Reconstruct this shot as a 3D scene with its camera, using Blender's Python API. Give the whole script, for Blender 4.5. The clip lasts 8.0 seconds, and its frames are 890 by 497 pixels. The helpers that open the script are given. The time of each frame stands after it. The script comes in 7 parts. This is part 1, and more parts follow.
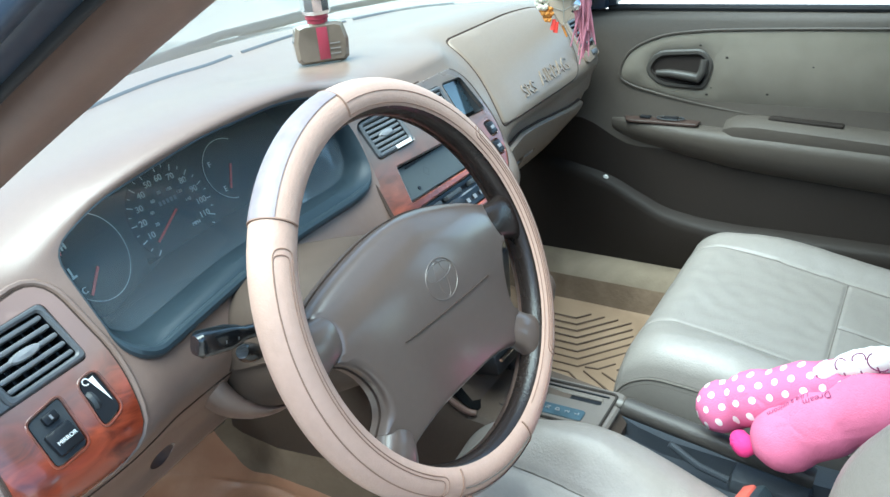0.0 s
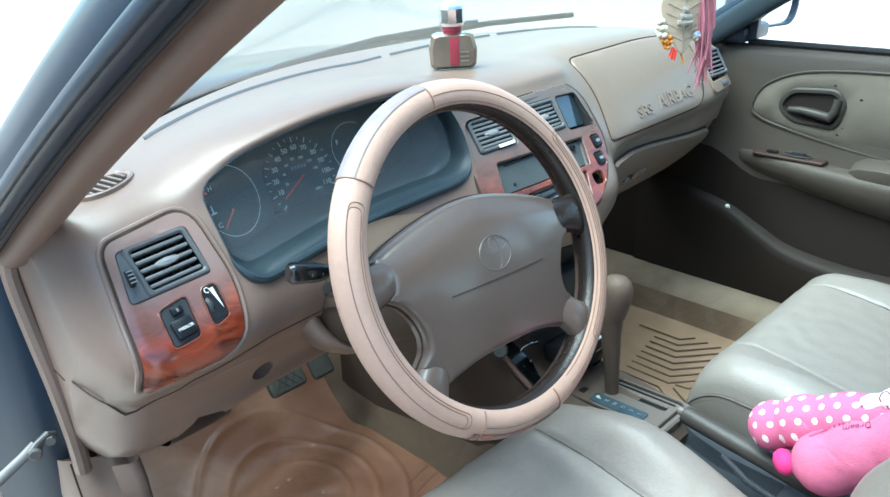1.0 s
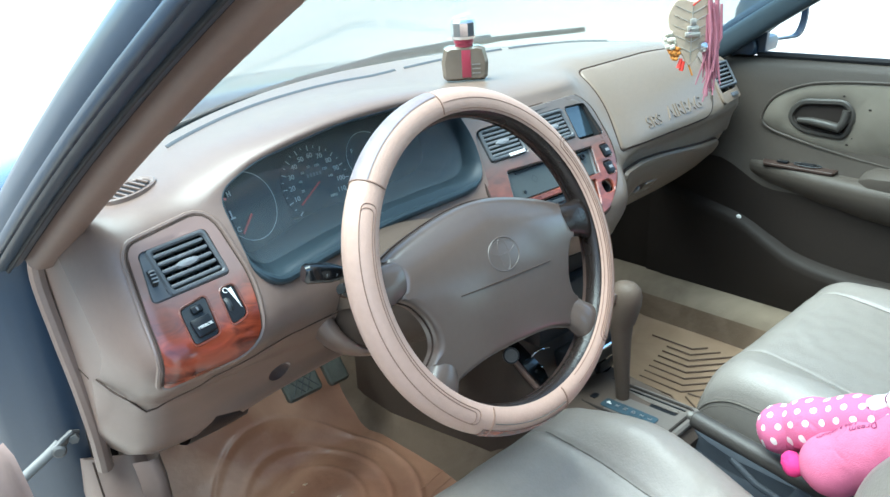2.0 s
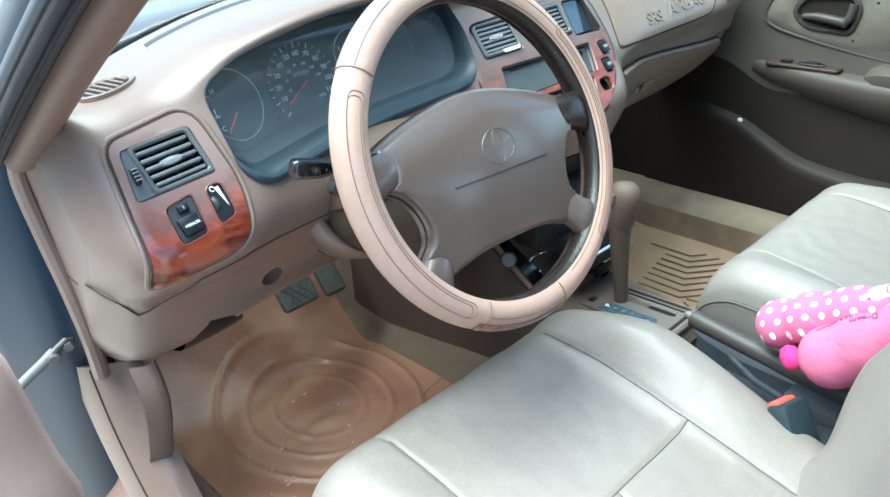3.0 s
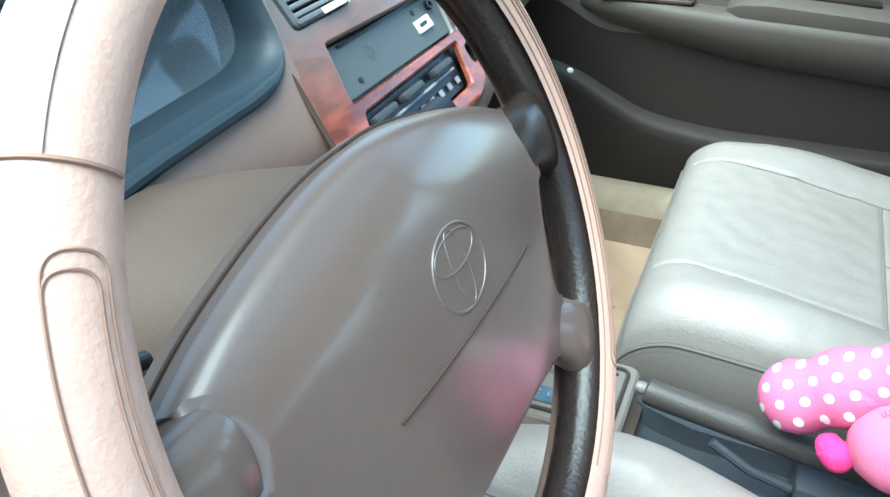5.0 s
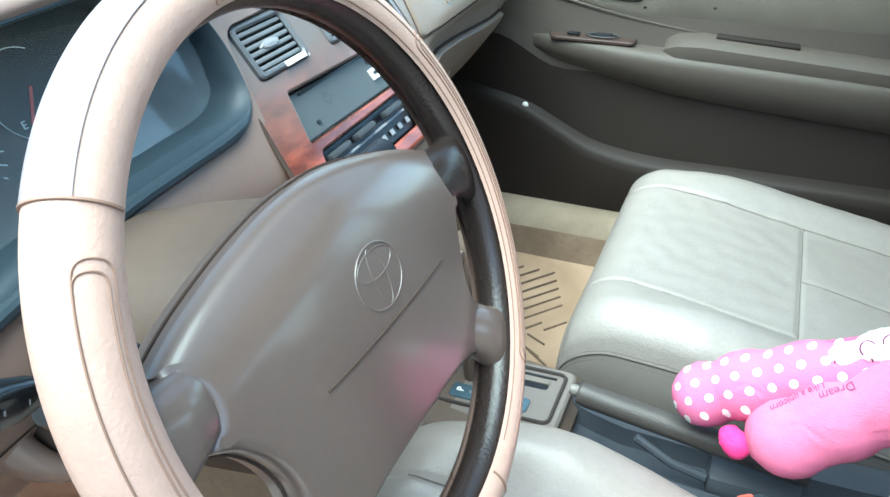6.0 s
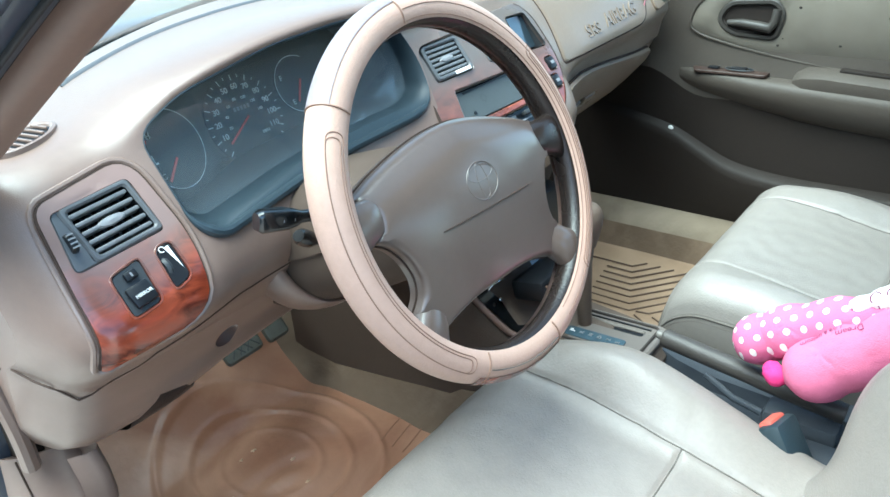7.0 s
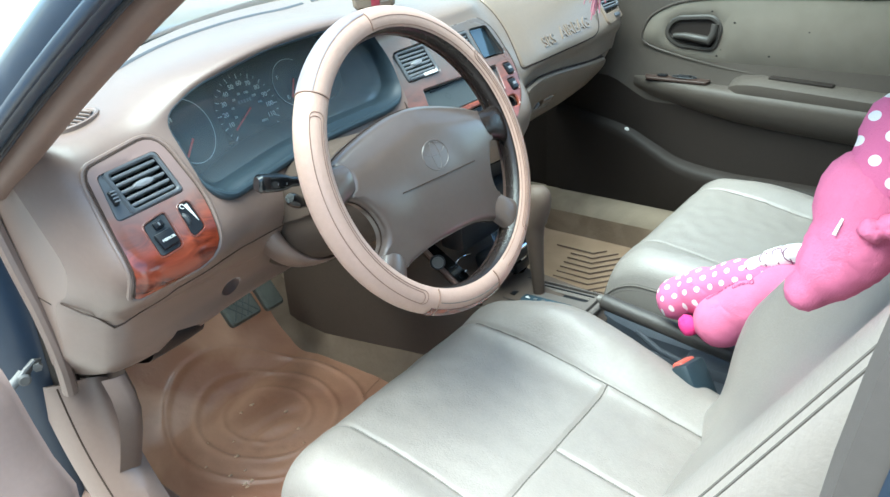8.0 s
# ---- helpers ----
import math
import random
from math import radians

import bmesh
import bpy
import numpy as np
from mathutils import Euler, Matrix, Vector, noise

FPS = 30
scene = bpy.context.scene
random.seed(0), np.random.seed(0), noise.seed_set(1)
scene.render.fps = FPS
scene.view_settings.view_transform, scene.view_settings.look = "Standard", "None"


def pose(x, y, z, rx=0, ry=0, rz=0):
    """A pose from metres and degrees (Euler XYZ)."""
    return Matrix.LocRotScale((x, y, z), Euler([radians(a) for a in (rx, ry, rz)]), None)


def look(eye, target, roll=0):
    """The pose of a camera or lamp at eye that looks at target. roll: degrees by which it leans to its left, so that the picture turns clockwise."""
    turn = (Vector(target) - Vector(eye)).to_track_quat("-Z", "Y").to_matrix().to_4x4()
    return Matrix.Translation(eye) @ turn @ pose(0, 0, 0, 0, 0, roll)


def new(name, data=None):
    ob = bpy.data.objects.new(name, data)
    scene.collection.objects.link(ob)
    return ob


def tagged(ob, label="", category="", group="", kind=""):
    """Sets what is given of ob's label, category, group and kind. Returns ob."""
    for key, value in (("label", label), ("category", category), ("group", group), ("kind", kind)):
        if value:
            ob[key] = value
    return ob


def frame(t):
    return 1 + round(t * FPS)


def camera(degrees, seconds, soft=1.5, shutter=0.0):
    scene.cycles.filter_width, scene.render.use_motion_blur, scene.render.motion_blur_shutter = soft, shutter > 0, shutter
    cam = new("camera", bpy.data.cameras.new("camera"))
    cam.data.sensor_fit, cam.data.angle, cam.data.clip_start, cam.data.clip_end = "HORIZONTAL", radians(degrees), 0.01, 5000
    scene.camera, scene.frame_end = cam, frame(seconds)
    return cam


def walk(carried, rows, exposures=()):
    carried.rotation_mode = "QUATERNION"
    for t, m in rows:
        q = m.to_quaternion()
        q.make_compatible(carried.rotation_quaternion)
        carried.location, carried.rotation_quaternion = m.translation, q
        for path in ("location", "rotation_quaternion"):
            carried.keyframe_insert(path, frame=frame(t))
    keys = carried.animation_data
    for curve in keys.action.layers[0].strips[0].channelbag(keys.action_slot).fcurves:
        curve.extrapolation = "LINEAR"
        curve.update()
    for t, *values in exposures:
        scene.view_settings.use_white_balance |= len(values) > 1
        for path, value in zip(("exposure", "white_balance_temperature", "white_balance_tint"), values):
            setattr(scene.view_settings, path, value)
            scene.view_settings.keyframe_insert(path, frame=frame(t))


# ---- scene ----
cam = camera(59.7, 8.0)
EXPO = 2.86
PATH = [
    (0, (-0.863, -0.342, 1.172), (0.642, 0.651, 0.307), -5.3),
    (0.5, (-0.892, -0.44, 1.182), (0.429, 0.812, 0.352), -3.9),
    (0.8, (-0.9, -0.488, 1.185), (0.372, 0.822, 0.37), -3.1),
    (1, (-0.908, -0.506, 1.181), (0.355, 0.824, 0.384), -2.9),
    (2.3, (-0.925, -0.534, 1.169), (0.31, 0.847, 0.417), -3.9),
    (2.5, (-0.925, -0.533, 1.155), (0.294, 0.842, 0.366), -4.0),
    (3, (-0.918, -0.53, 1.133), (0.268, 0.79, 0.21), -4.7),
    (3.5, (-0.891, -0.527, 1.163), (0.378, 0.763, 0.312), -5.2),
    (3.7, (-0.873, -0.521, 1.173), (0.429, 0.758, 0.354), -5.2),
    (4, (-0.838, -0.466, 1.169), (0.505, 0.77, 0.35), -6.6),
    (4.4, (-0.738, -0.282, 1.138), (0.685, 0.799, 0.239), -7.5),
    (4.5, (-0.692, -0.212, 1.108), (0.76, 0.814, 0.192), -7.1),
    (4.7, (-0.653, -0.153, 1.087), (0.833, 0.77, 0.118), -5.2),
    (5, (-0.606, -0.11, 1.039), (0.909, 0.592, -0.062), -2.0),
    (5.2, (-0.596, -0.103, 1.04), (0.941, 0.462, -0.108), 0.7),
    (6.3, (-0.739, -0.253, 1.098), (0.819, 0.521, 0.111), -2.4),
    (6.5, (-0.793, -0.314, 1.086), (0.679, 0.615, 0.101), -2.7),
    (6.7, (-0.844, -0.362, 1.114), (0.539, 0.7, 0.135), -4.6),
    (7, (-0.913, -0.411, 1.137), (0.451, 0.725, 0.217), -5.0),
    (7.5, (-1.014, -0.476, 1.15), (0.384, 0.64, 0.255), -4.7),
    (7.6, (-1.032, -0.505, 1.146), (0.378, 0.61, 0.268), -4.3),
    (8, (-1.046, -0.574, 1.164), (0.337, 0.568, 0.279), -4.7),
]
walk(cam, [(t, look(eye, target, roll)) for t, eye, target, roll in PATH], [(t, EXPO + e, k - 230, -8) for t, e, k in ((0.0, 0.0, 5900), (1.0, -0.05, 5900), (2.5, 0.07, 5950), (3.0, 0.18, 6000), (3.5, 0.0, 5900), (4.0, -0.1, 5850), (4.5, 0.1, 5850), (5.0, 0.32, 5850), (5.7, 0.34, 5900), (6.5, 0.36, 6050), (7.0, 0.2, 5950), (8.0, 0.17, 6050))])

# ---------------------------------------------------------------- world and light
world = bpy.data.worlds.new("sky")
scene.world = world
world.use_nodes = True
wn = world.node_tree.nodes
sky = wn.new("ShaderNodeTexSky")
sky.sky_type = 'NISHITA'
sky.sun_disc = False
sky.sun_elevation = radians(62)
sky.sun_rotation = radians(-60)
sky.air_density, sky.dust_density = 1.0, 2.0
wn["Background"].inputs[1].default_value = 0.112
world.node_tree.links.new(sky.outputs[0], wn["Background"].inputs[0])
sun = new("sun", bpy.data.lights.new("sun", 'SUN'))
sun.data.energy, sun.data.angle, sun.data.color = 1.7, radians(60), (1.0, 0.99, 0.98)
sun.matrix_world = look((-1.15, 0.85, 4.4), (0, 0.2, 0.5))

# ---------------------------------------------------------------- materials
def mat(name, col, rough=0.5, metal=0.0, var=0.12, scale=6.0, bump=0.0, bscale=400.0, coat=0.0, spec=0.5, fine=0.02, crough=0.03):
    """Plain surface with broad tone changes, fine grain and fine relief."""
    m = bpy.data.materials.new(name)
    m.use_nodes = True
    n, l = m.node_tree.nodes, m.node_tree.links
    b = n["Principled BSDF"]
    b.inputs["Roughness"].default_value, b.inputs["Metallic"].default_value = rough, metal
    b.inputs["Specular IOR Level"].default_value = spec
    b.inputs["Coat Weight"].default_value, b.inputs["Coat Roughness"].default_value = coat, crough
    tc = n.new("ShaderNodeTexCoord")
    n1, n2 = n.new("ShaderNodeTexNoise"), n.new("ShaderNodeTexNoise")
    n1.inputs["Scale"].default_value, n1.inputs["Detail"].default_value = scale, 5
    n2.inputs["Scale"].default_value, n2.inputs["Detail"].default_value = 140, 3
    mix, mix2 = n.new("ShaderNodeMix"), n.new("ShaderNodeMix")
    for x in (mix, mix2):
        x.data_type = 'RGBA'
    c = np.array(col)
    mix.inputs[6].default_value = (*np.clip(c * (1 - var), 0, 1), 1)
    mix.inputs[7].default_value = (*np.clip(c * (1 + var), 0, 1), 1)
    mix2.blend_type = 'OVERLAY'
    mix2.inputs[0].default_value = fine * 4
    for t in (n1, n2):
        l.new(tc.outputs["Object"], t.inputs["Vector"])
    l.new(n1.outputs[0], mix.inputs[0])
    l.new(mix.outputs[2], mix2.inputs[6])
    l.new(n2.outputs[0], mix2.inputs[7])
    l.new(mix2.outputs[2], b.inputs["Base Color"])
    rr = n.new("ShaderNodeMapRange")
    rr.inputs[3].default_value, rr.inputs[4].default_value = max(rough - 0.1, 0.02), min(rough + 0.1, 1)
    l.new(n1.outputs[0], rr.inputs[0])
    l.new(rr.outputs[0], b.inputs["Roughness"])
    if bump:
        n3, bu = n.new("ShaderNodeTexNoise"), n.new("ShaderNodeBump")
        n3.inputs["Scale"].default_value, n3.inputs["Detail"].default_value = bscale, 4
        bu.inputs["Strength"].default_value, bu.inputs["Distance"].default_value = bump, 0.002
        l.new(tc.outputs["Object"], n3.inputs["Vector"])
        l.new(n3.outputs[0], bu.inputs["Height"])
        l.new(bu.outputs[0], b.inputs["Normal"])
    return m


def wood_mat(name, dark, light, rough=0.18):
    m = mat(name, light, rough, coat=0.3)
    n, l = m.node_tree.nodes, m.node_tree.links
    w, ramp, tc = n.new("ShaderNodeTexNoise"), n.new("ShaderNodeValToRGB"), n.new("ShaderNodeTexCoord")
    mp = n.new("ShaderNodeMapping")
    mp.inputs["Scale"].default_value = (14, 30, 30)
    w.inputs["Scale"].default_value, w.inputs["Detail"].default_value, w.inputs["Distortion"].default_value = 1.6, 6, 1.4
    ramp.color_ramp.elements[0].position, ramp.color_ramp.elements[1].position = 0.36, 0.66
    ramp.color_ramp.elements[0].color, ramp.color_ramp.elements[1].color = (*dark, 1), (*light, 1)
    l.new(tc.outputs["Object"], mp.inputs[0])
    l.new(mp.outputs[0], w.inputs["Vector"])
    l.new(w.outputs[0], ramp.inputs[0])
    l.new(ramp.outputs[0], n["Principled BSDF"].inputs["Base Color"])
    return m


def sheen_wood_mat(name, dark, light, pale, z0, z1, rough=0.2):
    """Wood-look film, sky sheen coloured in as greyish mauve towards the panel's top."""
    m = wood_mat(name, dark, light, rough)
    n, l = m.node_tree.nodes, m.node_tree.links
    b = n["Principled BSDF"]
    old = b.inputs["Base Color"].links[0].from_socket
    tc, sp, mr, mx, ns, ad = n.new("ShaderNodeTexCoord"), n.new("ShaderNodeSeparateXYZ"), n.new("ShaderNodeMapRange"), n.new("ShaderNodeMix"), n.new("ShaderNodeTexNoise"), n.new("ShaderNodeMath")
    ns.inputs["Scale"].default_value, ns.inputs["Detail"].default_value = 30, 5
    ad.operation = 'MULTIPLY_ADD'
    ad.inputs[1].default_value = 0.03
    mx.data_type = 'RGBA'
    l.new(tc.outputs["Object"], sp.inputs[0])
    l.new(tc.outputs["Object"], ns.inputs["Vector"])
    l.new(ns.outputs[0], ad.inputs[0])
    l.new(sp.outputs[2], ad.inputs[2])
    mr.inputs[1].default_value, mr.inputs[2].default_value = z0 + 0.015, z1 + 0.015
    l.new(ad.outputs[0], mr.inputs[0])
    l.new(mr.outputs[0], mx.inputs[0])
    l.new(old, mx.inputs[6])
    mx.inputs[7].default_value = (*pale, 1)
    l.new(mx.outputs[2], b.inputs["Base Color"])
    return m


def weave_mat(name, a, b_, scale=520):
    m = mat(name, a, 0.9)
    n, l = m.node_tree.nodes, m.node_tree.links
    w1, w2, mx, tc = n.new("ShaderNodeTexWave"), n.new("ShaderNodeTexWave"), n.new("ShaderNodeMix"), n.new("ShaderNodeTexCoord")
    w1.bands_direction, w2.bands_direction = 'Y', 'Z'
    mult, bu, ns = n.new("ShaderNodeMath"), n.new("ShaderNodeBump"), n.new("ShaderNodeTexNoise")
    mult.operation = 'MULTIPLY'
    ns.inputs["Scale"].default_value, ns.inputs["Detail"].default_value = 26, 6
    for w in (w1, w2):
        w.inputs["Scale"].default_value, w.inputs["Distortion"].default_value = scale / 6.3, 1.2
        l.new(tc.outputs["Object"], w.inputs["Vector"])
    l.new(tc.outputs["Object"], ns.inputs["Vector"])
    l.new(w1.outputs["Fac"], mult.inputs[0])
    l.new(w2.outputs["Fac"], mult.inputs[1])
    ad = n.new("ShaderNodeMath")
    ad.operation = 'MULTIPLY_ADD'
    ad.inputs[1].default_value = 0.5
    l.new(mult.outputs[0], ad.inputs[0])
    l.new(ns.outputs[0], ad.inputs[2])
    mx.data_type = 'RGBA'
    mx.inputs[6].default_value, mx.inputs[7].default_value = (*a, 1), (*b_, 1)
    l.new(ad.outputs[0], mx.inputs[0])
    l.new(mx.outputs[2], n["Principled BSDF"].inputs["Base Color"])
    bu.inputs["Strength"].default_value, bu.inputs["Distance"].default_value = 0.3, 0.001
    l.new(mult.outputs[0], bu.inputs["Height"])
    l.new(bu.outputs[0], n["Principled BSDF"].inputs["Normal"])
    return m


def stained_mat(name, a, b_, rough=0.4, scale=5.0, bump=0.25):
    """Two tones in large irregular stains, for dusty mats and carpet."""
    m = mat(name, a, rough, bump=bump, bscale=90)
    n, l = m.node_tree.nodes, m.node_tree.links
    ns, ramp, tc = n.new("ShaderNodeTexNoise"), n.new("ShaderNodeValToRGB"), n.new("ShaderNodeTexCoord")
    ns.inputs["Scale"].default_value, ns.inputs["Detail"].default_value, ns.inputs["Distortion"].default_value = scale, 8, 0.8
    ramp.color_ramp.elements[0].position, ramp.color_ramp.elements[1].position = 0.35, 0.68
    ramp.color_ramp.elements[0].color, ramp.color_ramp.elements[1].color = (*a, 1), (*b_, 1)
    l.new(tc.outputs["Object"], ns.inputs["Vector"])
    l.new(ns.outputs[0], ramp.inputs[0])
    l.new(ramp.outputs[0], n["Principled BSDF"].inputs["Base Color"])
    return m


def glass_mat(name, tint=(1, 1, 1), rough=0.0, dust_haze=0.0):
    m = bpy.data.materials.new(name)
    m.use_nodes = True
    n, l = m.node_tree.nodes, m.node_tree.links
    n.remove(n["Principled BSDF"])
    t, g, mx, lw = n.new("ShaderNodeBsdfTransparent"), n.new("ShaderNodeBsdfGlossy"), n.new("ShaderNodeMixShader"), n.new("ShaderNodeLayerWeight")
    t.inputs[0].default_value, g.inputs["Roughness"].default_value = (*tint, 1), rough
    lw.inputs[0].default_value = 0.5
    pw, ma = n.new("ShaderNodeMath"), n.new("ShaderNodeMath")
    pw.operation, ma.operation = 'POWER', 'MULTIPLY_ADD'
    pw.inputs[1].default_value, ma.inputs[1].default_value, ma.inputs[2].default_value = 5.0, 0.7, 0.045
    l.new(lw.outputs["Facing"], pw.inputs[0])
    l.new(pw.outputs[0], ma.inputs[0])
    l.new(ma.outputs[0], mx.inputs[0])
    l.new(t.outputs[0], mx.inputs[1])
    l.new(g.outputs[0], mx.inputs[2])
    out = mx.outputs[0]
    # pale diffuse veil: dust on the windscreen, reflected sky on the dial cover
    if dust_haze:
        d, m2 = n.new("ShaderNodeBsdfDiffuse"), n.new("ShaderNodeMixShader")
        d.inputs[0].default_value = (0.50, 0.58, 0.60, 1)
        m2.inputs[0].default_value = dust_haze
        l.new(out, m2.inputs[1])
        l.new(d.outputs[0], m2.inputs[2])
        out = m2.outputs[0]
    l.new(out, n["Material Output"].inputs[0])
    return m


def dots_mat(name, pink, white, pitch=0.0168, radius=0.25):
    """Pink plush with a staggered print of white dots, laid out over the object's own y and z."""
    m = mat(name, pink, 0.9, bump=0.5, bscale=500, spec=0.2)
    n, l = m.node_tree.nodes, m.node_tree.links
    uv, sep = n.new("ShaderNodeUVMap"), n.new("ShaderNodeSeparateXYZ")
    l.new(uv.outputs[0], sep.inputs[0])

    def op(kind, a, b_=None):
        x = n.new("ShaderNodeMath")
        x.operation = kind
        for i, v in enumerate((a, b_)):
            if v is None:
                continue
            if isinstance(v, (int, float)):
                x.inputs[i].default_value = v
            else:
                l.new(v, x.inputs[i])
        return x.outputs[0]
    vv = op('DIVIDE', sep.outputs[1], pitch)
    row = op('FLOOR', vv)
    uu = op('ADD', op('DIVIDE', sep.outputs[0], pitch * 1.25), op('MULTIPLY', row, 0.5))
    du, dv = op('SUBTRACT', op('FRACT', uu), 0.5), op('SUBTRACT', op('FRACT', vv), 0.5)
    d = op('SQRT', op('ADD', op('POWER', op('MULTIPLY', du, 1.25), 2), op('POWER', dv, 2)))
    inside = op('LESS_THAN', d, radius)
    mx = n.new("ShaderNodeMix")
    mx.data_type = 'RGBA'
    mx.inputs[6].default_value, mx.inputs[7].default_value = (*pink, 1), (*white, 1)
    l.new(inside, mx.inputs[0])
    l.new(mx.outputs[2], n["Principled BSDF"].inputs["Base Color"])
    return m


TAN = mat("taupe_plastic", (0.156, 0.109, 0.087), 0.36, var=0.06, bump=0.12, bscale=900, scale=3, spec=0.6, coat=0.2, crough=0.35)
TAN_LOW = mat("lower_taupe_plastic", (0.155, 0.098, 0.076), 0.5, var=0.07, bump=0.10, bscale=1200, scale=4, spec=0.4)
# The same dashboard plastic, tinted sandier for the light on the passenger side.
OLIVE = mat("light_tinted_plastic", (0.190, 0.146, 0.106), 0.38, var=0.06, bump=0.15, bscale=900, scale=3, spec=0.5, coat=0.1, crough=0.35)
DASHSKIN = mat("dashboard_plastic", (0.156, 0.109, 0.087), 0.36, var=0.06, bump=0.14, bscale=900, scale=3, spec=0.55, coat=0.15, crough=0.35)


def light_tint_along(m, col, x0, x1):
    """Light's tint in the colour: browner by the driver's door, sandier by the passenger's."""
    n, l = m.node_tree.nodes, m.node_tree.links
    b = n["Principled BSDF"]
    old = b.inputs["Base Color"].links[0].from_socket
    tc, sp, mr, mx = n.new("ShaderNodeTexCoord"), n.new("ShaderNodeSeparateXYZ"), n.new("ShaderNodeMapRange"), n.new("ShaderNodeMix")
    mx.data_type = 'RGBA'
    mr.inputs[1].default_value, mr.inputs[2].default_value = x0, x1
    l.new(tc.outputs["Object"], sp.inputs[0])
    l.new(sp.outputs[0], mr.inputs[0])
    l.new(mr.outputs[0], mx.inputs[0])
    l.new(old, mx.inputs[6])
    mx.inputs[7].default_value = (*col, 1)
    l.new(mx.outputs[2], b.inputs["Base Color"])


light_tint_along(DASHSKIN, (0.190, 0.148, 0.110), -0.15, 0.22)
SEAM = mat("shadow_gap", (0.05, 0.035, 0.028), 0.8, spec=0.1)
LEATHER = mat("pale_seat_leather", (0.228, 0.203, 0.179), 0.40, var=0.05, bump=0.25, bscale=330, scale=5)
# Copy of the seat leather, darkened for the dimmer light on the passenger seat.
LEATHER_DIM = mat("dimmed_seat_leather", (0.188, 0.174, 0.157), 0.40, var=0.05, bump=0.25, bscale=330, scale=5)
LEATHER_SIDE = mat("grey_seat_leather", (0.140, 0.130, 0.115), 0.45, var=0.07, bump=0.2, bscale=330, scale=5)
STITCH = mat("brown_stitch", (0.20, 0.12, 0.085), 0.7)
THREAD = mat("seat_thread", (0.110, 0.100, 0.088), 0.9, spec=0.1)
COVER = mat("beige_wheel_cover", (0.405, 0.276, 0.220), 0.42, var=0.05, bump=0.2, bscale=500, scale=8, spec=0.35)
PEARL = mat("worn_lilac_print", (0.20, 0.168, 0.180), 0.42, var=0.3, scale=60, coat=0.0, spec=0.35)
RIMDARK = mat("dark_wheel_leather", (0.019, 0.014, 0.012), 0.26, var=0.2, bump=0.2, spec=0.5)
HUB = mat("brown_wheel_pad", (0.088, 0.064, 0.052), 0.42, var=0.06, bump=0.05, bscale=1200, spec=0.5, coat=0.6, crough=0.17)
WOOD = wood_mat("burl_trim", (0.060, 0.011, 0.006), (0.25, 0.046, 0.019))
WOODP = sheen_wood_mat("sky_sheen_burl_trim", (0.085, 0.020, 0.011), (0.24, 0.060, 0.032), (0.120, 0.100, 0.086), 0.800, 0.872, 0.28)
WOODT = sheen_wood_mat("side_burl_trim", (0.060, 0.011, 0.006), (0.25, 0.046, 0.019), (0.19, 0.130, 0.112), 0.800, 0.846, 0.2)
WOODD = mat("dark_door_trim", (0.040, 0.026, 0.021), 0.5, var=0.25, scale=30, spec=0.3)
BLACK = mat("black_plastic", (0.010, 0.011, 0.013), 0.34, var=0.2, bump=0.15, spec=0.3)
GREYB = mat("charcoal_plastic", (0.036, 0.040, 0.043), 0.45, var=0.15, bump=0.15, spec=0.3)
SLAT = mat("vent_grey", (0.21, 0.215, 0.22), 0.42, var=0.1)
VSLAT = mat("vent_slat_grey", (0.125, 0.130, 0.134), 0.40, var=0.1)
VENTF = mat("vent_frame_grey", (0.078, 0.083, 0.088), 0.4, var=0.1)
CLUST = mat("dial_face_black", (0.013, 0.017, 0.020), 0.4, var=0.2, spec=0.2)
CLBEZ = mat("blue_black_surround", (0.026, 0.039, 0.048), 0.4, var=0.15, bump=0.05, spec=0.3)
WHITE = mat("white_print", (0.75, 0.75, 0.72), 0.5)
RED = mat("red_needle", (0.75, 0.05, 0.03), 0.4)
DARKDOOR = mat("dark_door_plastic", (0.0215, 0.0178, 0.0152), 0.5, var=0.15, bump=0.3, bscale=600, spec=0.15)
DOORTOP = mat("grey_taupe_door", (0.060, 0.052, 0.043), 0.5, var=0.1, bump=0.3, bscale=700, spec=0.25)
HANDLE = mat("dark_handle_plastic", (0.040, 0.037, 0.032), 0.4, var=0.12, bump=0.15, spec=0.4)
FABRIC = weave_mat("door_fabric", (0.100, 0.089, 0.069), (0.138, 0.124, 0.098), 1500)
CARPET = stained_mat("brown_carpet", (0.12, 0.085, 0.054), (0.21, 0.155, 0.105), 0.95, 7, 0.8)
SILLC = stained_mat("beige_sill_carpet", (0.15, 0.12, 0.083), (0.225, 0.185, 0.133), 0.95, 9, 0.6)
MAT = stained_mat("tan_vinyl_mat", (0.21, 0.146, 0.094), (0.31, 0.225, 0.152), 0.38, 6, 0.1)
MATD = stained_mat("brown_vinyl_mat", (0.255, 0.118, 0.066), (0.46, 0.265, 0.165), 0.34, 5, 0.25)
PAINT = mat("navy_car_paint", (0.017, 0.028, 0.046), 0.38, var=0.2, coat=0.2, scale=5, spec=0.3, crough=0.12)
BONNET = mat("glossy_navy_bonnet", (0.02, 0.036, 0.055), 0.22, var=0.15, coat=0.5, crough=0.1)
RUBBER = mat("black_rubber", (0.02, 0.02, 0.021), 0.6, spec=0.2)
STEEL = mat("worn_steel", (0.13, 0.13, 0.125), 0.6, metal=0.6, var=0.3, scale=40)
CHROME = mat("chrome", (0.75, 0.76, 0.78), 0.12, metal=1.0, var=0.05)
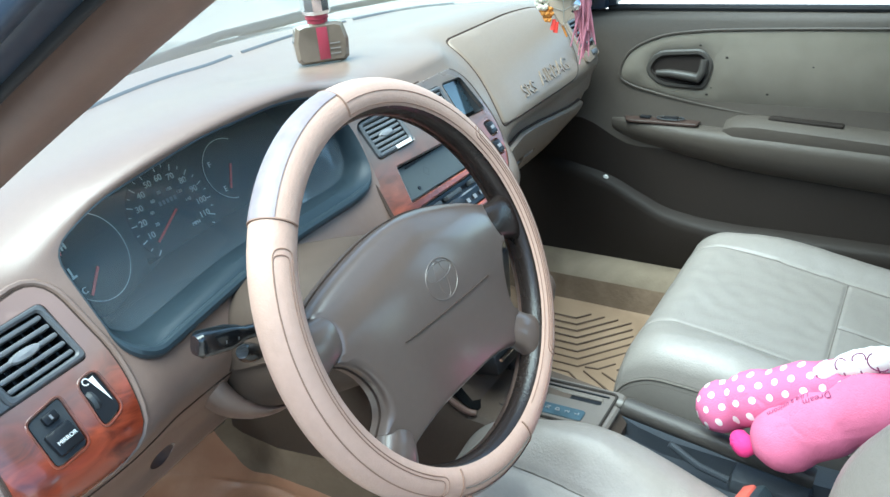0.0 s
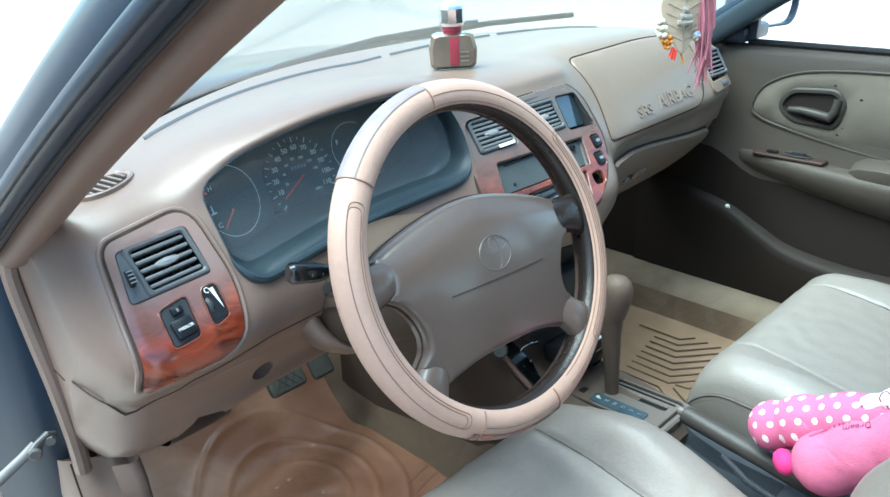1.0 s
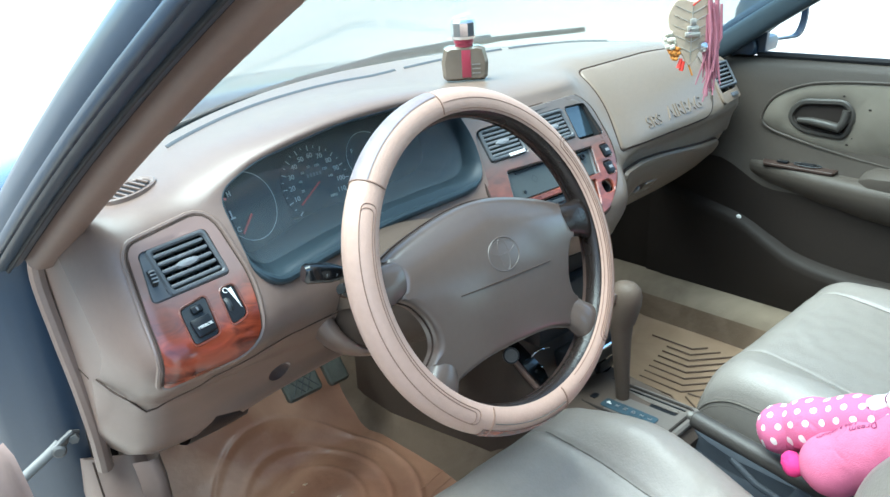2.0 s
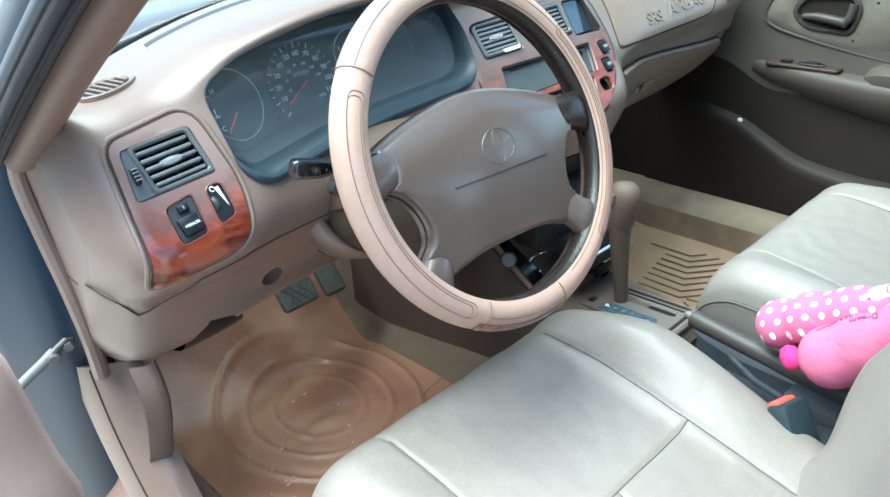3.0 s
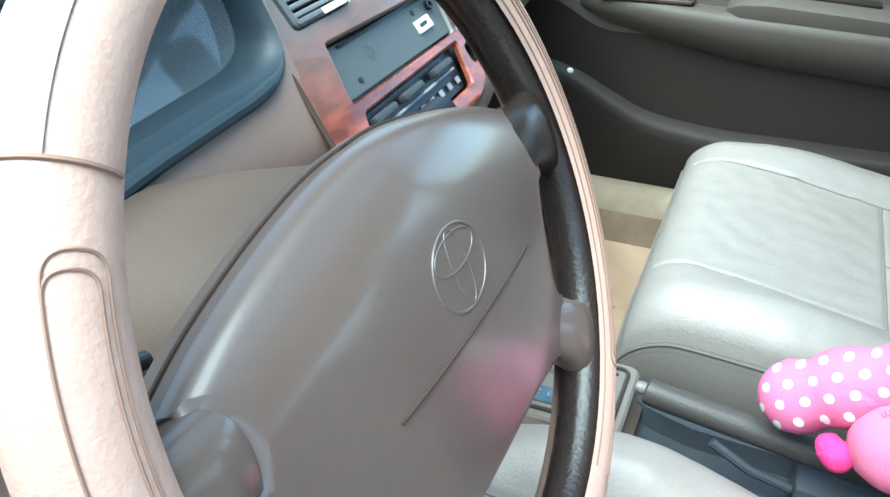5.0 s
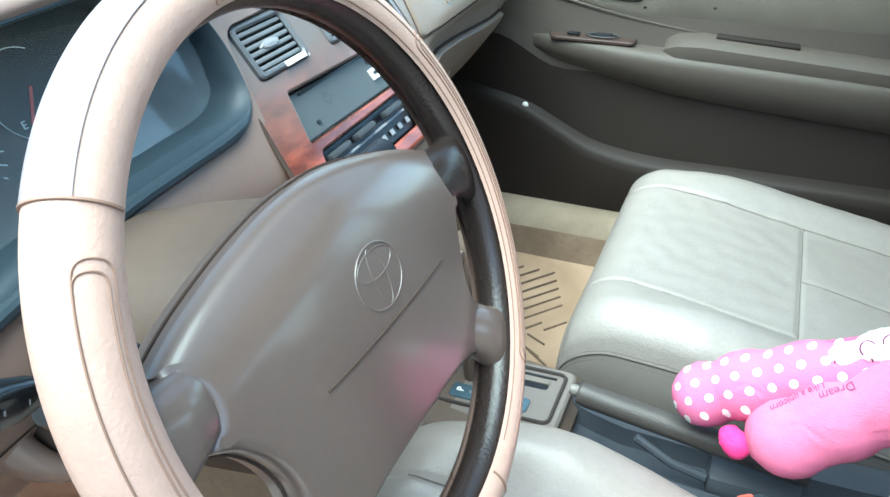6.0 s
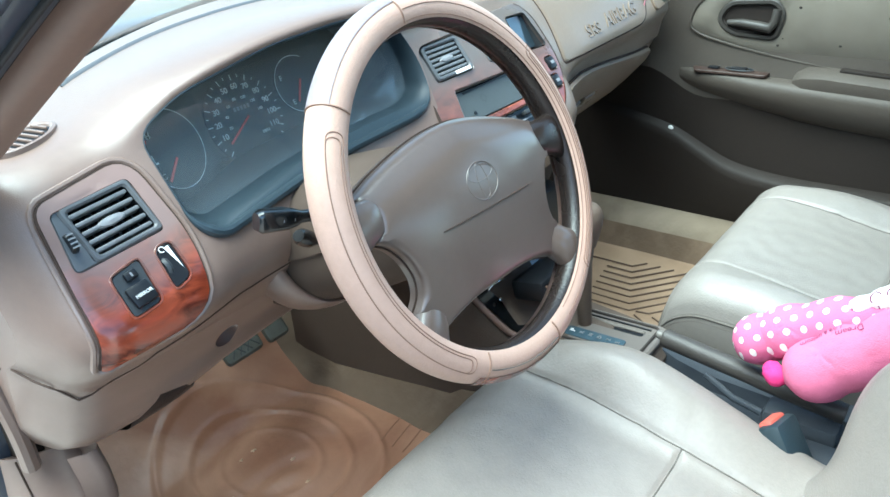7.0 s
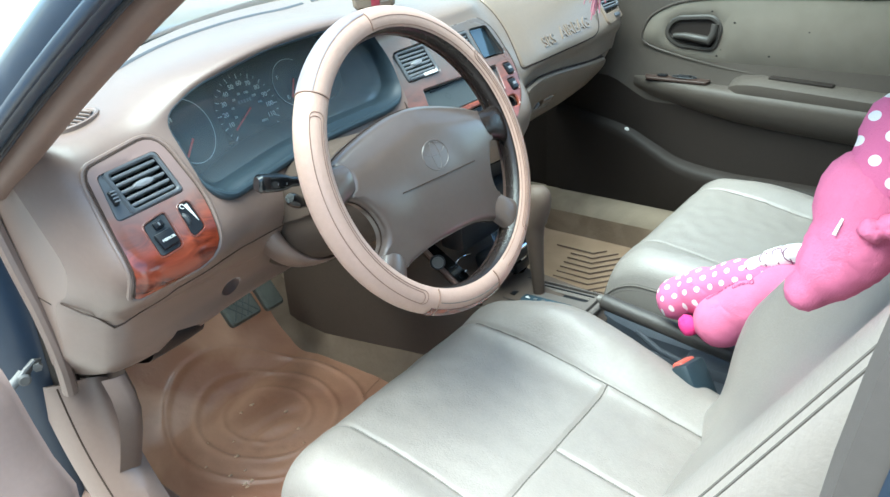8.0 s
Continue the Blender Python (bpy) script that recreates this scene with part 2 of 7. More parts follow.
CONSOLE = mat("blue_grey_console", (0.043, 0.050, 0.059), 0.5, var=0.25, bump=0.3, bscale=500, scale=9, spec=0.3)
TUNNEL = mat("dark_tunnel_trim", (0.085, 0.064, 0.049), 0.55, var=0.2, bump=0.3, spec=0.25)
PINK = mat("pink_plush", (0.56, 0.150, 0.262), 0.9, var=0.10, bump=0.5, bscale=500, scale=12, spec=0.2)
HOTPINK = mat("deep_pink_plush", (0.62, 0.030, 0.19), 0.85, var=0.1, bump=0.35, bscale=700)
DOTS = dots_mat("dotted_pink_plush", (0.55, 0.14, 0.265), (0.74, 0.71, 0.70))
REDBTN = mat("red_buckle_button", (0.52, 0.105, 0.075), 0.45, var=0.1)
BRAKE = mat("grey_brake_grip", (0.050, 0.045, 0.040), 0.42, var=0.15, bump=0.25, spec=0.35)
GLASS = glass_mat("window_glass", (0.93, 0.96, 0.95))
SCREEN = glass_mat("green_tinted_screen", (0.80, 0.875, 0.85), 0.0, 0.40)
# Sky reflection on the dial cover, put in as a pale diffuse haze.
HAZECOVER = glass_mat("sky_haze_dial_cover", (0.92, 0.96, 0.97), 0.03, 0.12)
SHROUD = mat("dark_brown_shroud", (0.062, 0.046, 0.036), 0.6, var=0.08, bump=0.2, bscale=900, spec=0.18)
MUD = mat("dried_mud_crumbs", (0.50, 0.36, 0.24), 0.8, var=0.3, scale=60, spec=0.2)
BUCKLE = mat("dark_teal_buckle", (0.020, 0.034, 0.042), 0.45, var=0.15, bump=0.2)
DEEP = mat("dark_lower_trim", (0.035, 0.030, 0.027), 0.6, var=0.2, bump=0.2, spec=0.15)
GATE = mat("selector_taupe", (0.125, 0.110, 0.096), 0.45, var=0.12, bump=0.2)
PILLARTRIM = mat("grey_taupe_pillar", (0.075, 0.066, 0.060), 0.5, var=0.06, bump=0.08, bscale=1200, spec=0.3)
KICK = mat("kick_panel_taupe", (0.120, 0.084, 0.067), 0.5, var=0.08, bump=0.1, bscale=1200, spec=0.3)
DOORIN = mat("pinkish_door_panel", (0.30, 0.215, 0.180), 0.5, var=0.06, bump=0.1, bscale=1200, spec=0.3)
GROOVEB = mat("brown_mat_groove", (0.30, 0.165, 0.10), 0.7)
GROOVE = mat("mat_groove", (0.085, 0.055, 0.036), 0.7)
CONCRETE = mat("pale_concrete", (0.36, 0.32, 0.28), 0.9, var=0.12, scale=0.8, bump=0.4, bscale=60)
ROOFCLOTH = mat("roof_cloth", (0.55, 0.53, 0.47), 0.95, bump=0.3)
AMBER = mat("smoky_scent_glass", (0.15, 0.12, 0.09), 0.12, var=0.3, scale=30, coat=0.8)
REDGLASS = mat("red_band", (0.28, 0.03, 0.055), 0.3, coat=0.3)
LEAFM = mat("pale_bodhi_leaf", (0.46, 0.37, 0.27), 0.7, var=0.2, scale=40)
SILVER = mat("silver_ornament", (0.6, 0.58, 0.52), 0.3, metal=0.7, var=0.2, scale=60)
TASSEL = mat("mauve_tassel", (0.42, 0.16, 0.20), 0.7, var=0.25, scale=60)
ORANGE = mat("orange_flower", (0.60, 0.24, 0.04), 0.7, var=0.3, scale=80)
CREAM = mat("cream_flower", (0.75, 0.70, 0.55), 0.7, var=0.15, scale=80)
PEDAL = mat("worn_rubber_pedal", (0.085, 0.09, 0.075), 0.5, metal=0.1, var=0.6, scale=50, bump=0.4)
PRND = mat("selector_window", (0.045, 0.075, 0.095), 0.2, var=0.5, scale=50, coat=0.4)
INK = mat("dark_ink", (0.16, 0.03, 0.10), 0.7)
GLOSS = mat("glossy_black_plastic", (0.006, 0.007, 0.008), 0.16, var=0.2, coat=0.5, spec=0.5)
MIRRORG = mat("mirror_glass", (0.85, 0.87, 0.88), 0.03, metal=1.0, var=0.01)
DISP = mat("dark_display", (0.03, 0.045, 0.055), 0.12, coat=0.6)
RADIO = mat("radio_blank_plate", (0.0510, 0.0578, 0.0558), 0.45, var=0.12)


# ---------------------------------------------------------------- building helpers
def link_mesh(name, bm, material, parent=None, label="", sharp=35, smooth=True):
    bmesh.ops.recalc_face_normals(bm, faces=bm.faces)
    me = bpy.data.meshes.new(name)
    bm.to_mesh(me)
    bm.free()
    for p in me.polygons:
        p.use_smooth = smooth
    if smooth:
        me.set_sharp_from_angle(angle=radians(sharp))
    for m in (material if isinstance(material, (list, tuple)) else (material,)):
        me.materials.append(m)
    ob = new(name, me)
    if parent is not None:
        ob.parent = parent
        if parent.type == 'EMPTY':
            ob.matrix_parent_inverse = Matrix.Translation(-parent.location)
    if label:
        ob["label"] = label
    return ob


def part(name, bm, material, parent, label="", sharp=35):
    return link_mesh(name, bm, material, parent, label, sharp)


def thing(name, at, label, category, group="", kind=""):
    ob = new(name)
    ob.empty_display_size = 0.05
    ob.location = at
    return tagged(ob, label, category, group, kind)


def solo(name, bm, material, label, category, group="", kind="", sharp=35):
    return tagged(link_mesh(name, bm, material, sharp=sharp), label, category, group, kind)


def box(c, size, bevel=0.004, m=None, seg=2, bm=None):
    """Rounded block with its middle at c; m turns it afterwards."""
    out = bmesh.new()
    bmesh.ops.create_cube(out, size=1)
    for v in out.verts:
        v.co = Vector((v.co.x * size[0], v.co.y * size[1], v.co.z * size[2]))
    if bevel:
        bmesh.ops.bevel(out, geom=list(out.edges), offset=min(bevel, min(size) * 0.45), segments=seg, profile=0.5, affect='EDGES')
    mm = Matrix.Translation(c) if m is None else m @ Matrix.Translation(c)
    bmesh.ops.transform(out, matrix=mm, verts=out.verts)
    return join(bm, out)


def join(bm, other):
    if bm is None:
        return other
    me = bpy.data.meshes.new("tmp")
    other.to_mesh(me)
    other.free()
    bm.from_mesh(me)
    bpy.data.meshes.remove(me)
    return bm


def tube(points, r, seg=10, closed=False, cap=True, bm=None, flat=1.0):
    """Round bar along points; r is one radius or one per point."""
    out = bmesh.new()
    pts = [Vector(p) for p in points]
    n = len(pts)
    rs = r if isinstance(r, (list, tuple)) else [r] * n
    rings, up = [], None
    for i, p in enumerate(pts):
        a = pts[(i - 1) % n] if closed or i else pts[0]
        b_ = pts[(i + 1) % n] if closed or i < n - 1 else pts[-1]
        d = (b_ - a).normalized()
        if up is None:
            up = d.orthogonal().normalized()
        up = (up - d * up.dot(d)).normalized()
        w = d.cross(up)
        rings.append([out.verts.new(p + (up * math.cos(2 * math.pi * k / seg) + w * math.sin(2 * math.pi * k / seg) * flat) * rs[i]) for k in range(seg)])
    for i in range(n if closed else n - 1):
        a, b_ = rings[i], rings[(i + 1) % n]
        for k in range(seg):
            out.faces.new((a[k], a[(k + 1) % seg], b_[(k + 1) % seg], b_[k]))
    if cap and not closed:
        out.faces.new(rings[0][::-1])
        out.faces.new(rings[-1])
    return join(bm, out)


def loft(loops, closed_ends=(True, True), bm=None, wrap=True):
    out = bmesh.new()
    rings = [[out.verts.new(p) for p in lp] for lp in loops]
    n = len(rings[0])
    for a, b_ in zip(rings, rings[1:]):
        for k in range(n if wrap else n - 1):
            out.faces.new((a[k], a[(k + 1) % n], b_[(k + 1) % n], b_[k]))
    if closed_ends[0]:
        out.faces.new(rings[0][::-1])
    if closed_ends[1]:
        out.faces.new(rings[-1])
    return join(bm, out)


def rpoly(pts, r, seg=5):
    """Corners of a polygon rounded; r is one radius or one per corner."""
    out, n = [], len(pts)
    for i, p in enumerate(pts):
        rr = r[i] if isinstance(r, (list, tuple)) else r
        p, a, b_ = Vector(p), Vector(pts[i - 1]), Vector(pts[(i + 1) % n])
        da, db = (a - p), (b_ - p)
        k = min(rr, da.length * 0.48, db.length * 0.48)
        s, e = p + da.normalized() * k, p + db.normalized() * k
        for j in range(seg + 1):
            t = j / seg
            out.append((s * (1 - t) ** 2 + p * 2 * t * (1 - t) + e * t * t).to_tuple())
    return out


def rrect(cx, cy, w, h, r, seg=5):
    return rpoly([(cx - w / 2, cy - h / 2), (cx + w / 2, cy - h / 2), (cx + w / 2, cy + h / 2), (cx - w / 2, cy + h / 2)], r, seg)


def inside(p, poly):
    x, y, c = p[0], p[1], False
    for (x1, y1), (x2, y2) in zip(poly, poly[1:] + poly[:1]):
        if (y1 > y) != (y2 > y) and x < (x2 - x1) * (y - y1) / (y2 - y1) + x1:
            c = not c
    return c


def shrink(loop, d):
    """A loop moved inwards by d (outwards: minus)."""
    n, out = len(loop), []
    area = sum(a[0] * b_[1] - b_[0] * a[1] for a, b_ in zip(loop, loop[1:] + loop[:1]))
    s = 1 if area > 0 else -1
    for i in range(n):
        a, p, b_ = Vector(loop[i - 1]), Vector(loop[i]), Vector(loop[(i + 1) % n])
        e = ((p - a).normalized() if (p - a).length > 1e-7 else Vector((0, 0))) + ((b_ - p).normalized() if (b_ - p).length > 1e-7 else Vector((0, 0)))
        nn = Vector((-e.y, e.x)).normalized() if e.length > 1e-7 else Vector((0, 0))
        out.append((p + nn * d * s).to_tuple())
    return out


def flat_fill(outer, holes=(), extra=()):
    """Triangles that fill an outline with holes: (points, triangles)."""
    from mathutils.geometry import delaunay_2d_cdt
    vs, es = [], []
    for lp in (outer, *holes):
        k = len(vs)
        vs += [Vector(p) for p in lp]
        es += [(k + i, k + (i + 1) % len(lp)) for i in range(len(lp))]
    vs += [Vector(p) for p in extra]
    v, _, f, *_ = delaunay_2d_cdt(vs, es, [], 0, 1e-6)
    keep = []
    for t in f:
        c = (v[t[0]] + v[t[1]] + v[t[2]]) / 3
        if inside(c, list(outer)) and not any(inside(c, list(h)) for h in holes):
            keep.append(t)
    return v, keep


def plate(outer, holes=(), thick=0.006, chamfer=0.0015, m=None, dome=None, bm=None):
    """Panel in the local xy plane, face at z = 0, with softened edges and openings through it. dome(x, y) lifts the face."""
    out = bmesh.new()
    f = dome or (lambda x, y: 0.0)
    face_o, face_h = shrink(outer, chamfer), [shrink(h, -chamfer) for h in holes]
    extra = []
    if dome:
        xs, ys = [p[0] for p in outer], [p[1] for p in outer]
        nx, ny = 40, 40
        inner_o, inner_h = shrink(face_o, 0.002), [shrink(h, -0.002) for h in face_h]
        for i in range(1, nx):
            for j in range(1, ny):
                p = (min(xs) + (max(xs) - min(xs)) * i / nx, min(ys) + (max(ys) - min(ys)) * j / ny)
                if inside(p, inner_o) and not any(inside(p, h) for h in inner_h):
                    extra.append(p)
    v, tris = flat_fill(face_o, face_h, extra)
    vs = [out.verts.new((p.x, p.y, f(p.x, p.y))) for p in v]
    for t in tris:
        try:
            out.faces.new([vs[i] for i in t])
        except ValueError:
            pass
    for a, b_ in [(face_o, outer)] + list(zip(face_h, holes)):
        rings = [[(x, y, f(x, y)) for x, y in a], [(x, y, f(x, y) - chamfer) for x, y in b_], [(x, y, f(x, y) - thick) for x, y in b_]]
        join(out, loft(rings, (False, False)))
    bmesh.ops.remove_doubles(out, verts=out.verts, dist=1e-5)
    if m is not None:
        bmesh.ops.transform(out, matrix=m, verts=out.verts)
    return join(bm, out)


def face_at(x, y, z, lean):
    """Frame on a panel that leans back by lean degrees: local x to the right, y up the panel, z out of it."""
    a = radians(lean)
    return Matrix(((1, 0, 0, x), (0, math.sin(a), -math.cos(a), y), (0, math.cos(a), math.sin(a), z), (0, 0, 0, 1)))


def lathe(profile, seg=28, m=None, bm=None):
    """Turned body about local z from (radius, height) pairs."""
    loops = [[(r * math.cos(2 * math.pi * k / seg), r * math.sin(2 * math.pi * k / seg), h) for k in range(seg)] for r, h in profile]
    out = loft(loops)
    if m is not None:
        bmesh.ops.transform(out, matrix=m, verts=out.verts)
    return join(bm, out)


def spline(pts, n, closed=False):
    """Points evenly in parameter along a smooth curve through pts."""
    P = [Vector(p) for p in pts]
    k, out = len(P), []
    for i in range(n):
        t = i / (n if closed else n - 1) * (k if closed else k - 1)
        j = min(int(t), k - 1 if closed else k - 2)
        u = t - j
        g = (lambda q: P[q % k]) if closed else (lambda q: P[max(0, min(k - 1, q))])
        a, b_, c, d = g(j - 1), g(j), g(j + 1), g(j + 2)
        out.append(0.5 * ((2 * b_) + (c - a) * u + (2 * a - 5 * b_ + 4 * c - d) * u * u + (3 * b_ - a - 3 * c + d) * u ** 3))
    return out


def letters(text, size, m, material, parent, name="lettering", depth=0.0006, label=""):
    cu = bpy.data.curves.new(name, 'FONT')
    cu.body, cu.size, cu.extrude = text, size, depth
    cu.align_x, cu.align_y = 'CENTER', 'CENTER'
    tmp = bpy.data.objects.new(name, cu)
    scene.collection.objects.link(tmp)
    bpy.context.view_layer.update()
    me = bpy.data.meshes.new_from_object(tmp.evaluated_get(bpy.context.evaluated_depsgraph_get()))
    bpy.data.objects.remove(tmp)
    me.transform(m)
    bm = bmesh.new()
    bm.from_mesh(me)
    bpy.data.meshes.remove(me)
    return part(name, bm, material, parent, label)


def lerp(a, b_, t):
    return a + (b_ - a) * t


def smooth(t):
    t = max(0.0, min(1.0, t))
    return t * t * (3 - 2 * t)


# ---------------------------------------------------------------- dashboard
def base_y(x):
    return 0.672 - 0.55 * x * x


# Cross-sections of the dashboard (y, z), from the windscreen's foot over the brow and the face to the underside.
POD = [(0.42, 0.915), (0.36, 0.922), (0.30, 0.920), (0.268, 0.910), (0.243, 0.885), (0.201, 0.828), (0.168, 0.781), (0.190, 0.740), (0.238, 0.703), (0.262, 0.660), (0.30, 0.605), (0.40, 0.570)]


def pod_end(d):
    """The pod's section drawn in by d towards its rounded end."""
    out = []
    for i, (y, z) in enumerate(POD):
        k = (0, 0.25, 0.6, 0.9, 1, 1, 1, 1, 0.9, 0.8, 0.6, 0.1)[i]
        out.append((y + d * k, z + (0.80 - z) * min(1, d * 2.4) * (0.35 if z > 0.86 else 0.5 if z < 0.72 else 0.0)))
    return out


SECT = [
    (-0.705, pod_end(0.105)),
    (-0.702, pod_end(0.070)),
    (-0.696, pod_end(0.042)),
    (-0.684, pod_end(0.018)),
    (-0.668, pod_end(0.005)),
    (-0.645, pod_end(0.0)),
    (-0.570, [(0.47, 0.924), (0.38, 0.928), (0.31, 0.928), (0.272, 0.918), (0.247, 0.890), (0.203, 0.830), (0.168, 0.781), (0.190, 0.740), (0.238, 0.703), (0.262, 0.660), (0.285, 0.615), (0.40, 0.590)]),
    (-0.500, [(0.51, 0.932), (0.41, 0.945), (0.31, 0.958), (0.252, 0.952), (0.250, 0.925), (0.216, 0.850), (0.188, 0.785), (0.200, 0.745), (0.236, 0.703), (0.266, 0.660), (0.290, 0.620), (0.40, 0.600)]),
    (-0.380, [(0.57, 0.942), (0.43, 0.958), (0.31, 0.976), (0.243, 0.974), (0.252, 0.940), (0.226, 0.860), (0.196, 0.790), (0.205, 0.745), (0.240, 0.700), (0.275, 0.660), (0.300, 0.620), (0.40, 0.600)]),
    (-0.240, [(0.63, 0.947), (0.44, 0.960), (0.31, 0.978), (0.243, 0.976), (0.252, 0.942), (0.226, 0.860), (0.196, 0.790), (0.205, 0.745), (0.235, 0.700), (0.270, 0.660), (0.300, 0.620), (0.40, 0.600)]),
    (-0.150, [(0.65, 0.949), (0.44, 0.955), (0.32, 0.965), (0.255, 0.958), (0.254, 0.925), (0.214, 0.850), (0.180, 0.790), (0.185, 0.745), (0.205, 0.690), (0.230, 0.640), (0.26, 0.570), (0.38, 0.540)]),
    (-0.060, [(0.665, 0.949), (0.45, 0.945), (0.34, 0.948), (0.284, 0.938), (0.262, 0.913), (0.209, 0.842), (0.160, 0.775), (0.158, 0.735), (0.180, 0.690), (0.210, 0.620), (0.25, 0.550), (0.36, 0.520)]),
    (0.110, [(0.665, 0.949), (0.46, 0.945), (0.35, 0.946), (0.284, 0.938), (0.262, 0.913), (0.209, 0.842), (0.160, 0.775), (0.158, 0.735), (0.180, 0.690), (0.210, 0.620), (0.25, 0.550), (0.36, 0.520)]),
    (0.165, [(0.66, 0.949), (0.46, 0.945), (0.36, 0.950), (0.312, 0.940), (0.272, 0.910), (0.230, 0.850), (0.205, 0.800), (0.205, 0.770), (0.215, 0.735), (0.245, 0.690), (0.29, 0.640), (0.42, 0.610)]),
    (0.230, [(0.65, 0.948), (0.46, 0.945), (0.37, 0.955), (0.318, 0.946), (0.268, 0.908), (0.222, 0.845), (0.208, 0.812), (0.222, 0.785), (0.232, 0.750), (0.262, 0.700), (0.31, 0.655), (0.45, 0.640)]),
    (0.480, [(0.56, 0.938), (0.43, 0.944), (0.36, 0.948), (0.312, 0.940), (0.266, 0.905), (0.228, 0.845), (0.214, 0.815), (0.228, 0.788), (0.238, 0.752), (0.268, 0.705), (0.32, 0.665), (0.46, 0.650)]),
    (0.620, [(0.49, 0.926), (0.40, 0.926), (0.34, 0.930), (0.304, 0.920), (0.272, 0.895), (0.240, 0.845), (0.228, 0.815), (0.240, 0.788), (0.250, 0.755), (0.280, 0.710), (0.33, 0.675), (0.46, 0.660)]),
    (0.680, [(0.43, 0.914), (0.39, 0.915), (0.355, 0.912), (0.330, 0.902), (0.310, 0.880), (0.290, 0.845), (0.282, 0.815), (0.288, 0.785), (0.300, 0.755), (0.320, 0.715), (0.36, 0.685), (0.46, 0.670)]),
]


def dash_section(x):
    if x <= SECT[0][0]:
        rows, t = (SECT[0][1], SECT[0][1]), 0
    elif x >= SECT[-1][0]:
        rows, t = (SECT[-1][1], SECT[-1][1]), 0
    else:
        i = max(k for k in range(len(SECT) - 1) if SECT[k][0] <= x)
        rows, t = (SECT[i][1], SECT[i + 1][1]), (x - SECT[i][0]) / (SECT[i + 1][0] - SECT[i][0])
        if 5 <= i < len(SECT) - 3:
            h_ = SECT[i + 1][0] - SECT[i][0]
            out = []
            for q in range(12):
                v = []
                for k in (0, 1):
                    p = [SECT[i + d][1][q][k] for d in (-1, 0, 1, 2)]
                    xs_ = [SECT[i + d][0] for d in (-1, 0, 1, 2)]
                    m0, m1 = (p[2] - p[0]) / (xs_[2] - xs_[0]) * h_, (p[3] - p[1]) / (xs_[3] - xs_[1]) * h_
                    v.append((2 * t ** 3 - 3 * t * t + 1) * p[1] + (t ** 3 - 2 * t * t + t) * m0 + (3 * t * t - 2 * t ** 3) * p[2] + (t ** 3 - t * t) * m1)
                out.append(tuple(v))
            return out
    return [(lerp(a[0], b_[0], t), lerp(a[1], b_[1], t)) for a, b_ in zip(*rows)]


def dash(x, s):
    """A point of the dashboard's skin; s runs 0 to 11 along the cross-section."""
    P = dash_section(x)
    j = min(int(s), 10)
    u = s - j
    a, b_, c, d = (P[max(0, min(11, q))] for q in (j - 1, j, j + 1, j + 2))
    f = lambda k: 0.5 * (2 * b_[k] + (c[k] - a[k]) * u + (2 * a[k] - 5 * b_[k] + 4 * c[k] - d[k]) * u * u + (3 * b_[k] - a[k] - 3 * c[k] + d[k]) * u ** 3)
    return Vector((x, f(0), f(1)))


def dash_s(x, z, lo=3.0, hi=7.5):
    for _ in range(30):
        mid = (lo + hi) / 2
        if dash(x, mid).z > z:
            lo = mid
        else:
            hi = mid
    return lo


def dash_skin(x0, x1, s0, s1, dx, ds, holes=(), lift=0.0):
    outer = []
    nx, ns = max(2, round((x1 - x0) / dx)), max(2, round((s1 - s0) / ds))
    outer += [(lerp(x0, x1, i / nx), s0) for i in range(nx)] + [(x1, lerp(s0, s1, i / ns)) for i in range(ns)]
    outer += [(lerp(x1, x0, i / nx), s1) for i in range(nx)] + [(x0, lerp(s1, s0, i / ns)) for i in range(ns)]
    extra = []
    for i in range(1, nx):
        for j in range(1, ns):
            p = (lerp(x0, x1, i / nx), lerp(s0, s1, j / ns))
            if not any(inside(p, h) for h in holes):
                extra.append(p)
    k = 0.055
    v, tris = flat_fill([(a, b_ * k) for a, b_ in outer], [[(a, b_ * k) for a, b_ in h] for h in holes], [(a, b_ * k) for a, b_ in extra])
    bm = bmesh.new()
    vs = [bm.verts.new(dash(p.x, p.y / k) + Vector((0, -lift, lift))) for p in v]
    for t in tris:
        try:
            bm.faces.new([vs[i] for i in t])
        except ValueError:
            pass
    return bm


LEAN = 36.0
CLUSTER = rpoly([(-0.548, 0.918), (-0.502, 0.946), (-0.385, 0.968), (-0.265, 0.971), (-0.176, 0.953), (-0.150, 0.905), (-0.160, 0.848), (-0.205, 0.836), (-0.350, 0.831), (-0.520, 0.814), (-0.545, 0.835)],
                [0.02, 0.02, 0.03, 0.03, 0.03, 0.03, 0.025, 0.02, 0.05, 0.025, 0.02], 5)
LEFT_PANEL = rpoly([(-0.664, 0.890), (-0.566, 0.902), (-0.553, 0.826), (-0.572, 0.768), (-0.676, 0.752), (-0.672, 0.80)], [0.016, 0.022, 0.02, 0.03, 0.006, 0.02], 5)
CENTRE_PANEL = rpoly([(-0.150, 0.912), (0.112, 0.915), (0.135, 0.893), (0.138, 0.832), (0.114, 0.793), (0.072, 0.764), (0.045, 0.752), (-0.178, 0.752), (-0.172, 0.80)], [0.02, 0.02, 0.02, 0.03, 0.05, 0.03, 0.02, 0.006, 0.05], 5)
PASS_VENT = rpoly([(0.554, 0.895), (0.612, 0.893), (0.612, 0.845), (0.554, 0.843)], 0.008, 4)
holes_s = [[(x, dash_s(x, z)) for x, z in lp] for lp in (CLUSTER, shrink(LEFT_PANEL, 0.004), shrink(CENTRE_PANEL, 0.004), PASS_VENT)]

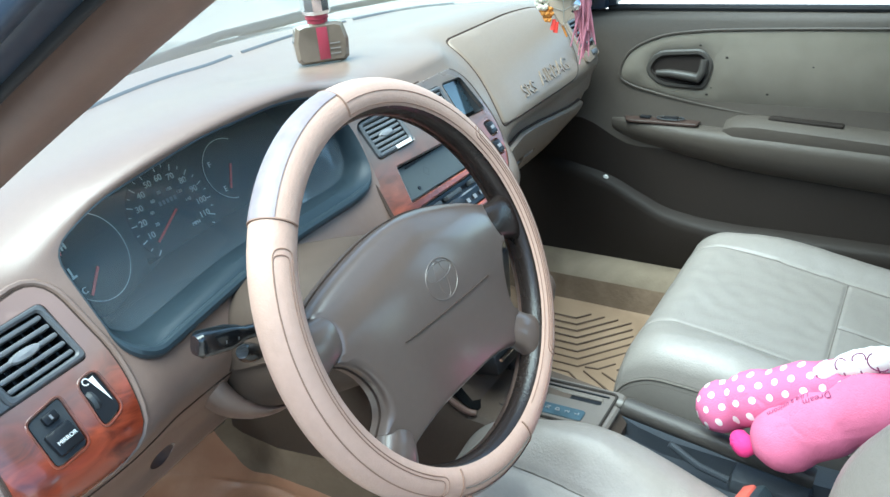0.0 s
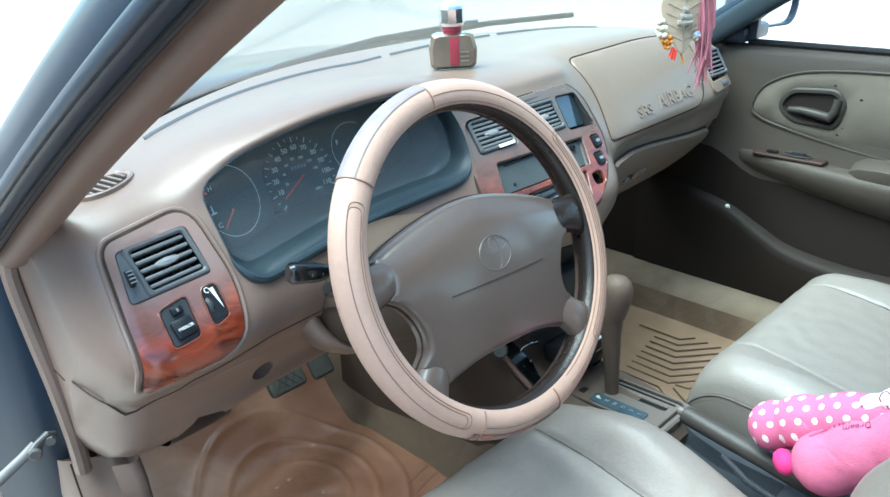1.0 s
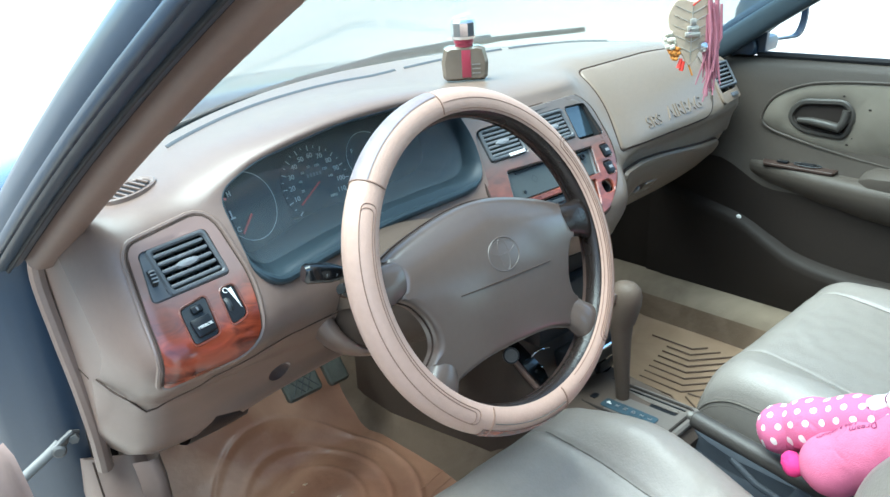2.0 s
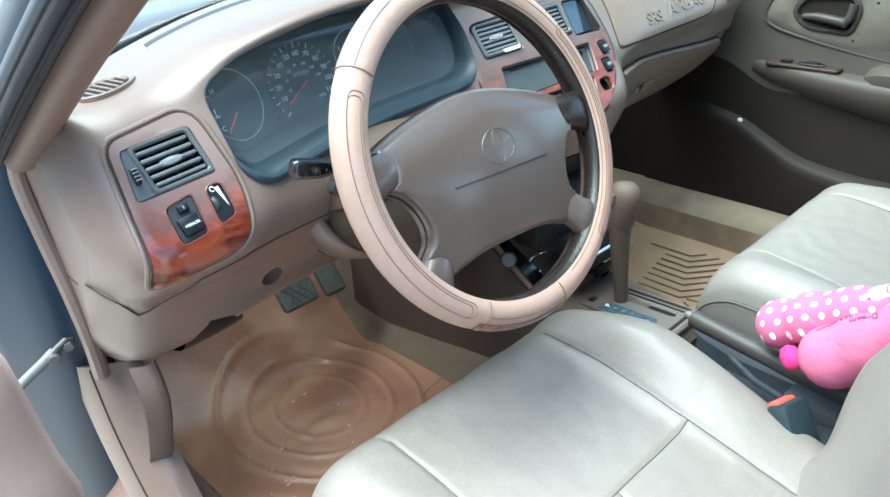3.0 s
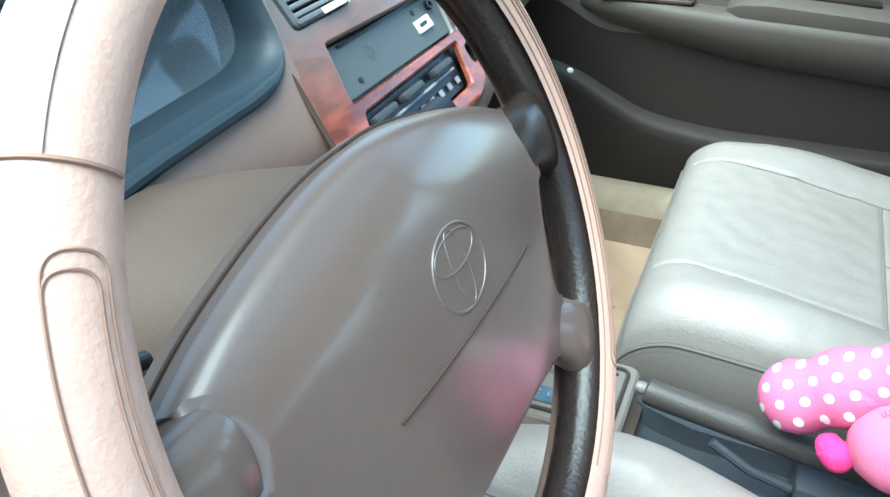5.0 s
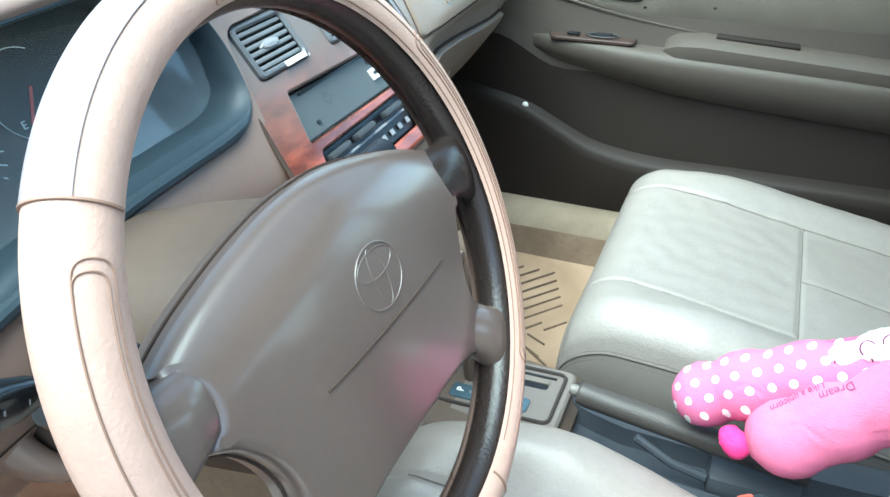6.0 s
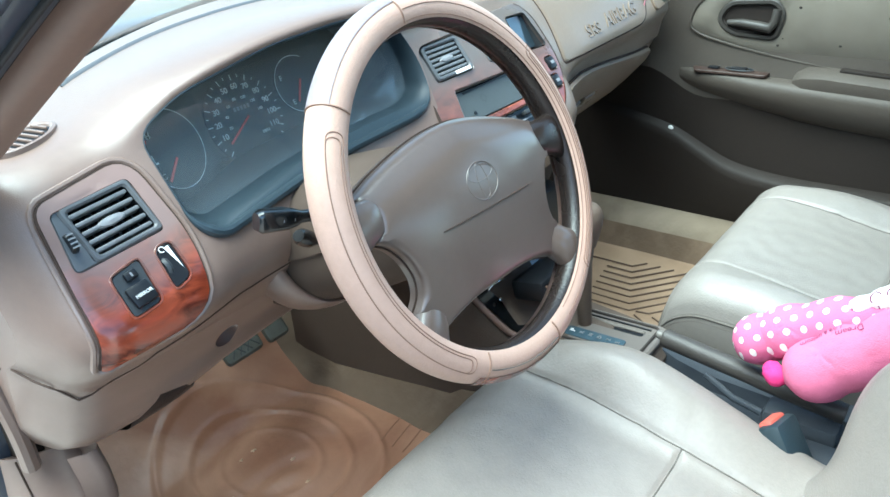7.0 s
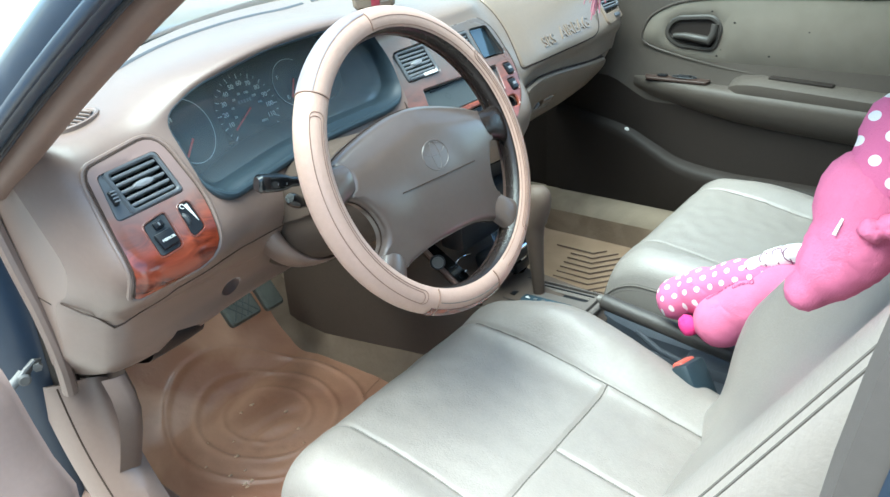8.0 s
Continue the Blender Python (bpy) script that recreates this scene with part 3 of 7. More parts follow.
dashboard = thing("dashboard", (0, 0.35, 0.55), "taupe plastic dashboard with wood trim and dark dials", "dashboard")
K_S = 0.055   # metres per step of s, roughly


def scaled(lp):
    return [(x, s * K_S) for x, s in lp]


def unscaled(lp):
    return [(x, s / K_S) for x, s in lp]


def skin_frame(x, s, h=0.0):
    """Frame on the dashboard's skin: local x to the right, y up the skin, z out of it."""
    p = dash(x, s)
    up = (dash(x, s - 0.05) - p).normalized()
    rt = (dash(x + 0.003, s) - dash(x - 0.003, s)).normalized()
    n_ = rt.cross(up).normalized()
    rt = up.cross(n_)
    p = p + n_ * h
    return Matrix(((rt.x, up.x, n_.x, p.x), (rt.y, up.y, n_.y, p.y), (rt.z, up.z, n_.z, p.z), (0, 0, 0, 1)))


def over_skin(outer, holes, lift, grid=0.008, under=-0.004):
    """A thin panel that follows the dashboard's skin, outlined in (x, s)."""
    o, hs = scaled(outer), [scaled(q) for q in holes]
    xs, ys = [q[0] for q in o], [q[1] for q in o]
    extra = []
    for i in range(1, int((max(xs) - min(xs)) / grid)):
        for j in range(1, int((max(ys) - min(ys)) / grid)):
            q = (min(xs) + i * grid, min(ys) + j * grid)
            if inside(q, shrink(o, 0.003)) and not any(inside(q, shrink(hh, -0.003)) for hh in hs):
                extra.append(q)
    at = lambda q, hgt: skin_frame(q[0], q[1] / K_S, hgt).translation
    v, tris = flat_fill(shrink(o, 0.002), [shrink(q, -0.002) for q in hs], extra)
    out = bmesh.new()
    vs = [out.verts.new(at(q, lift)) for q in v]
    for t in tris:
        try:
            out.faces.new([vs[i] for i in t])
        except ValueError:
            pass
    for lp_ in (o, *hs):
        inn = shrink(lp_, 0.002 if lp_ is o else -0.002)
        join(out, loft([[at(q, lift) for q in inn], [at(q, lift - 0.002) for q in lp_], [at(q, under) for q in lp_]], (False, False)))
    bmesh.ops.remove_doubles(out, verts=out.verts, dist=1e-5)
    return out


LID = unscaled(rpoly(scaled([(0.172, 5.80), (0.174, 5.20), (0.180, 4.50), (0.176, 3.90), (0.172, 3.12), (0.43, 3.02), (0.545, 3.10), (0.525, 4.60), (0.492, 5.50), (0.468, 6.00), (0.385, 6.04), (0.235, 5.97)]), [0.012, 0.02, 0.03, 0.03, 0.03, 0.05, 0.03, 0.05, 0.03, 0.02, 0.05, 0.04], 4))
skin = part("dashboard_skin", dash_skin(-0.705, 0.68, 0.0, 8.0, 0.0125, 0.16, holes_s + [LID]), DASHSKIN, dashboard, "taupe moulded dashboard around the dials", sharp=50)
skin_p = part("airbag_lid", over_skin(unscaled(shrink(scaled(LID), 0.0018)), [], 0.0015, 0.011), OLIVE, dashboard, "plastic airbag lid, tinted sandier for its light", sharp=50)
part("airbag_lid_gap", tube([skin_frame(x, s, -0.0012).translation for x, s in LID], 0.0022, 6, closed=True), SEAM, skin_p)
REC = [(-0.502 + 0.0165 * math.cos(2 * math.pi * k / 24), 8.92 + 0.34 * math.sin(2 * math.pi * k / 24)) for k in range(24)]
NOTCH = [(-0.607, 10.55), (-0.600, 9.55), (-0.594, 9.42), (-0.562, 9.62), (-0.556, 9.80), (-0.551, 10.55)]
low = part("lower_panel", dash_skin(-0.705, -0.16, 8.0, 11.0, 0.018, 0.2, [REC, NOTCH], lift=-0.0004), TAN, dashboard, "taupe knee panel below the dials", sharp=50)
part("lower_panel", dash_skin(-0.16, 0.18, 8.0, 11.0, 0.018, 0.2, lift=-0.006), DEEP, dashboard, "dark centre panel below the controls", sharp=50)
part("lower_panel", dash_skin(0.18, 0.68, 8.0, 11.0, 0.018, 0.2, lift=-0.004), OLIVE, dashboard, sharp=50)
# end cap by the door opening
bm = bmesh.new()
bm.faces.new([bm.verts.new(dash(-0.705, s / 4)) for s in range(0, 45)])
part("end_cap", bm, TAN, dashboard)
def gap_s(x):
    """Where the knee panel meets the upper moulding along the cross-section."""
    return float(np.interp(x, (-0.705, -0.694, -0.677, -0.652, -0.625, -0.560, -0.50), (7.70, 7.76, 8.32, 7.85, 6.98, 6.75, 7.0)))


part("panel_gap", tube([skin_frame(x, gap_s(x), 0.0).translation for x in np.linspace(-0.7045, -0.30, 90)], 0.0011, 6), SEAM, low)
part("panel_gap", tube([(-0.7052, 0.345, 0.713), (-0.7052, 0.388, 0.7145)], 0.0009, 6), SEAM, low)

# dial cluster: a deep dark well with a flat face behind a lip
well = bmesh.new()
rim0 = [dash(x, dash_s(x, z)) for x, z in CLUSTER]


def turned(x):
    """How far the part with the temperature gauge stands forward of the other dials."""
    return 0.28 * (x + 0.37) if x < -0.428 else 0.0


def back(p, k):
    x = -0.345 + (p.x + 0.345) * k
    z = 0.872 + (p.z - 0.872) * (k - 0.10)
    return Vector((x, 0.336 + (z - 0.872) * 0.40 + turned(x), z))


def inward(p, d, y):
    """A rim point moved d towards the middle of the dials and y deeper."""
    way = Vector((max(-0.46, min(-0.24, p.x)) - p.x, 0, 0.885 - p.z))
    return p + way.normalized() * d + Vector((0, y, 0))


def lip(p):
    """Width of the surround: broad along the bottom, narrow elsewhere."""
    return lerp(0.006, 0.014, smooth((0.865 - p.z) / 0.03) * smooth((p.x + 0.535) / 0.05))


bevel = [inward(p, lip(p), 0.010) for p in rim0]
loops = [rim0, [inward(p, lip(p) * 0.2, -0.001) for p in rim0], [inward(p, lip(p) * 0.6, 0.003) for p in rim0], bevel, [lerp(p, back(q, 0.90), 0.06) + Vector((0, 0.004, 0)) for p, q in zip(bevel, rim0)], [back(p, 0.92) for p in rim0]]
part("dial_surround", loft(loops, (False, False)), CLBEZ, dashboard, "blue-black moulded dial surround", sharp=38)
outline = [(q.x, q.z) for q in (back(p, 0.93) for p in rim0)]
v_, t_ = flat_fill(outline, (), [(x, z) for x in (-0.4245, -0.4285) for z in np.linspace(0.80, 0.95, 24) if inside((x, z), shrink(outline, 0.002))])
bm = bmesh.new()
vs_ = [bm.verts.new((q.x, 0.336 + (q.y - 0.872) * 0.40 + turned(q.x), q.y)) for q in v_]
for t in t_:
    bm.faces.new([vs_[i] for i in t])
dial_face = part("dial_face", bm, CLUST, dashboard, "black dial face with white print")
bm = bmesh.new()
lens = []
for p, q in zip(bevel, rim0):
    far = back(q, 0.90)
    lens.append(lerp(p, far, max(0.08, min(0.9, (0.240 + (p.z - 0.83) * 0.40 - p.y) / (far.y - p.y)))))
bm.faces.new([bm.verts.new(p) for p in lens])
part("clear_cover", bm, HAZECOVER, dashboard, "clear plastic cover over the dials").visible_shadow = False
lipline = [p for p, (x, z) in zip(rim0, CLUSTER) if z < 0.86]
part("dial_lip", tube([p + Vector((0, 0.000, 0.001)) for p in lipline], [0.006 * smooth(min(i + 1, len(lipline) - i) / 7) for i in range(len(lipline))], 10), CLBEZ, dashboard)


def dial_matrix(x, z):
    a = math.atan(0.40)
    return Matrix(((1, 0, 0, x), (0, math.sin(a), -math.cos(a), 0.336 + (z - 0.872) * 0.40 - 0.0015), (0, math.cos(a), math.sin(a), z), (0, 0, 0, 1)))


def ring(r0, r1, a0=0, a1=360, n=48, m=None, h=0.0004):
    bm = bmesh.new()
    rows = []
    for i in range(n + 1):
        t = radians(lerp(a0, a1, i / n))
        rows.append([bm.verts.new((r * math.cos(t), r * math.sin(t), h)) for r in (r0, r1)])
    for a, b_ in zip(rows, rows[1:]):
        bm.faces.new((a[0], a[1], b_[1], b_[0]))
    bmesh.ops.transform(bm, matrix=m, verts=bm.verts)
    return bm


def tick_at(m, r, ang, length, width=0.0011):
    return box((0, 0, 0), (length, width, 0.0005), 0, m @ Matrix.Rotation(radians(ang), 4, 'Z') @ Matrix.Translation((r, 0, 0.0006)))


MS = dial_matrix(-0.3665, 0.869)   # speed
zt_ = Vector((0.28, -1, 0.40)).normalized()   # temperature
xt_ = Vector((1, 0.28, 0)).normalized()
MT = Matrix((xt_, zt_.cross(xt_), zt_)).transposed().to_4x4()
MT.translation = Vector((-0.4886, 0.304, 0.876)) + zt_ * 0.0015
MF = dial_matrix(-0.272, 0.885)   # fuel
temp = part("temperature_gauge", lathe([(0.0435, 0.0), (0.0435, 0.001), (0.0, 0.001)], 48, MT), CLUST, dashboard, "round temperature gauge with a white rim line")
part("gauge_rim", ring(0.0427, 0.0435, -150, 150, 60, MT, 0.0016), WHITE, temp)
part("needle", box((0.016, 0, 0.004), (0.030, 0.0028, 0.001), 0, MT @ pose(-0.003, -0.009, 0, 0, 0, 218)), RED, temp, "red needle at the cold mark")
letters("H", 0.009, MT @ pose(-0.0235, 0.0225, 0.0022), WHITE, temp, "gauge_mark")
part("gauge_mark", box((0, 0, 0), (0.010, 0.003, 0.0006), 0, MT @ pose(-0.034, 0.020, 0.002, 0, 0, -20)), RED, temp, "red hot mark")
letters("C", 0.009, MT @ pose(-0.030, -0.0214, 0.0022), WHITE, temp, "gauge_mark")
part("gauge_mark", box((0, 0, 0), (0.009, 0.002, 0.0006), 0, MT @ pose(-0.032, -0.006, 0.002)), WHITE, temp)
part("gauge_mark", box((0, 0, 0), (0.002, 0.010, 0.0006), 0, MT @ pose(-0.032, -0.001, 0.002)), WHITE, temp)
speed = part("speedometer", lathe([(0.054, 0.0), (0.054, 0.0008), (0.0, 0.0008)], 56, MS), CLUST, dashboard, "round speedometer with white numerals")
for i in range(12):
    ang = 222 - i * 22.5
    part("tick", tick_at(MS, 0.0495, ang, 0.007), WHITE, speed)
    part("tick", tick_at(MS, 0.0510, ang - 11, 0.0035, 0.0008), WHITE, speed)
    if 1 <= i <= 11:
        letters(str(i * 10), 0.0095, MS @ pose(0.039 * math.cos(radians(ang)), 0.039 * math.sin(radians(ang)), 0.0012), WHITE, speed, "numeral")
for i in range(1, 8):
    ang = 222 - i * 30
    letters(str(i * 20), 0.0052, MS @ pose(0.025 * math.cos(radians(ang)), 0.025 * math.sin(radians(ang)), 0.0012), WHITE, speed, "numeral")
part("needle", box((0.016, 0, 0.004), (0.044, 0.0024, 0.001), 0, MS @ pose(-0.002, -0.002, 0, 0, 0, 212)), RED, speed, "red needle at rest")
for j in range(5):
    part("counter_digit", box((0, 0, 0), (0.0032, 0.005, 0.0005), 0, MS @ pose(-0.010 + j * 0.005, 0.013, 0.0014)), SLAT, speed)
for j, w in enumerate((0.024, 0.026)):
    part("notice_line", box((0, 0, 0), (w, 0.0035, 0.0005), 0, MS @ pose(0.030, -0.040 - j * 0.006, 0.0014)), SLAT, dial_face)
letters("MPH", 0.0055, MS @ pose(0.020, -0.022, 0.0014), WHITE, speed, "unit")
fuel = part("fuel_gauge", lathe([(0.036, 0.0), (0.036, 0.0008), (0.0, 0.0008)], 48, MF), CLUST, dashboard, "fuel gauge half hidden by the wheel")
part("gauge_rim", ring(0.0352, 0.036, 60, 260, 40, MF, 0.0014), WHITE, fuel)
letters("F", 0.009, MF @ pose(-0.024, 0.012, 0.0016), WHITE, fuel, "gauge_mark")
letters("E", 0.009, MF @ pose(-0.018, -0.020, 0.0016), WHITE, fuel, "gauge_mark")
part("needle", box((0, -0.010, 0.004), (0.0026, 0.03, 0.001), 0, MF @ pose(0, 0, 0, 0, 0, -30)), RED, fuel, "red needle")
part("trip_knob", lathe([(0.0022, 0), (0.002, 0.022), (0.0, 0.0225)], 10, dial_matrix(-0.335, 0.822)), SLAT, dial_face)


# ---------------------------------------------------------------- vents and switch panels
def vent(parent, m, w, h, rows, cols, thumb=True, depth=0.035, shear=0.0):
    """Air vent on a panel: frame, dark box, level slats, a few upright vanes and a tab."""
    sh = Matrix(((1, shear, 0, 0), (0, 1, 0, 0), (0, 0, 1, 0), (0, 0, 0, 1)))
    m = m @ sh
    o = rrect(0, 0, w + 0.012, h + 0.012, 0.006)
    i_ = rrect(0, 0, w, h, 0.004)
    v = part("air_vent", plate(o, [i_], 0.010, 0.002, m @ pose(0, 0, 0.003)), VENTF, parent, "charcoal air vent with level slats")
    bm = loft([[(x, y, 0.0) for x, y in i_], [(x * 0.97, y * 0.97, -depth) for x, y in i_]], (False, True))
    bmesh.ops.transform(bm, matrix=m, verts=bm.verts)
    part("duct", bm, BLACK, v)
    for k in range(rows):
        y = lerp(-h / 2, h / 2, (k + 0.5) / rows)
        part("slat", box((0, y, -0.006), (w - 0.001, 0.0042, 0.013), 0.0015, m), VSLAT, v)
    for k in range(cols):
        x = lerp(-w / 2, w / 2, (k + 0.5) / cols)
        part("vane", box((x, 0, -0.021), (0.002, h, 0.012), 0.0, m), GREYB, v)
    if thumb:
        bm = lathe([(0.0, 0.003), (0.006, 0.002), (0.0075, -0.001), (0.006, -0.004)], 16)
        bmesh.ops.transform(bm, matrix=m @ Matrix.Diagonal((2.0, 0.62, 1, 1)), verts=bm.verts)
        part("tab", bm, SLAT, v)
    return v


def on_face(lp, x0, y0, z0):
    """An outline in (x, z) of the dashboard laid into the panel frame at (x0, y0, z0)."""
    return [(x - x0, (z - z0) / math.cos(radians(LEAN))) for x, z in lp]


# panel by the driver's door
L0 = (-0.612, 0.2045, 0.828)
ML = face_at(*L0, LEAN)
lp = on_face(LEFT_PANEL, *L0)


vent_l = rpoly([(-0.030, 0.013), (0.037, 0.019), (0.033, 0.069), (-0.027, 0.064)], 0.005, 4)
sw_a = rpoly([(-0.030, -0.044), (0.000, -0.040), (0.003, 0.002), (-0.029, -0.004)], 0.006, 4)
sw_b = rpoly([(0.016, -0.038), (0.038, -0.032), (0.038, 0.004), (0.020, 0.002)], 0.007, 4)


def off_face(lp_):
    """Back from the panel frame to (x, z) of the dashboard."""
    return [(x + L0[0], y * math.cos(radians(LEAN)) + L0[2]) for x, y in lp_]


def skin_plate(outer, holes, lift, grid=0.006):
    """A thin panel that follows the dashboard's skin."""
    k = 0.055
    to_s = lambda q: (q[0], dash_s(q[0], q[1]) * k)
    o, hs = [to_s(q) for q in outer], [[to_s(q) for q in h] for h in holes]
    xs, ys = [q[0] for q in o], [q[1] for q in o]
    extra = []
    for i in range(1, int((max(xs) - min(xs)) / grid)):
        for j in range(1, int((max(ys) - min(ys)) / grid)):
            q = (min(xs) + i * grid, min(ys) + j * grid)
            if inside(q, shrink(o, 0.002)) and not any(inside(q, shrink(h, -0.002)) for h in hs):
                extra.append(q)

    def at(q, h):
        x, sv_ = q[0], q[1] / k
        p = dash(x, sv_)
        n_ = (dash(x + 0.002, sv_) - p).cross(dash(x, sv_ - 0.05) - p).normalized()
        return p + n_ * h
    v, tris = flat_fill(o, hs, extra)
    out = bmesh.new()
    vs = [out.verts.new(at(q, lift)) for q in v]
    for t in tris:
        try:
            out.faces.new([vs[i] for i in t])
        except ValueError:
            pass
    for lp_ in (o, *hs):
        join(out, loft([[at(q, lift) for q in lp_], [at(q, -0.004) for q in lp_]], (False, False)))
    bmesh.ops.remove_doubles(out, verts=out.verts, dist=1e-5)
    return out


vent_o = rpoly([(-0.050, 0.009), (0.041, 0.015), (0.036, 0.073), (-0.043, 0.067)], 0.007, 4)
part("trim_panel", skin_plate(off_face(lp), [off_face(q) for q in (vent_o, sw_a, sw_b)], 0.0025), WOODT, dashboard, "glossy wood-look trim, sky sheen coloured in at the top", sharp=50)
lip_l = [(x, dash_s(x, z)) for x, z in off_face(shrink(lp, -0.0050))]
part("panel_lip", tube([skin_frame(x, s, -0.0005).translation for x, s in lip_l], 0.0032, 8, closed=True), TAN, dashboard)
edge_l = [(x, dash_s(x, z)) for x, z in off_face(shrink(lp, -0.0012))]
part("panel_gap", tube([skin_frame(x, s, -0.0005).translation for x, s in edge_l], 0.0018, 6, closed=True), SEAM, dashboard)
part("vent_plate", plate(vent_o, [vent_l], 0.008, 0.0015, ML @ pose(0, 0, 0.002)), VENTF, dashboard, "charcoal vent housing")
vl = vent(dashboard, ML @ pose(0.003, 0.0413, 0.0015, 0, 0, 4), 0.060, 0.046, 5, 6, shear=-0.06)
part("vent_wheel", lathe([(0.009, -0.003), (0.010, 0.0), (0.009, 0.003)], 22, ML @ pose(-0.0395, 0.036, 0.0, 0, 90, 0)), BLACK, vl, "ribbed black vent wheel")
for k in range(4):
    part("rib", box((-0.0395, 0.030 + k * 0.004, 0.0095), (0.0065, 0.0012, 0.002), 0, ML), SLAT, vl)


def on_trim(x, y, h=0.0):
    """Frame on the curved trim at a place of the panel frame."""
    (u, z), = off_face([(x, y)])
    return skin_frame(u, dash_s(u, z), h)


for q in (sw_a, sw_b):
    rimq = [(x, dash_s(x, z)) for x, z in off_face(shrink(q, -0.0012))]
    part("switch_rim", tube([skin_frame(x, s, 0.0022).translation for x, s in rimq], 0.0011, 6, closed=True), WOODP, dashboard)
sa = part("mirror_switch", skin_plate(off_face(shrink(sw_a, 0.001)), [], 0.0018), GREYB, dashboard, "black mirror switch with white lettering")
part("button", box((0, 0, 0.003), (0.0225, 0.0205, 0.006), 0.0022, on_trim(-0.0135, -0.0275, 0.0012) @ pose(0, 0, 0, 0, 0, 5)), BLACK, sa)
part("button", box((0, 0, 0.003), (0.0125, 0.0085, 0.005), 0.0018, on_trim(-0.0125, -0.0095, 0.0012) @ pose(0, 0, 0, 0, 0, 5)), BLACK, sa)
part("button_mark", box((0, 0, 0.0057), (0.0018, 0.004, 0.0004), 0, on_trim(-0.0125, -0.0095, 0.0012) @ pose(0, 0, 0, 0, 0, 5)), SLAT, sa)
letters("MIRROR", 0.0046, on_trim(-0.0125, -0.0285, 0.0076) @ pose(0, 0, 0, 0, 0, 5), WHITE, sa)
sb = part("dimmer_switch", skin_plate(off_face(shrink(sw_b, 0.001)), [], 0.0018), BLACK, dashboard, "black dial dimmer with a white wedge mark")
part("dimmer_wheel", lathe([(0.010, -0.003), (0.0115, 0.0), (0.010, 0.003)], 26, on_trim(0.0225, -0.016, -0.0055) @ pose(0, 0, 0, 0, 90, 0)), GREYB, sb)
bm = bmesh.new()
bm.faces.new([bm.verts.new(p) for p in ((-0.0030, 0.012, 0.0026), (0.0022, 0.013, 0.0026), (0.0032, -0.013, 0.0030))])
bmesh.ops.transform(bm, matrix=on_trim(0.0315, -0.012), verts=bm.verts)
part("wedge_mark", bm, WHITE, sb)
part("lamp_mark", ring(0.0022, 0.0032, 0, 300, 14, on_trim(0.026, -0.001, 0.0024)), WHITE, sb)

# centre panel
K0 = (-0.012, 0.2125, 0.842)
MK = face_at(*K0, LEAN)
kp = on_face(CENTRE_PANEL, *K0)
radio_o = rpoly([(-0.118, -0.045), (0.082, -0.048), (0.094, -0.004), (-0.104, 0.003)], 0.003, 3)
cv1, cv2 = rrect(-0.084, 0.048, 0.080, 0.052, 0.005), rrect(0.032, 0.046, 0.074, 0.052, 0.005)
dsp = rpoly([(0.076, 0.014), (0.139, 0.012), (0.130, 0.070), (0.080, 0.072)], 0.006, 4)
btn = [rrect(0.1226 - 0.012 * k, -0.0176 - 0.0285 * k, 0.021, 0.022, 0.005) for k in range(2)]
ac_o = rpoly([(-0.128, -0.096), (0.050, -0.096), (0.066, -0.056), (-0.112, -0.056)], 0.005, 4)
ckt = rrect(0.086, -0.0735, 0.026, 0.020, 0.008)
panel = part("centre_panel", plate(kp, [radio_o, cv1, cv2, dsp, btn[0], btn[1], ac_o, ckt], 0.006, 0.0018, MK, lambda x, y: 0.004 - 0.9 * max(0, abs(x) - 0.10) ** 2), WOODP, dashboard, "wood-look centre panel, sky sheen coloured in at the top")
for ms in ((-0.084, 0.048), (0.032, 0.046)):
    vc = vent(dashboard, MK @ pose(ms[0], ms[1], 0.004), 0.066, 0.040, 6, 5)
part("vent_label", box((-0.070, 0.0245, 0.0075), (0.034, 0.005, 0.001), 0.0003, MK), WHITE, dashboard, "pale strip below the vent")
part("clock_display", plate(shrink(dsp, 0.001), (), 0.003, 0.0008, MK @ pose(0, 0.006, -0.016, 12, 0, 0)), DISP, dashboard, "dark clock display in a sloping recess")
bm = loft([[(x, y, 0.004) for x, y in dsp], [(x, y, -0.034) for x, y in dsp]], (False, False))
bmesh.ops.transform(bm, matrix=MK, verts=bm.verts)
part("display_recess", bm, GREYB, dashboard)
radio = part("radio_slot", plate(shrink(radio_o, 0.002), (), 0.003, 0.001, MK @ pose(0, 0, -0.004)), RADIO, dashboard, "grey blanking plate in the radio slot")
bm = loft([[(x, y, 0.003) for x, y in radio_o], [(x, y, -0.007) for x, y in radio_o]], (False, False))
bmesh.ops.transform(bm, matrix=MK, verts=bm.verts)
part("slot_wall", bm, SLAT, radio)
part("groove", box((-0.015, -0.003, -0.0035), (0.140, 0.0028, 0.002), 0.0006, MK), BLACK, radio)
part("screw", lathe([(0.0026, 0.0), (0.0026, 0.0012), (0.0, 0.0012)], 12, MK @ pose(-0.083, -0.034, -0.004)), BLACK, radio)
part("screw", lathe([(0.0026, 0.0), (0.0026, 0.0012), (0.0, 0.0012)], 12, MK @ pose(0.040, -0.012, -0.004)), BLACK, radio)
part("socket", plate(rrect(0, 0, 0.026, 0.012, 0.001), [rrect(0, 0, 0.018, 0.004, 0.0006)], 0.004, 0.0006, MK @ pose(0.044, -0.026, -0.001)), WHITE, radio, "white connector socket")
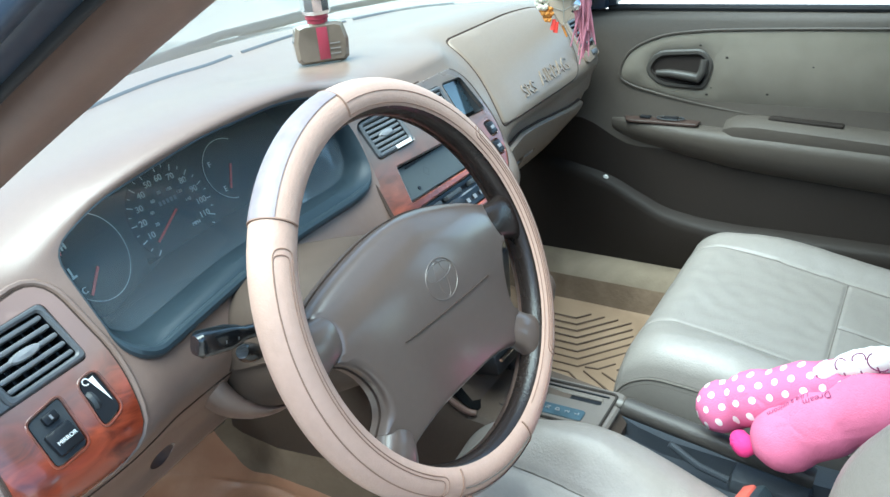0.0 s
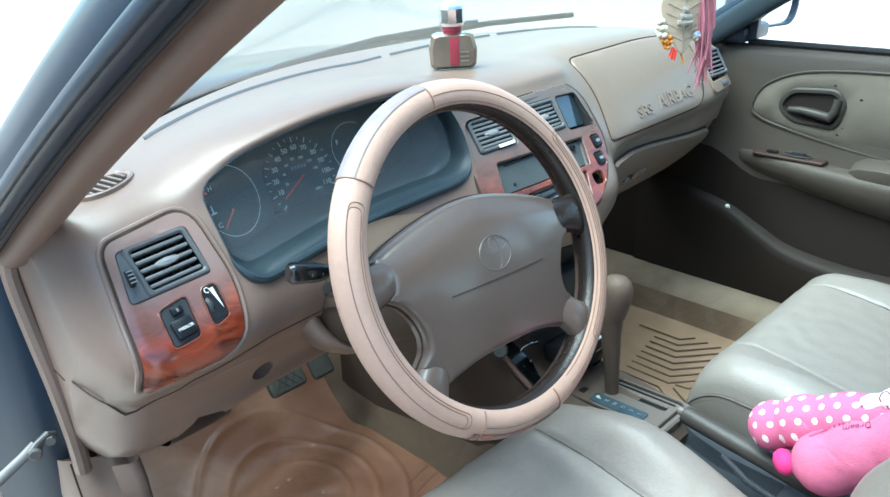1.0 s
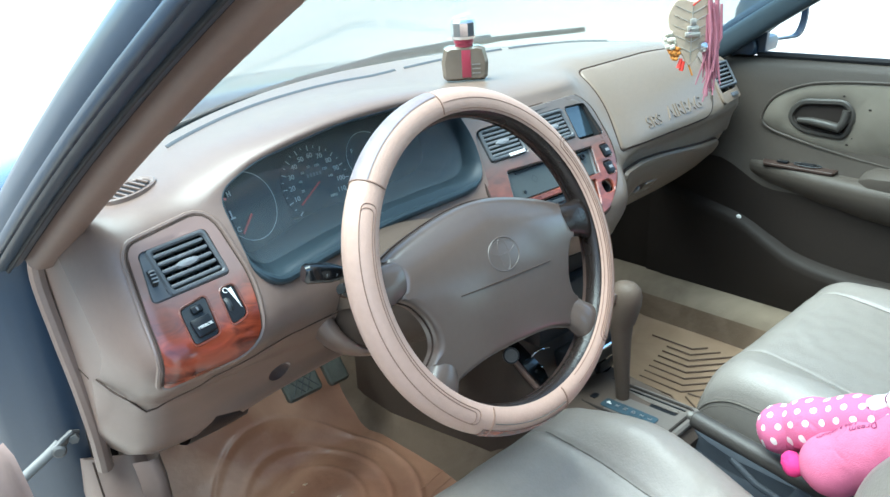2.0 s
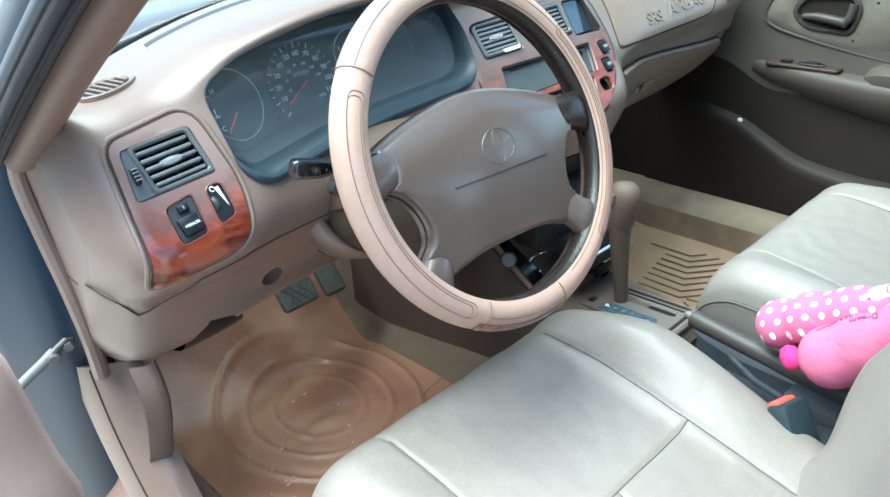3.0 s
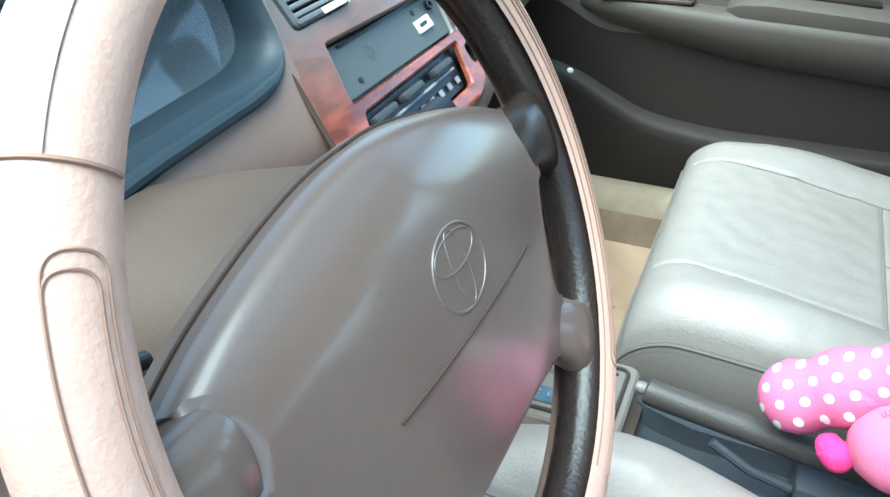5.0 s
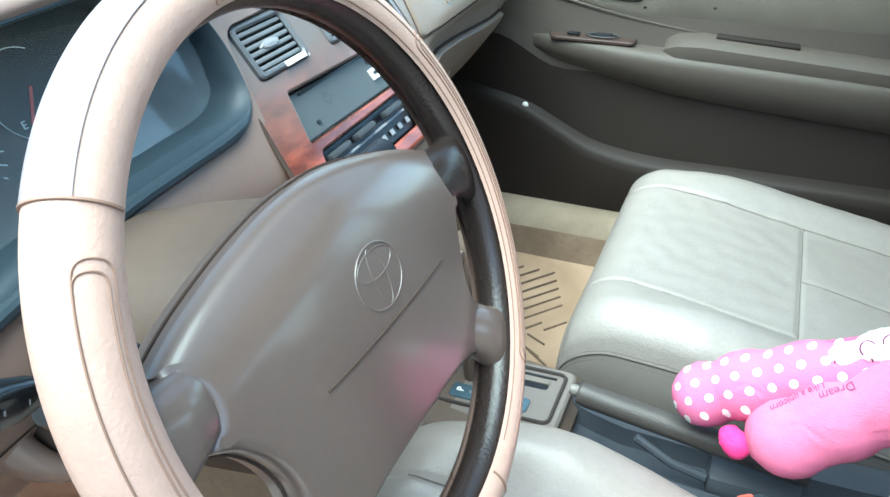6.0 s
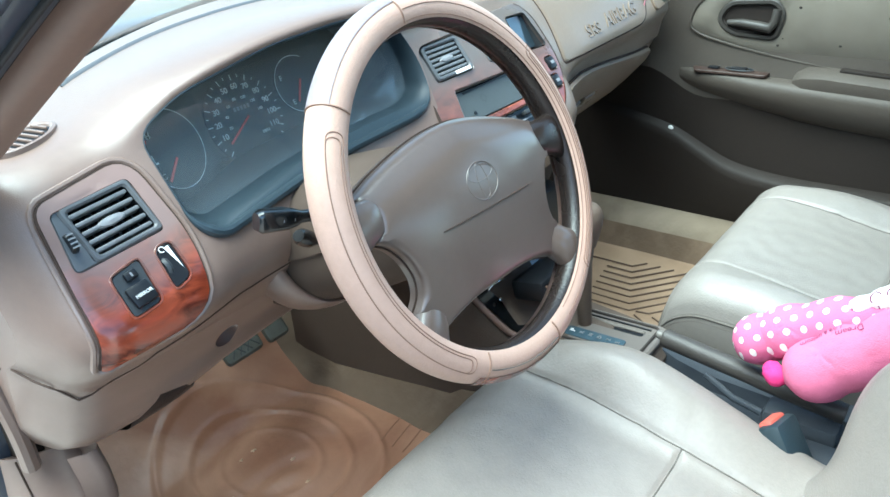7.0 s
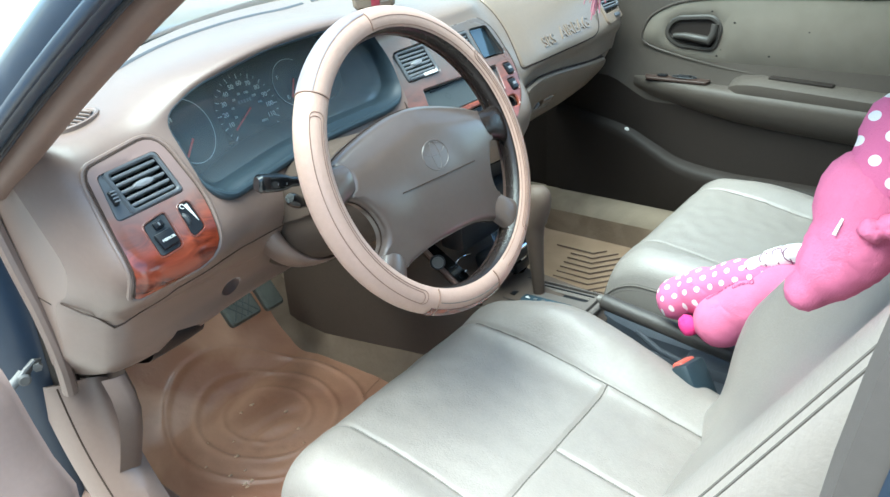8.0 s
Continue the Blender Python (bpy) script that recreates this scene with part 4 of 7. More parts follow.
part("socket", lathe([(0.005, 0.0), (0.005, 0.004), (0.003, 0.004), (0.003, 0.001)], 14, MK @ pose(0.068, -0.014, -0.003)), BLACK, radio)
part("stamp", ring(0.006, 0.0068, 0, 360, 4, MK @ pose(-0.052, -0.020, -0.0036)), GREYB, radio)
for lp2 in btn:
    cx, cy = sum(p[0] for p in lp2) / len(lp2), sum(p[1] for p in lp2) / len(lp2)
    b = part("push_button", box((cx, cy, 0.001), (0.0185, 0.0195, 0.012), 0.003, MK), BLACK, dashboard, "black push button")
    part("button_mark", box((cx, cy, 0.0073), (0.009, 0.005, 0.0006), 0.0002, MK), SLAT, b)
acp = part("heater_control", plate(shrink(ac_o, 0.001), (), 0.003, 0.001, MK @ pose(0, 0, -0.006)), BLACK, dashboard, "black heater control with two sliders")
part("slider_track", box((-0.030, -0.074, -0.003), (0.15, 0.0022, 0.002), 0, MK), SLAT, acp)
for xx in (-0.090, -0.040, 0.020):
    part("slider_knob", box((xx, -0.066, 0.001), (0.036, 0.007, 0.010), 0.002, MK), GREYB, acp)
for k in range(5):
    part("control_mark", box((-0.03 + k * 0.018, -0.085, -0.004), (0.007, 0.006, 0.001), 0, MK), SLAT, acp)
part("lighter_socket", lathe([(0.012, -0.016), (0.012, 0.0), (0.010, 0.0), (0.010, -0.014)], 20, MK @ pose(0.086, -0.0735, -0.004)), BLACK, dashboard)
# outline groove between panel and dashboard
for lp3, m3 in ((kp, MK),):
    part("panel_gap", tube([m3 @ Vector((x, y, -0.0005)) for x, y in shrink(lp3, -0.001)], 0.0024, 6, closed=True), SEAM, dashboard)

# passenger side: airbag lid, lettering, vent, glove box
for txt, x, s, sz in (("SRS", 0.284, 5.12, 0.031), ("AIRBAG", 0.395, 5.04, 0.036)):
    ob = letters(txt, sz, Matrix.Identity(4), OLIVE, skin_p, "moulded_lettering", 0.001, "raised letters moulded into the airbag lid")
    per = (dash(x, s + 0.4) - dash(x, s - 0.4)).length / 0.8
    for v in ob.data.vertices:
        v.co = skin_frame(x + v.co.x, s - v.co.y / per, 0.0022 + v.co.z).translation
pv = dash(0.583, dash_s(0.583, 0.869))
MV = face_at(pv.x, pv.y, pv.z, 32)
sur_o = [(x, dash_s(x, z)) for x, z in rpoly([(0.540, 0.908), (0.622, 0.904), (0.626, 0.826), (0.538, 0.822)], 0.014, 5)]
sur_i = [(x, dash_s(x, z)) for x, z in rpoly([(0.547, 0.897), (0.616, 0.895), (0.616, 0.845), (0.547, 0.843)], 0.006, 4)]
part("vent_surround", over_skin(sur_o, [sur_i], 0.005, 0.009), OLIVE, dashboard)
vent(dashboard, MV @ pose(0, 0.006, 0.003), 0.064, 0.044, 5, 4, thumb=False)
part("vent_slider", box((0.010, -0.040, 0.004), (0.026, 0.009, 0.005), 0.002, MV), VENTF, dashboard)
# glove box
GBX = unscaled(rpoly(scaled([(0.182, 7.20), (0.30, 7.45), (0.46, 7.85), (0.575, 8.20), (0.588, 8.6), (0.56, 10.4), (0.19, 10.4)]), [0.008, 0.05, 0.05, 0.02, 0.02, 0.02, 0.02], 4))
LATCH = unscaled(rpoly(scaled([(0.262, 8.98), (0.268, 8.55), (0.345, 8.62), (0.336, 9.05)]), 0.006, 4))
glove = part("glove_box", over_skin(GBX, [LATCH], 0.011, 0.014, -0.002), OLIVE, dashboard, "plastic glove box lid, tinted sandier for its light", sharp=50)
part("glove_box_gap", tube([skin_frame(x, s, 0.001).translation for x, s in GBX], 0.003, 6, closed=True), SEAM, glove)
MG = skin_frame(0.303, 8.80, 0.003)
part("latch_cup", box((0, 0, 0), (0.078, 0.028, 0.004), 0.001, MG), GREYB, glove, "dark recess of the latch")
part("latch", box((0.016, 0.004, 0.006), (0.042, 0.018, 0.008), 0.003, MG), OLIVE, glove, "plastic glove box latch, tinted sandier for its light")
part("lock", lathe([(0.008, 0.0), (0.008, 0.008), (0.006, 0.009), (0.0, 0.008)], 16, MG @ pose(-0.022, 0.002, 0)), SLAT, glove)
# round recess and release notch in the knee panel
cup_o = [dash(x, s) + Vector((0, 0.004, -0.004)) for x, s in REC]
cm = sum(cup_o, Vector()) / len(cup_o)
part("round_recess", loft([cup_o, [lerp(cm, p, 0.9) + Vector((0, 0.006, 0.002)) for p in cup_o], [lerp(cm, p, 0.55) + Vector((0.002, 0.016, 0.004)) for p in cup_o]], (False, True)), TAN_LOW, low)
part("keyhole", lathe([(0.006, 0.0), (0.006, 0.001), (0.0, 0.001)], 14, Matrix.Translation(cm + Vector((0.006, 0.012, 0.006))) @ face_at(0, 0, 0, -30)), BLACK, low)
part("release_slot", dash_skin(-0.62, -0.54, 9.2, 10.6, 0.02, 0.2, lift=-0.022), BLACK, low, "dark bonnet release slot")
# demister outlets on the top
def top_at(x, y):
    """Height of the dashboard's top at a place of the plan."""
    lo, hi = 0.0, 3.0
    for _ in range(24):
        mid = (lo + hi) / 2
        lo, hi = (mid, hi) if dash(x, mid).y > y else (lo, mid)
    return dash(x, lo).z


for ends in (((-0.52, 0.435), (-0.30, 0.525), (-0.007, 0.583)), ((0.016, 0.584), (0.14, 0.590), (0.28, 0.582)), ((0.30, 0.580), (0.43, 0.555), (0.55, 0.512))):
    mid_ = [Vector((p.x, p.y, top_at(p.x, p.y))) for p in spline([(x, y, 0) for x, y in ends], 24)]
    part("demister_outlet", tube([p + Vector((0, 0, 0.0003)) for p in mid_], 0.0045, 8, flat=0.25), VENTF, dashboard, "dark slotted demister outlet")
sv = thing("side_vent", (-0.615, 0.37, 0.915), "oval side window demister grille on the dashboard", "air vent")
MSV = skin_frame(-0.617, 1.48, 0.0) @ pose(0, 0, 0, 0, 0, 30)
EL = Matrix.Diagonal((1.0, 0.55, 1, 1))
bm = lathe([(0.043, -0.002), (0.042, 0.0035), (0.038, 0.0045), (0.034, 0.003), (0.033, 0.0012)], 36)
bmesh.ops.transform(bm, matrix=MSV @ EL, verts=bm.verts)
part("grille_frame", bm, TAN, sv)
bm = lathe([(0.034, 0.0008), (0.034, 0.0014), (0.0, 0.0015)], 30)
bmesh.ops.transform(bm, matrix=MSV @ EL, verts=bm.verts)
part("opening", bm, BLACK, sv)
for k in range(6):
    x = -0.026 + 0.0105 * k
    part("slat", box((x, 0, 0.0028), (0.0028, 1.9 * 0.55 * math.sqrt(0.034 ** 2 - x * x), 0.003), 0.0008, MSV @ Matrix(((1, 0.35, 0, 0), (0, 1, 0, 0), (0, 0, 1, 0), (0, 0, 0, 1)))), TAN, sv)

# ---------------------------------------------------------------- steering wheel and column
WC, WT = Vector((-0.3513, 0.0176, 0.8391)), 23.1
MW = Matrix.Translation(WC) @ Matrix.Rotation(radians(0.9), 4, 'Z') @ face_at(0, 0, 0, WT)
RMAJ, RTUB = 0.1746, 0.0174
MH = MW @ Matrix.Translation((-0.006, 0.0, 0.000)) @ Matrix.Rotation(radians(-3), 4, 'Z')
wheel = thing("steering_wheel", WC, "four-spoke steering wheel in a beige leather cover", "steering wheel")


def rim_piece(a0, a1, t0, t1, r, n=120, k=24, m=MW):
    """Shell of the rim from clock angle a0 to a1 and section angle t0 to t1 (0 points away from the hub)."""
    bm = bmesh.new()
    rows = []
    for i in range(n + 1):
        a = radians(lerp(a0, a1, i / n))
        row = []
        for j in range(k + 1):
            t = radians(lerp(t0, t1, j / k))
            q = RMAJ + r * math.cos(t)
            row.append(bm.verts.new(m @ Vector((q * math.cos(a), q * math.sin(a), r * math.sin(t)))))
        rows.append(row)
    for x, y in zip(rows, rows[1:]):
        for j in range(k):
            bm.faces.new((x[j], x[j + 1], y[j + 1], y[j]))
    return bm


def rim_line(a0, a1, t, r, n=60):
    return [MW @ Vector(((RMAJ + r * math.cos(radians(t))) * math.cos(radians(lerp(a0, a1, i / n))), (RMAJ + r * math.cos(radians(t))) * math.sin(radians(lerp(a0, a1, i / n))), r * math.sin(radians(t)))) for i in range(n + 1)]


rim = part("rim", rim_piece(0, 360, 0, 360, RTUB - 0.002, 140, 20), RIMDARK, wheel, "dark brown leather rim on the inside")
cover = part("cover", rim_piece(0, 360, -128, 128, RTUB + 0.0015, 160, 26), COVER, wheel, "pinkish beige leather cover")
for a0, a1, mt, lb in ((96, 139, PEARL, "worn lilac-grey printed inlay"), (236, 276, WOOD, "wood-look inlay")):
    t0, t1 = (-40, 54) if mt is PEARL else (-95, 46)
    part("cover_inlay", rim_piece(a0, a1, t0, t1, RTUB + 0.0024, 40, 12), mt, cover, lb)
for a in (96, 139, 239, 276):
    part("cover_seam", tube([MW @ Vector(((RMAJ + (RTUB + 0.002) * math.cos(radians(t))) * math.cos(radians(a)), (RMAJ + (RTUB + 0.002) * math.cos(radians(t))) * math.sin(radians(a)), (RTUB + 0.002) * math.sin(radians(t)))) for t in range(-120, 121, 12)], 0.0009, 5), STITCH, cover)
# stitched loops of the thumb pads
def on_rim(a, t, r):
    q = RMAJ + r * math.cos(radians(t))
    return MW @ Vector((q * math.cos(radians(a)), q * math.sin(radians(a)), r * math.sin(radians(t))))


for a0, a1 in ((146, 233), (-53, 34)):
    for d_ in (0, 1):
        lo, hi, ta, tb = a0 + 1.6 * d_, a1 - 1.6 * d_, 52, 102 - 9 * d_
        outl = rpoly([(lo * 0.003, ta * 0.00031), (hi * 0.003, ta * 0.00031), (hi * 0.003, tb * 0.00031), (lo * 0.003, tb * 0.00031)], 0.0074, 8)
        dense = []
        for (x1, y1), (x2, y2) in zip(outl, outl[1:] + outl[:1]):
            m_ = max(1, int(abs(x2 - x1) / 0.004))
            dense += [(lerp(x1, x2, u / m_), lerp(y1, y2, u / m_)) for u in range(m_)]
        part("stitch_loop", tube([on_rim(x / 0.003, y / 0.00031, RTUB + 0.0016) for x, y in dense], 0.0006, 5, closed=True), STITCH, cover)
for t in (84, 118):
    part("stitch_line", tube(rim_line(-75, 95, t, RTUB + 0.0016), 0.0005, 5), STITCH, cover)
part("stitch_line", tube(rim_line(240, 275, 70, RTUB + 0.0024), 0.0006, 5), THREAD, cover)
# pad and spokes
HALF_PAD = [(0.0, 0.0665), (0.030, 0.0645), (0.060, 0.0590), (0.086, 0.0525), (0.112, 0.0445), (0.134, 0.0355), (0.1375, 0.0325), (0.1290, 0.0220), (0.1275, 0.0120), (0.1310, 0.0020), (0.1375, -0.0060), (0.1345, -0.0095),
            (0.124, -0.0170), (0.113, -0.0330), (0.107, -0.0520), (0.109, -0.0680), (0.117, -0.0790), (0.1180, -0.0825), (0.1040, -0.0920), (0.0955, -0.1085), (0.0915, -0.1100), (0.076, -0.1050), (0.050, -0.0995), (0.022, -0.0975)]
PAD = HALF_PAD + [(-x, y) for x, y in HALF_PAD[:0:-1]]
pad_loop = [q.to_tuple() for q in spline(PAD, 168, True)]


def pad_dome(x, y):
    """The pad bulges towards the driver and rolls away along its upper edge."""
    return 0.021 - 0.62 * x * x - (1.9 if y > 0 else 1.25) * y * y - 8.0 * max(0.0, y + 0.25 * abs(x) - 0.036) ** 2


def pad_shell(loop, r=0.007, thick=0.022):
    """Soft pad: a rounded edge of radius r, then rings drawn in to the middle."""
    rings = [[(x, y, pad_dome(x, y) - thick) for x, y in loop]]
    for k in range(9):
        a = math.pi / 2 * k / 8
        rings.append([(x, y, pad_dome(x, y) - r * (1 - math.sin(a))) for x, y in shrink(loop, r * (1 - math.cos(a)) + 0.00005)])
    top = shrink(loop, r + 0.00005)
    for k in np.linspace(0.96, 0.04, 24):
        rings.append([(x * k, -0.02 + (y + 0.02) * k, pad_dome(x * k, -0.02 + (y + 0.02) * k)) for x, y in top])
    bm = loft(rings, (False, True))
    bmesh.ops.transform(bm, matrix=MH, verts=bm.verts)
    return bm


pad = part("hub_pad", pad_shell(pad_loop), HUB, wheel, "brown soft hub pad with an embossed badge", sharp=60)
part("pad_line", tube([MH @ Vector((x, -0.0245, pad_dome(x, -0.0245) + 0.0002)) for x in np.linspace(-0.070, 0.072, 24)], 0.0007, 5), SEAM, pad)
part("pad_edge", tube([MH @ Vector((x, y, pad_dome(x, y) - 0.013)) for x, y in shrink(pad_loop, -0.0004)], 0.0010, 6, closed=True), SEAM, pad)
def badge_loop(cx, cy, rx, ry, r):
    q = [(cx + rx * math.cos(2 * math.pi * i / 48), cy + ry * math.sin(2 * math.pi * i / 48)) for i in range(48)]
    return tube([MH @ Vector((x, y, pad_dome(x, y) - 0.0002)) for x, y in q], r, 6, closed=True)


em = part("badge", badge_loop(0.002, 0.002, 0.0232, 0.0185, 0.0008), HUB, pad, "embossed oval badge")
part("badge_ring", badge_loop(0.002, 0.0095, 0.0185, 0.0076, 0.0006), HUB, em)
part("badge_ring", badge_loop(0.002, 0.002, 0.0070, 0.0175, 0.0006), HUB, em)


def spoke(pts, wid, thick, material):
    loops = []
    P = [Vector(p) for p in pts]
    for i, p in enumerate(P):
        d = (P[min(i + 1, len(P) - 1)] - P[max(i - 1, 0)]).normalized()
        s = Vector((-d.y, d.x, 0)).normalized()
        w, t = wid[i] / 2, thick[i] / 2
        loops.append([MH @ (p + s * w * math.copysign(abs(math.cos(a)) ** 0.8, math.cos(a)) + Vector((0, 0, 1)) * t * math.copysign(abs(math.sin(a)) ** 0.8, math.sin(a))) for a in [2 * math.pi * k / 20 for k in range(20)]])
    return loft(loops)


for sx in (-1, 1):
    part("spoke", spoke([(sx * 0.116, 0.0130, -0.008), (sx * 0.130, 0.0125, -0.0035), (sx * 0.142, 0.0115, -0.002), (sx * 0.156, 0.0100, 0.0), (sx * 0.172, 0.0080, 0.001)], (0.030, 0.040, 0.041, 0.046, 0.060), (0.024, 0.030, 0.029, 0.025, 0.018), HUB), RIMDARK if sx > 0 else HUB, wheel, "brown upper spoke")
    part("spoke", spoke([(sx * 0.094, -0.083, -0.010), (sx * 0.106, -0.0945, -0.0055), (sx * 0.113, -0.1025, -0.003), (sx * 0.121, -0.1115, -0.001), (sx * 0.131, -0.122, 0.001)], (0.026, 0.038, 0.040, 0.046, 0.064), (0.024, 0.029, 0.028, 0.025, 0.018), HUB), HUB, wheel, "brown lower spoke")
back_hub = lathe([(0.048, -0.075), (0.050, -0.06), (0.056, -0.034), (0.060, -0.014)], 32, MW)
part("hub_back", back_hub, HUB, wheel)
# back cover seen through the lower gap
part("hub_skirt", spoke([(-0.05, -0.05, -0.03), (0.0, -0.062, -0.032), (0.05, -0.05, -0.03)], (0.06, 0.075, 0.06), (0.03, 0.036, 0.03), HUB), HUB, wheel)

# column shroud, stalks, ignition
column = thing("steering_column", (-0.362, 0.18, 0.74), "brown plastic column shroud with black stalks", "steering column")
for half_, mt_, lb_ in ((0, SHROUD, "brown upper shroud"), (1, SHROUD, "dark brown lower shroud")):
    loops = []
    for d, w, h, off in ((0.052, 0.060, 0.050, -0.012), (0.058, 0.070, 0.060, -0.012), (0.072, 0.078, 0.066, -0.012), (0.13, 0.086, 0.074, -0.012), (0.21, 0.092, 0.080, -0.010), (0.30, 0.094, 0.084, -0.008)):
        hh = h if half_ == 0 else h * 0.94
        w = w if half_ == 0 else w * 0.96
        e_ = 0.7 if half_ == 0 else 0.85
        loops.append([MW @ Vector((w * math.copysign(abs(math.cos(a)) ** e_, math.cos(a)), off + hh * math.copysign(abs(math.sin(a)) ** e_, math.sin(a)), -d)) for a in [math.pi * (k / 24 + half_) for k in range(25)]])
    part("shroud", loft(loops), mt_, column, lb_)
# lip of the knee panel that swings round under the column
loops = []
for k in range(15):
    a, t = radians(172 + 9 * k), 0.024 - 0.021 * smooth(k / 13)
    prof = ((0.0, 0.012), (0.15, 0.002), (0.45, 0.0), (0.75, 0.004), (0.95, 0.012), (1.0, 0.022), (0.9, 0.040), (0.0, 0.040))
    loops.append([MW @ Vector(((0.090 + u * t) * math.cos(a), -0.010 + (0.077 + u * t) * math.sin(a), -0.212 - 0.0012 * k - d)) for u, d in prof])
part("column_lip", loft(loops), TAN, dashboard, "taupe lip curving under the column", sharp=70)
part("shroud_gap", tube([MW @ Vector((-0.0872, -0.010, -d)) for d in (0.07, 0.1, 0.14, 0.2)], 0.0014, 6), SEAM, column)
p0 = MW @ Vector((-0.070, 0.020, -0.085))
tip = Vector((-0.533, 0.122, 0.852))
dv = (tip - p0).normalized()
sv_ = dv.cross(Vector((0, 0, 1))).normalized()
uv_ = sv_.cross(dv)
loops = []
for u, w, hgt in ((-0.10, 0.010, 0.010), (-0.046, 0.011, 0.012), (-0.041, 0.014, 0.016), (-0.030, 0.017, 0.020), (-0.004, 0.017, 0.021), (0.0, 0.013, 0.016)):
    c_ = tip + dv * u
    loops.append([c_ + sv_ * x + uv_ * y for x, y in rrect(0, 0, w, hgt, 0.005, 3)])
stalk = part("indicator_stalk", loft(loops), GLOSS, column, "black indicator stalk with a squared end")
for k in range(3):
    q = tip - dv * (0.036 - 0.006 * k)
    part("stalk_mark", box((0, 0, 0), (0.0011, 0.003, 0.0006), 0, Matrix.Translation(q - sv_ * (0.0074 + 0.0004 * k)) @ Matrix((dv, uv_, -sv_)).transposed().to_4x4()), SLAT, stalk)
part("lever", tube([(-0.418, 0.150, 0.780), (-0.456, 0.138, 0.796), (-0.468, 0.134, 0.803), (-0.479, 0.130, 0.811), (-0.484, 0.128, 0.815)], [0.005, 0.006, 0.009, 0.009, 0.006], 14), GLOSS, column, "black short lever")
p2 = MW @ Vector((0.07, 0.02, -0.085))
part("wiper_stalk", tube([p2, p2 + Vector((0.06, -0.006, 0.0)), p2 + Vector((0.12, -0.012, 0.002))], [0.008, 0.0095, 0.013], 14), BLACK, column)
pi = MW @ Vector((0.088, -0.052, -0.13))
part("ignition_lock", lathe([(0.021, -0.02), (0.021, 0.006), (0.015, 0.008), (0.011, 0.002), (0.0, 0.002)], 22, Matrix.Translation(pi) @ pose(0, 0, 0, 60, 0, 25)), STEEL, column, "worn metal ignition lock")

# ---------------------------------------------------------------- floor, sills, pillars, roof
floor_z = 0.25


def floor_pan():
    bm = bmesh.new()
    ys = [-1.55, -0.9, -0.5, -0.2, 0.0, 0.2, 0.4, 0.52, 0.60, 0.68, 0.76, 0.84]
    zs = [0.25] * 7 + [0.252, 0.27, 0.31, 0.38, 0.48]
    xs = np.linspace(-0.66, 0.66, 45)
    rows = []
    for y, z in zip(ys, zs):
        row = []
        for x in xs:
            k = smooth(min(1, max(0, (0.17 - abs(x)) / 0.06)))
            row.append(bm.verts.new((x, y, z + 0.10 * k)))
        rows.append(row)
    for a, b_ in zip(rows, rows[1:]):
        for i in range(len(xs) - 1):
            bm.faces.new((a[i], a[i + 1], b_[i + 1], b_[i]))
    return bm


tagged(link_mesh("floor", floor_pan(), CARPET), "dusty beige carpet over the floor and tunnel", "floor", kind="structure")
bm = box((0, 0.86, 0.54), (1.36, 0.03, 0.46), 0.005)
tagged(link_mesh("wall_front", bm, BLACK), "dark bulkhead behind the dashboard", "wall", kind="structure")
bm = box((0, -1.56, 0.55), (1.36, 0.03, 0.66), 0.005)
tagged(link_mesh("wall_rear", bm, LEATHER_SIDE), "plain closing wall behind the seats", "wall", kind="structure")

for sx in (-1, 1):
    bm = box((sx * 0.690, 0.64, 0.54), (0.03, 0.46, 0.60), 0.006)
    tagged(link_mesh("wall_side", bm, DARKDOOR), "dark trimmed side of the footwell", "wall", kind="structure")

# mats
mat_d = thing("floor_mat", (-0.36, 0.40, 0.256), "brown dusty vinyl mat in the driver's footwell", "floor mat")


def footwell(y):
    """Height of the floor under the mats."""
    return floor_z + 0.014 + (0 if y < 0.55 else 0.9 * (y - 0.55) ** 1.5 * 1.6)


def mat_sheet(x0, x1, y0, y1, relief, n=90):
    bm = bmesh.new()
    rows = []
    for j in range(n + 1):
        y = lerp(y0, y1, j / n)
        row = []
        for i in range(n + 1):
            x = lerp(x0, x1, i / n)
            e = min(x - x0, x1 - x, y - y0, y1 - y)
            row.append(bm.verts.new((x, y, footwell(y) + relief(x, y) + 0.022 * smooth(1 - e / 0.022))))
        rows.append(row)
    for a, b_ in zip(rows, rows[1:]):
        for i in range(n):
            bm.faces.new((a[i], a[i + 1], b_[i + 1], b_[i]))
    geo = bmesh.ops.extrude_face_region(bm, geom=list(bm.faces))
    for v in geo["geom"]:
        if isinstance(v, bmesh.types.BMVert):
            v.co.z -= 0.005
    return bm


def swirl(x, y):
    d = math.hypot((x + 0.36) / 0.17, (y - 0.46) / 0.20)
    r = 0.0035 * math.exp(-((d - 1) / 0.03) ** 2) + 0.002 * math.exp(-((d - 0.72) / 0.03) ** 2) + 0.0016 * math.exp(-((d - 0.45) / 0.03) ** 2) - 0.002 * smooth((0.72 - d) / 0.06)
    w = math.hypot((x + 0.40) / 0.15, (y - 0.36) / 0.13) + 0.10 * noise.noise(Vector((x * 9, y * 9, 8)))
    r += 0.0022 * math.exp(-((y - 0.40) / 0.14) ** 2) * math.sin(w * 17) * smooth(1.4 - w) * smooth(noise.noise(Vector((x * 7, y * 7, 11))) * 2 + 0.6)
    return r + 0.0022 * noise.noise(Vector((x * 18, y * 18, 0))) + 0.003 * noise.noise(Vector((x * 6, y * 6, 3)))


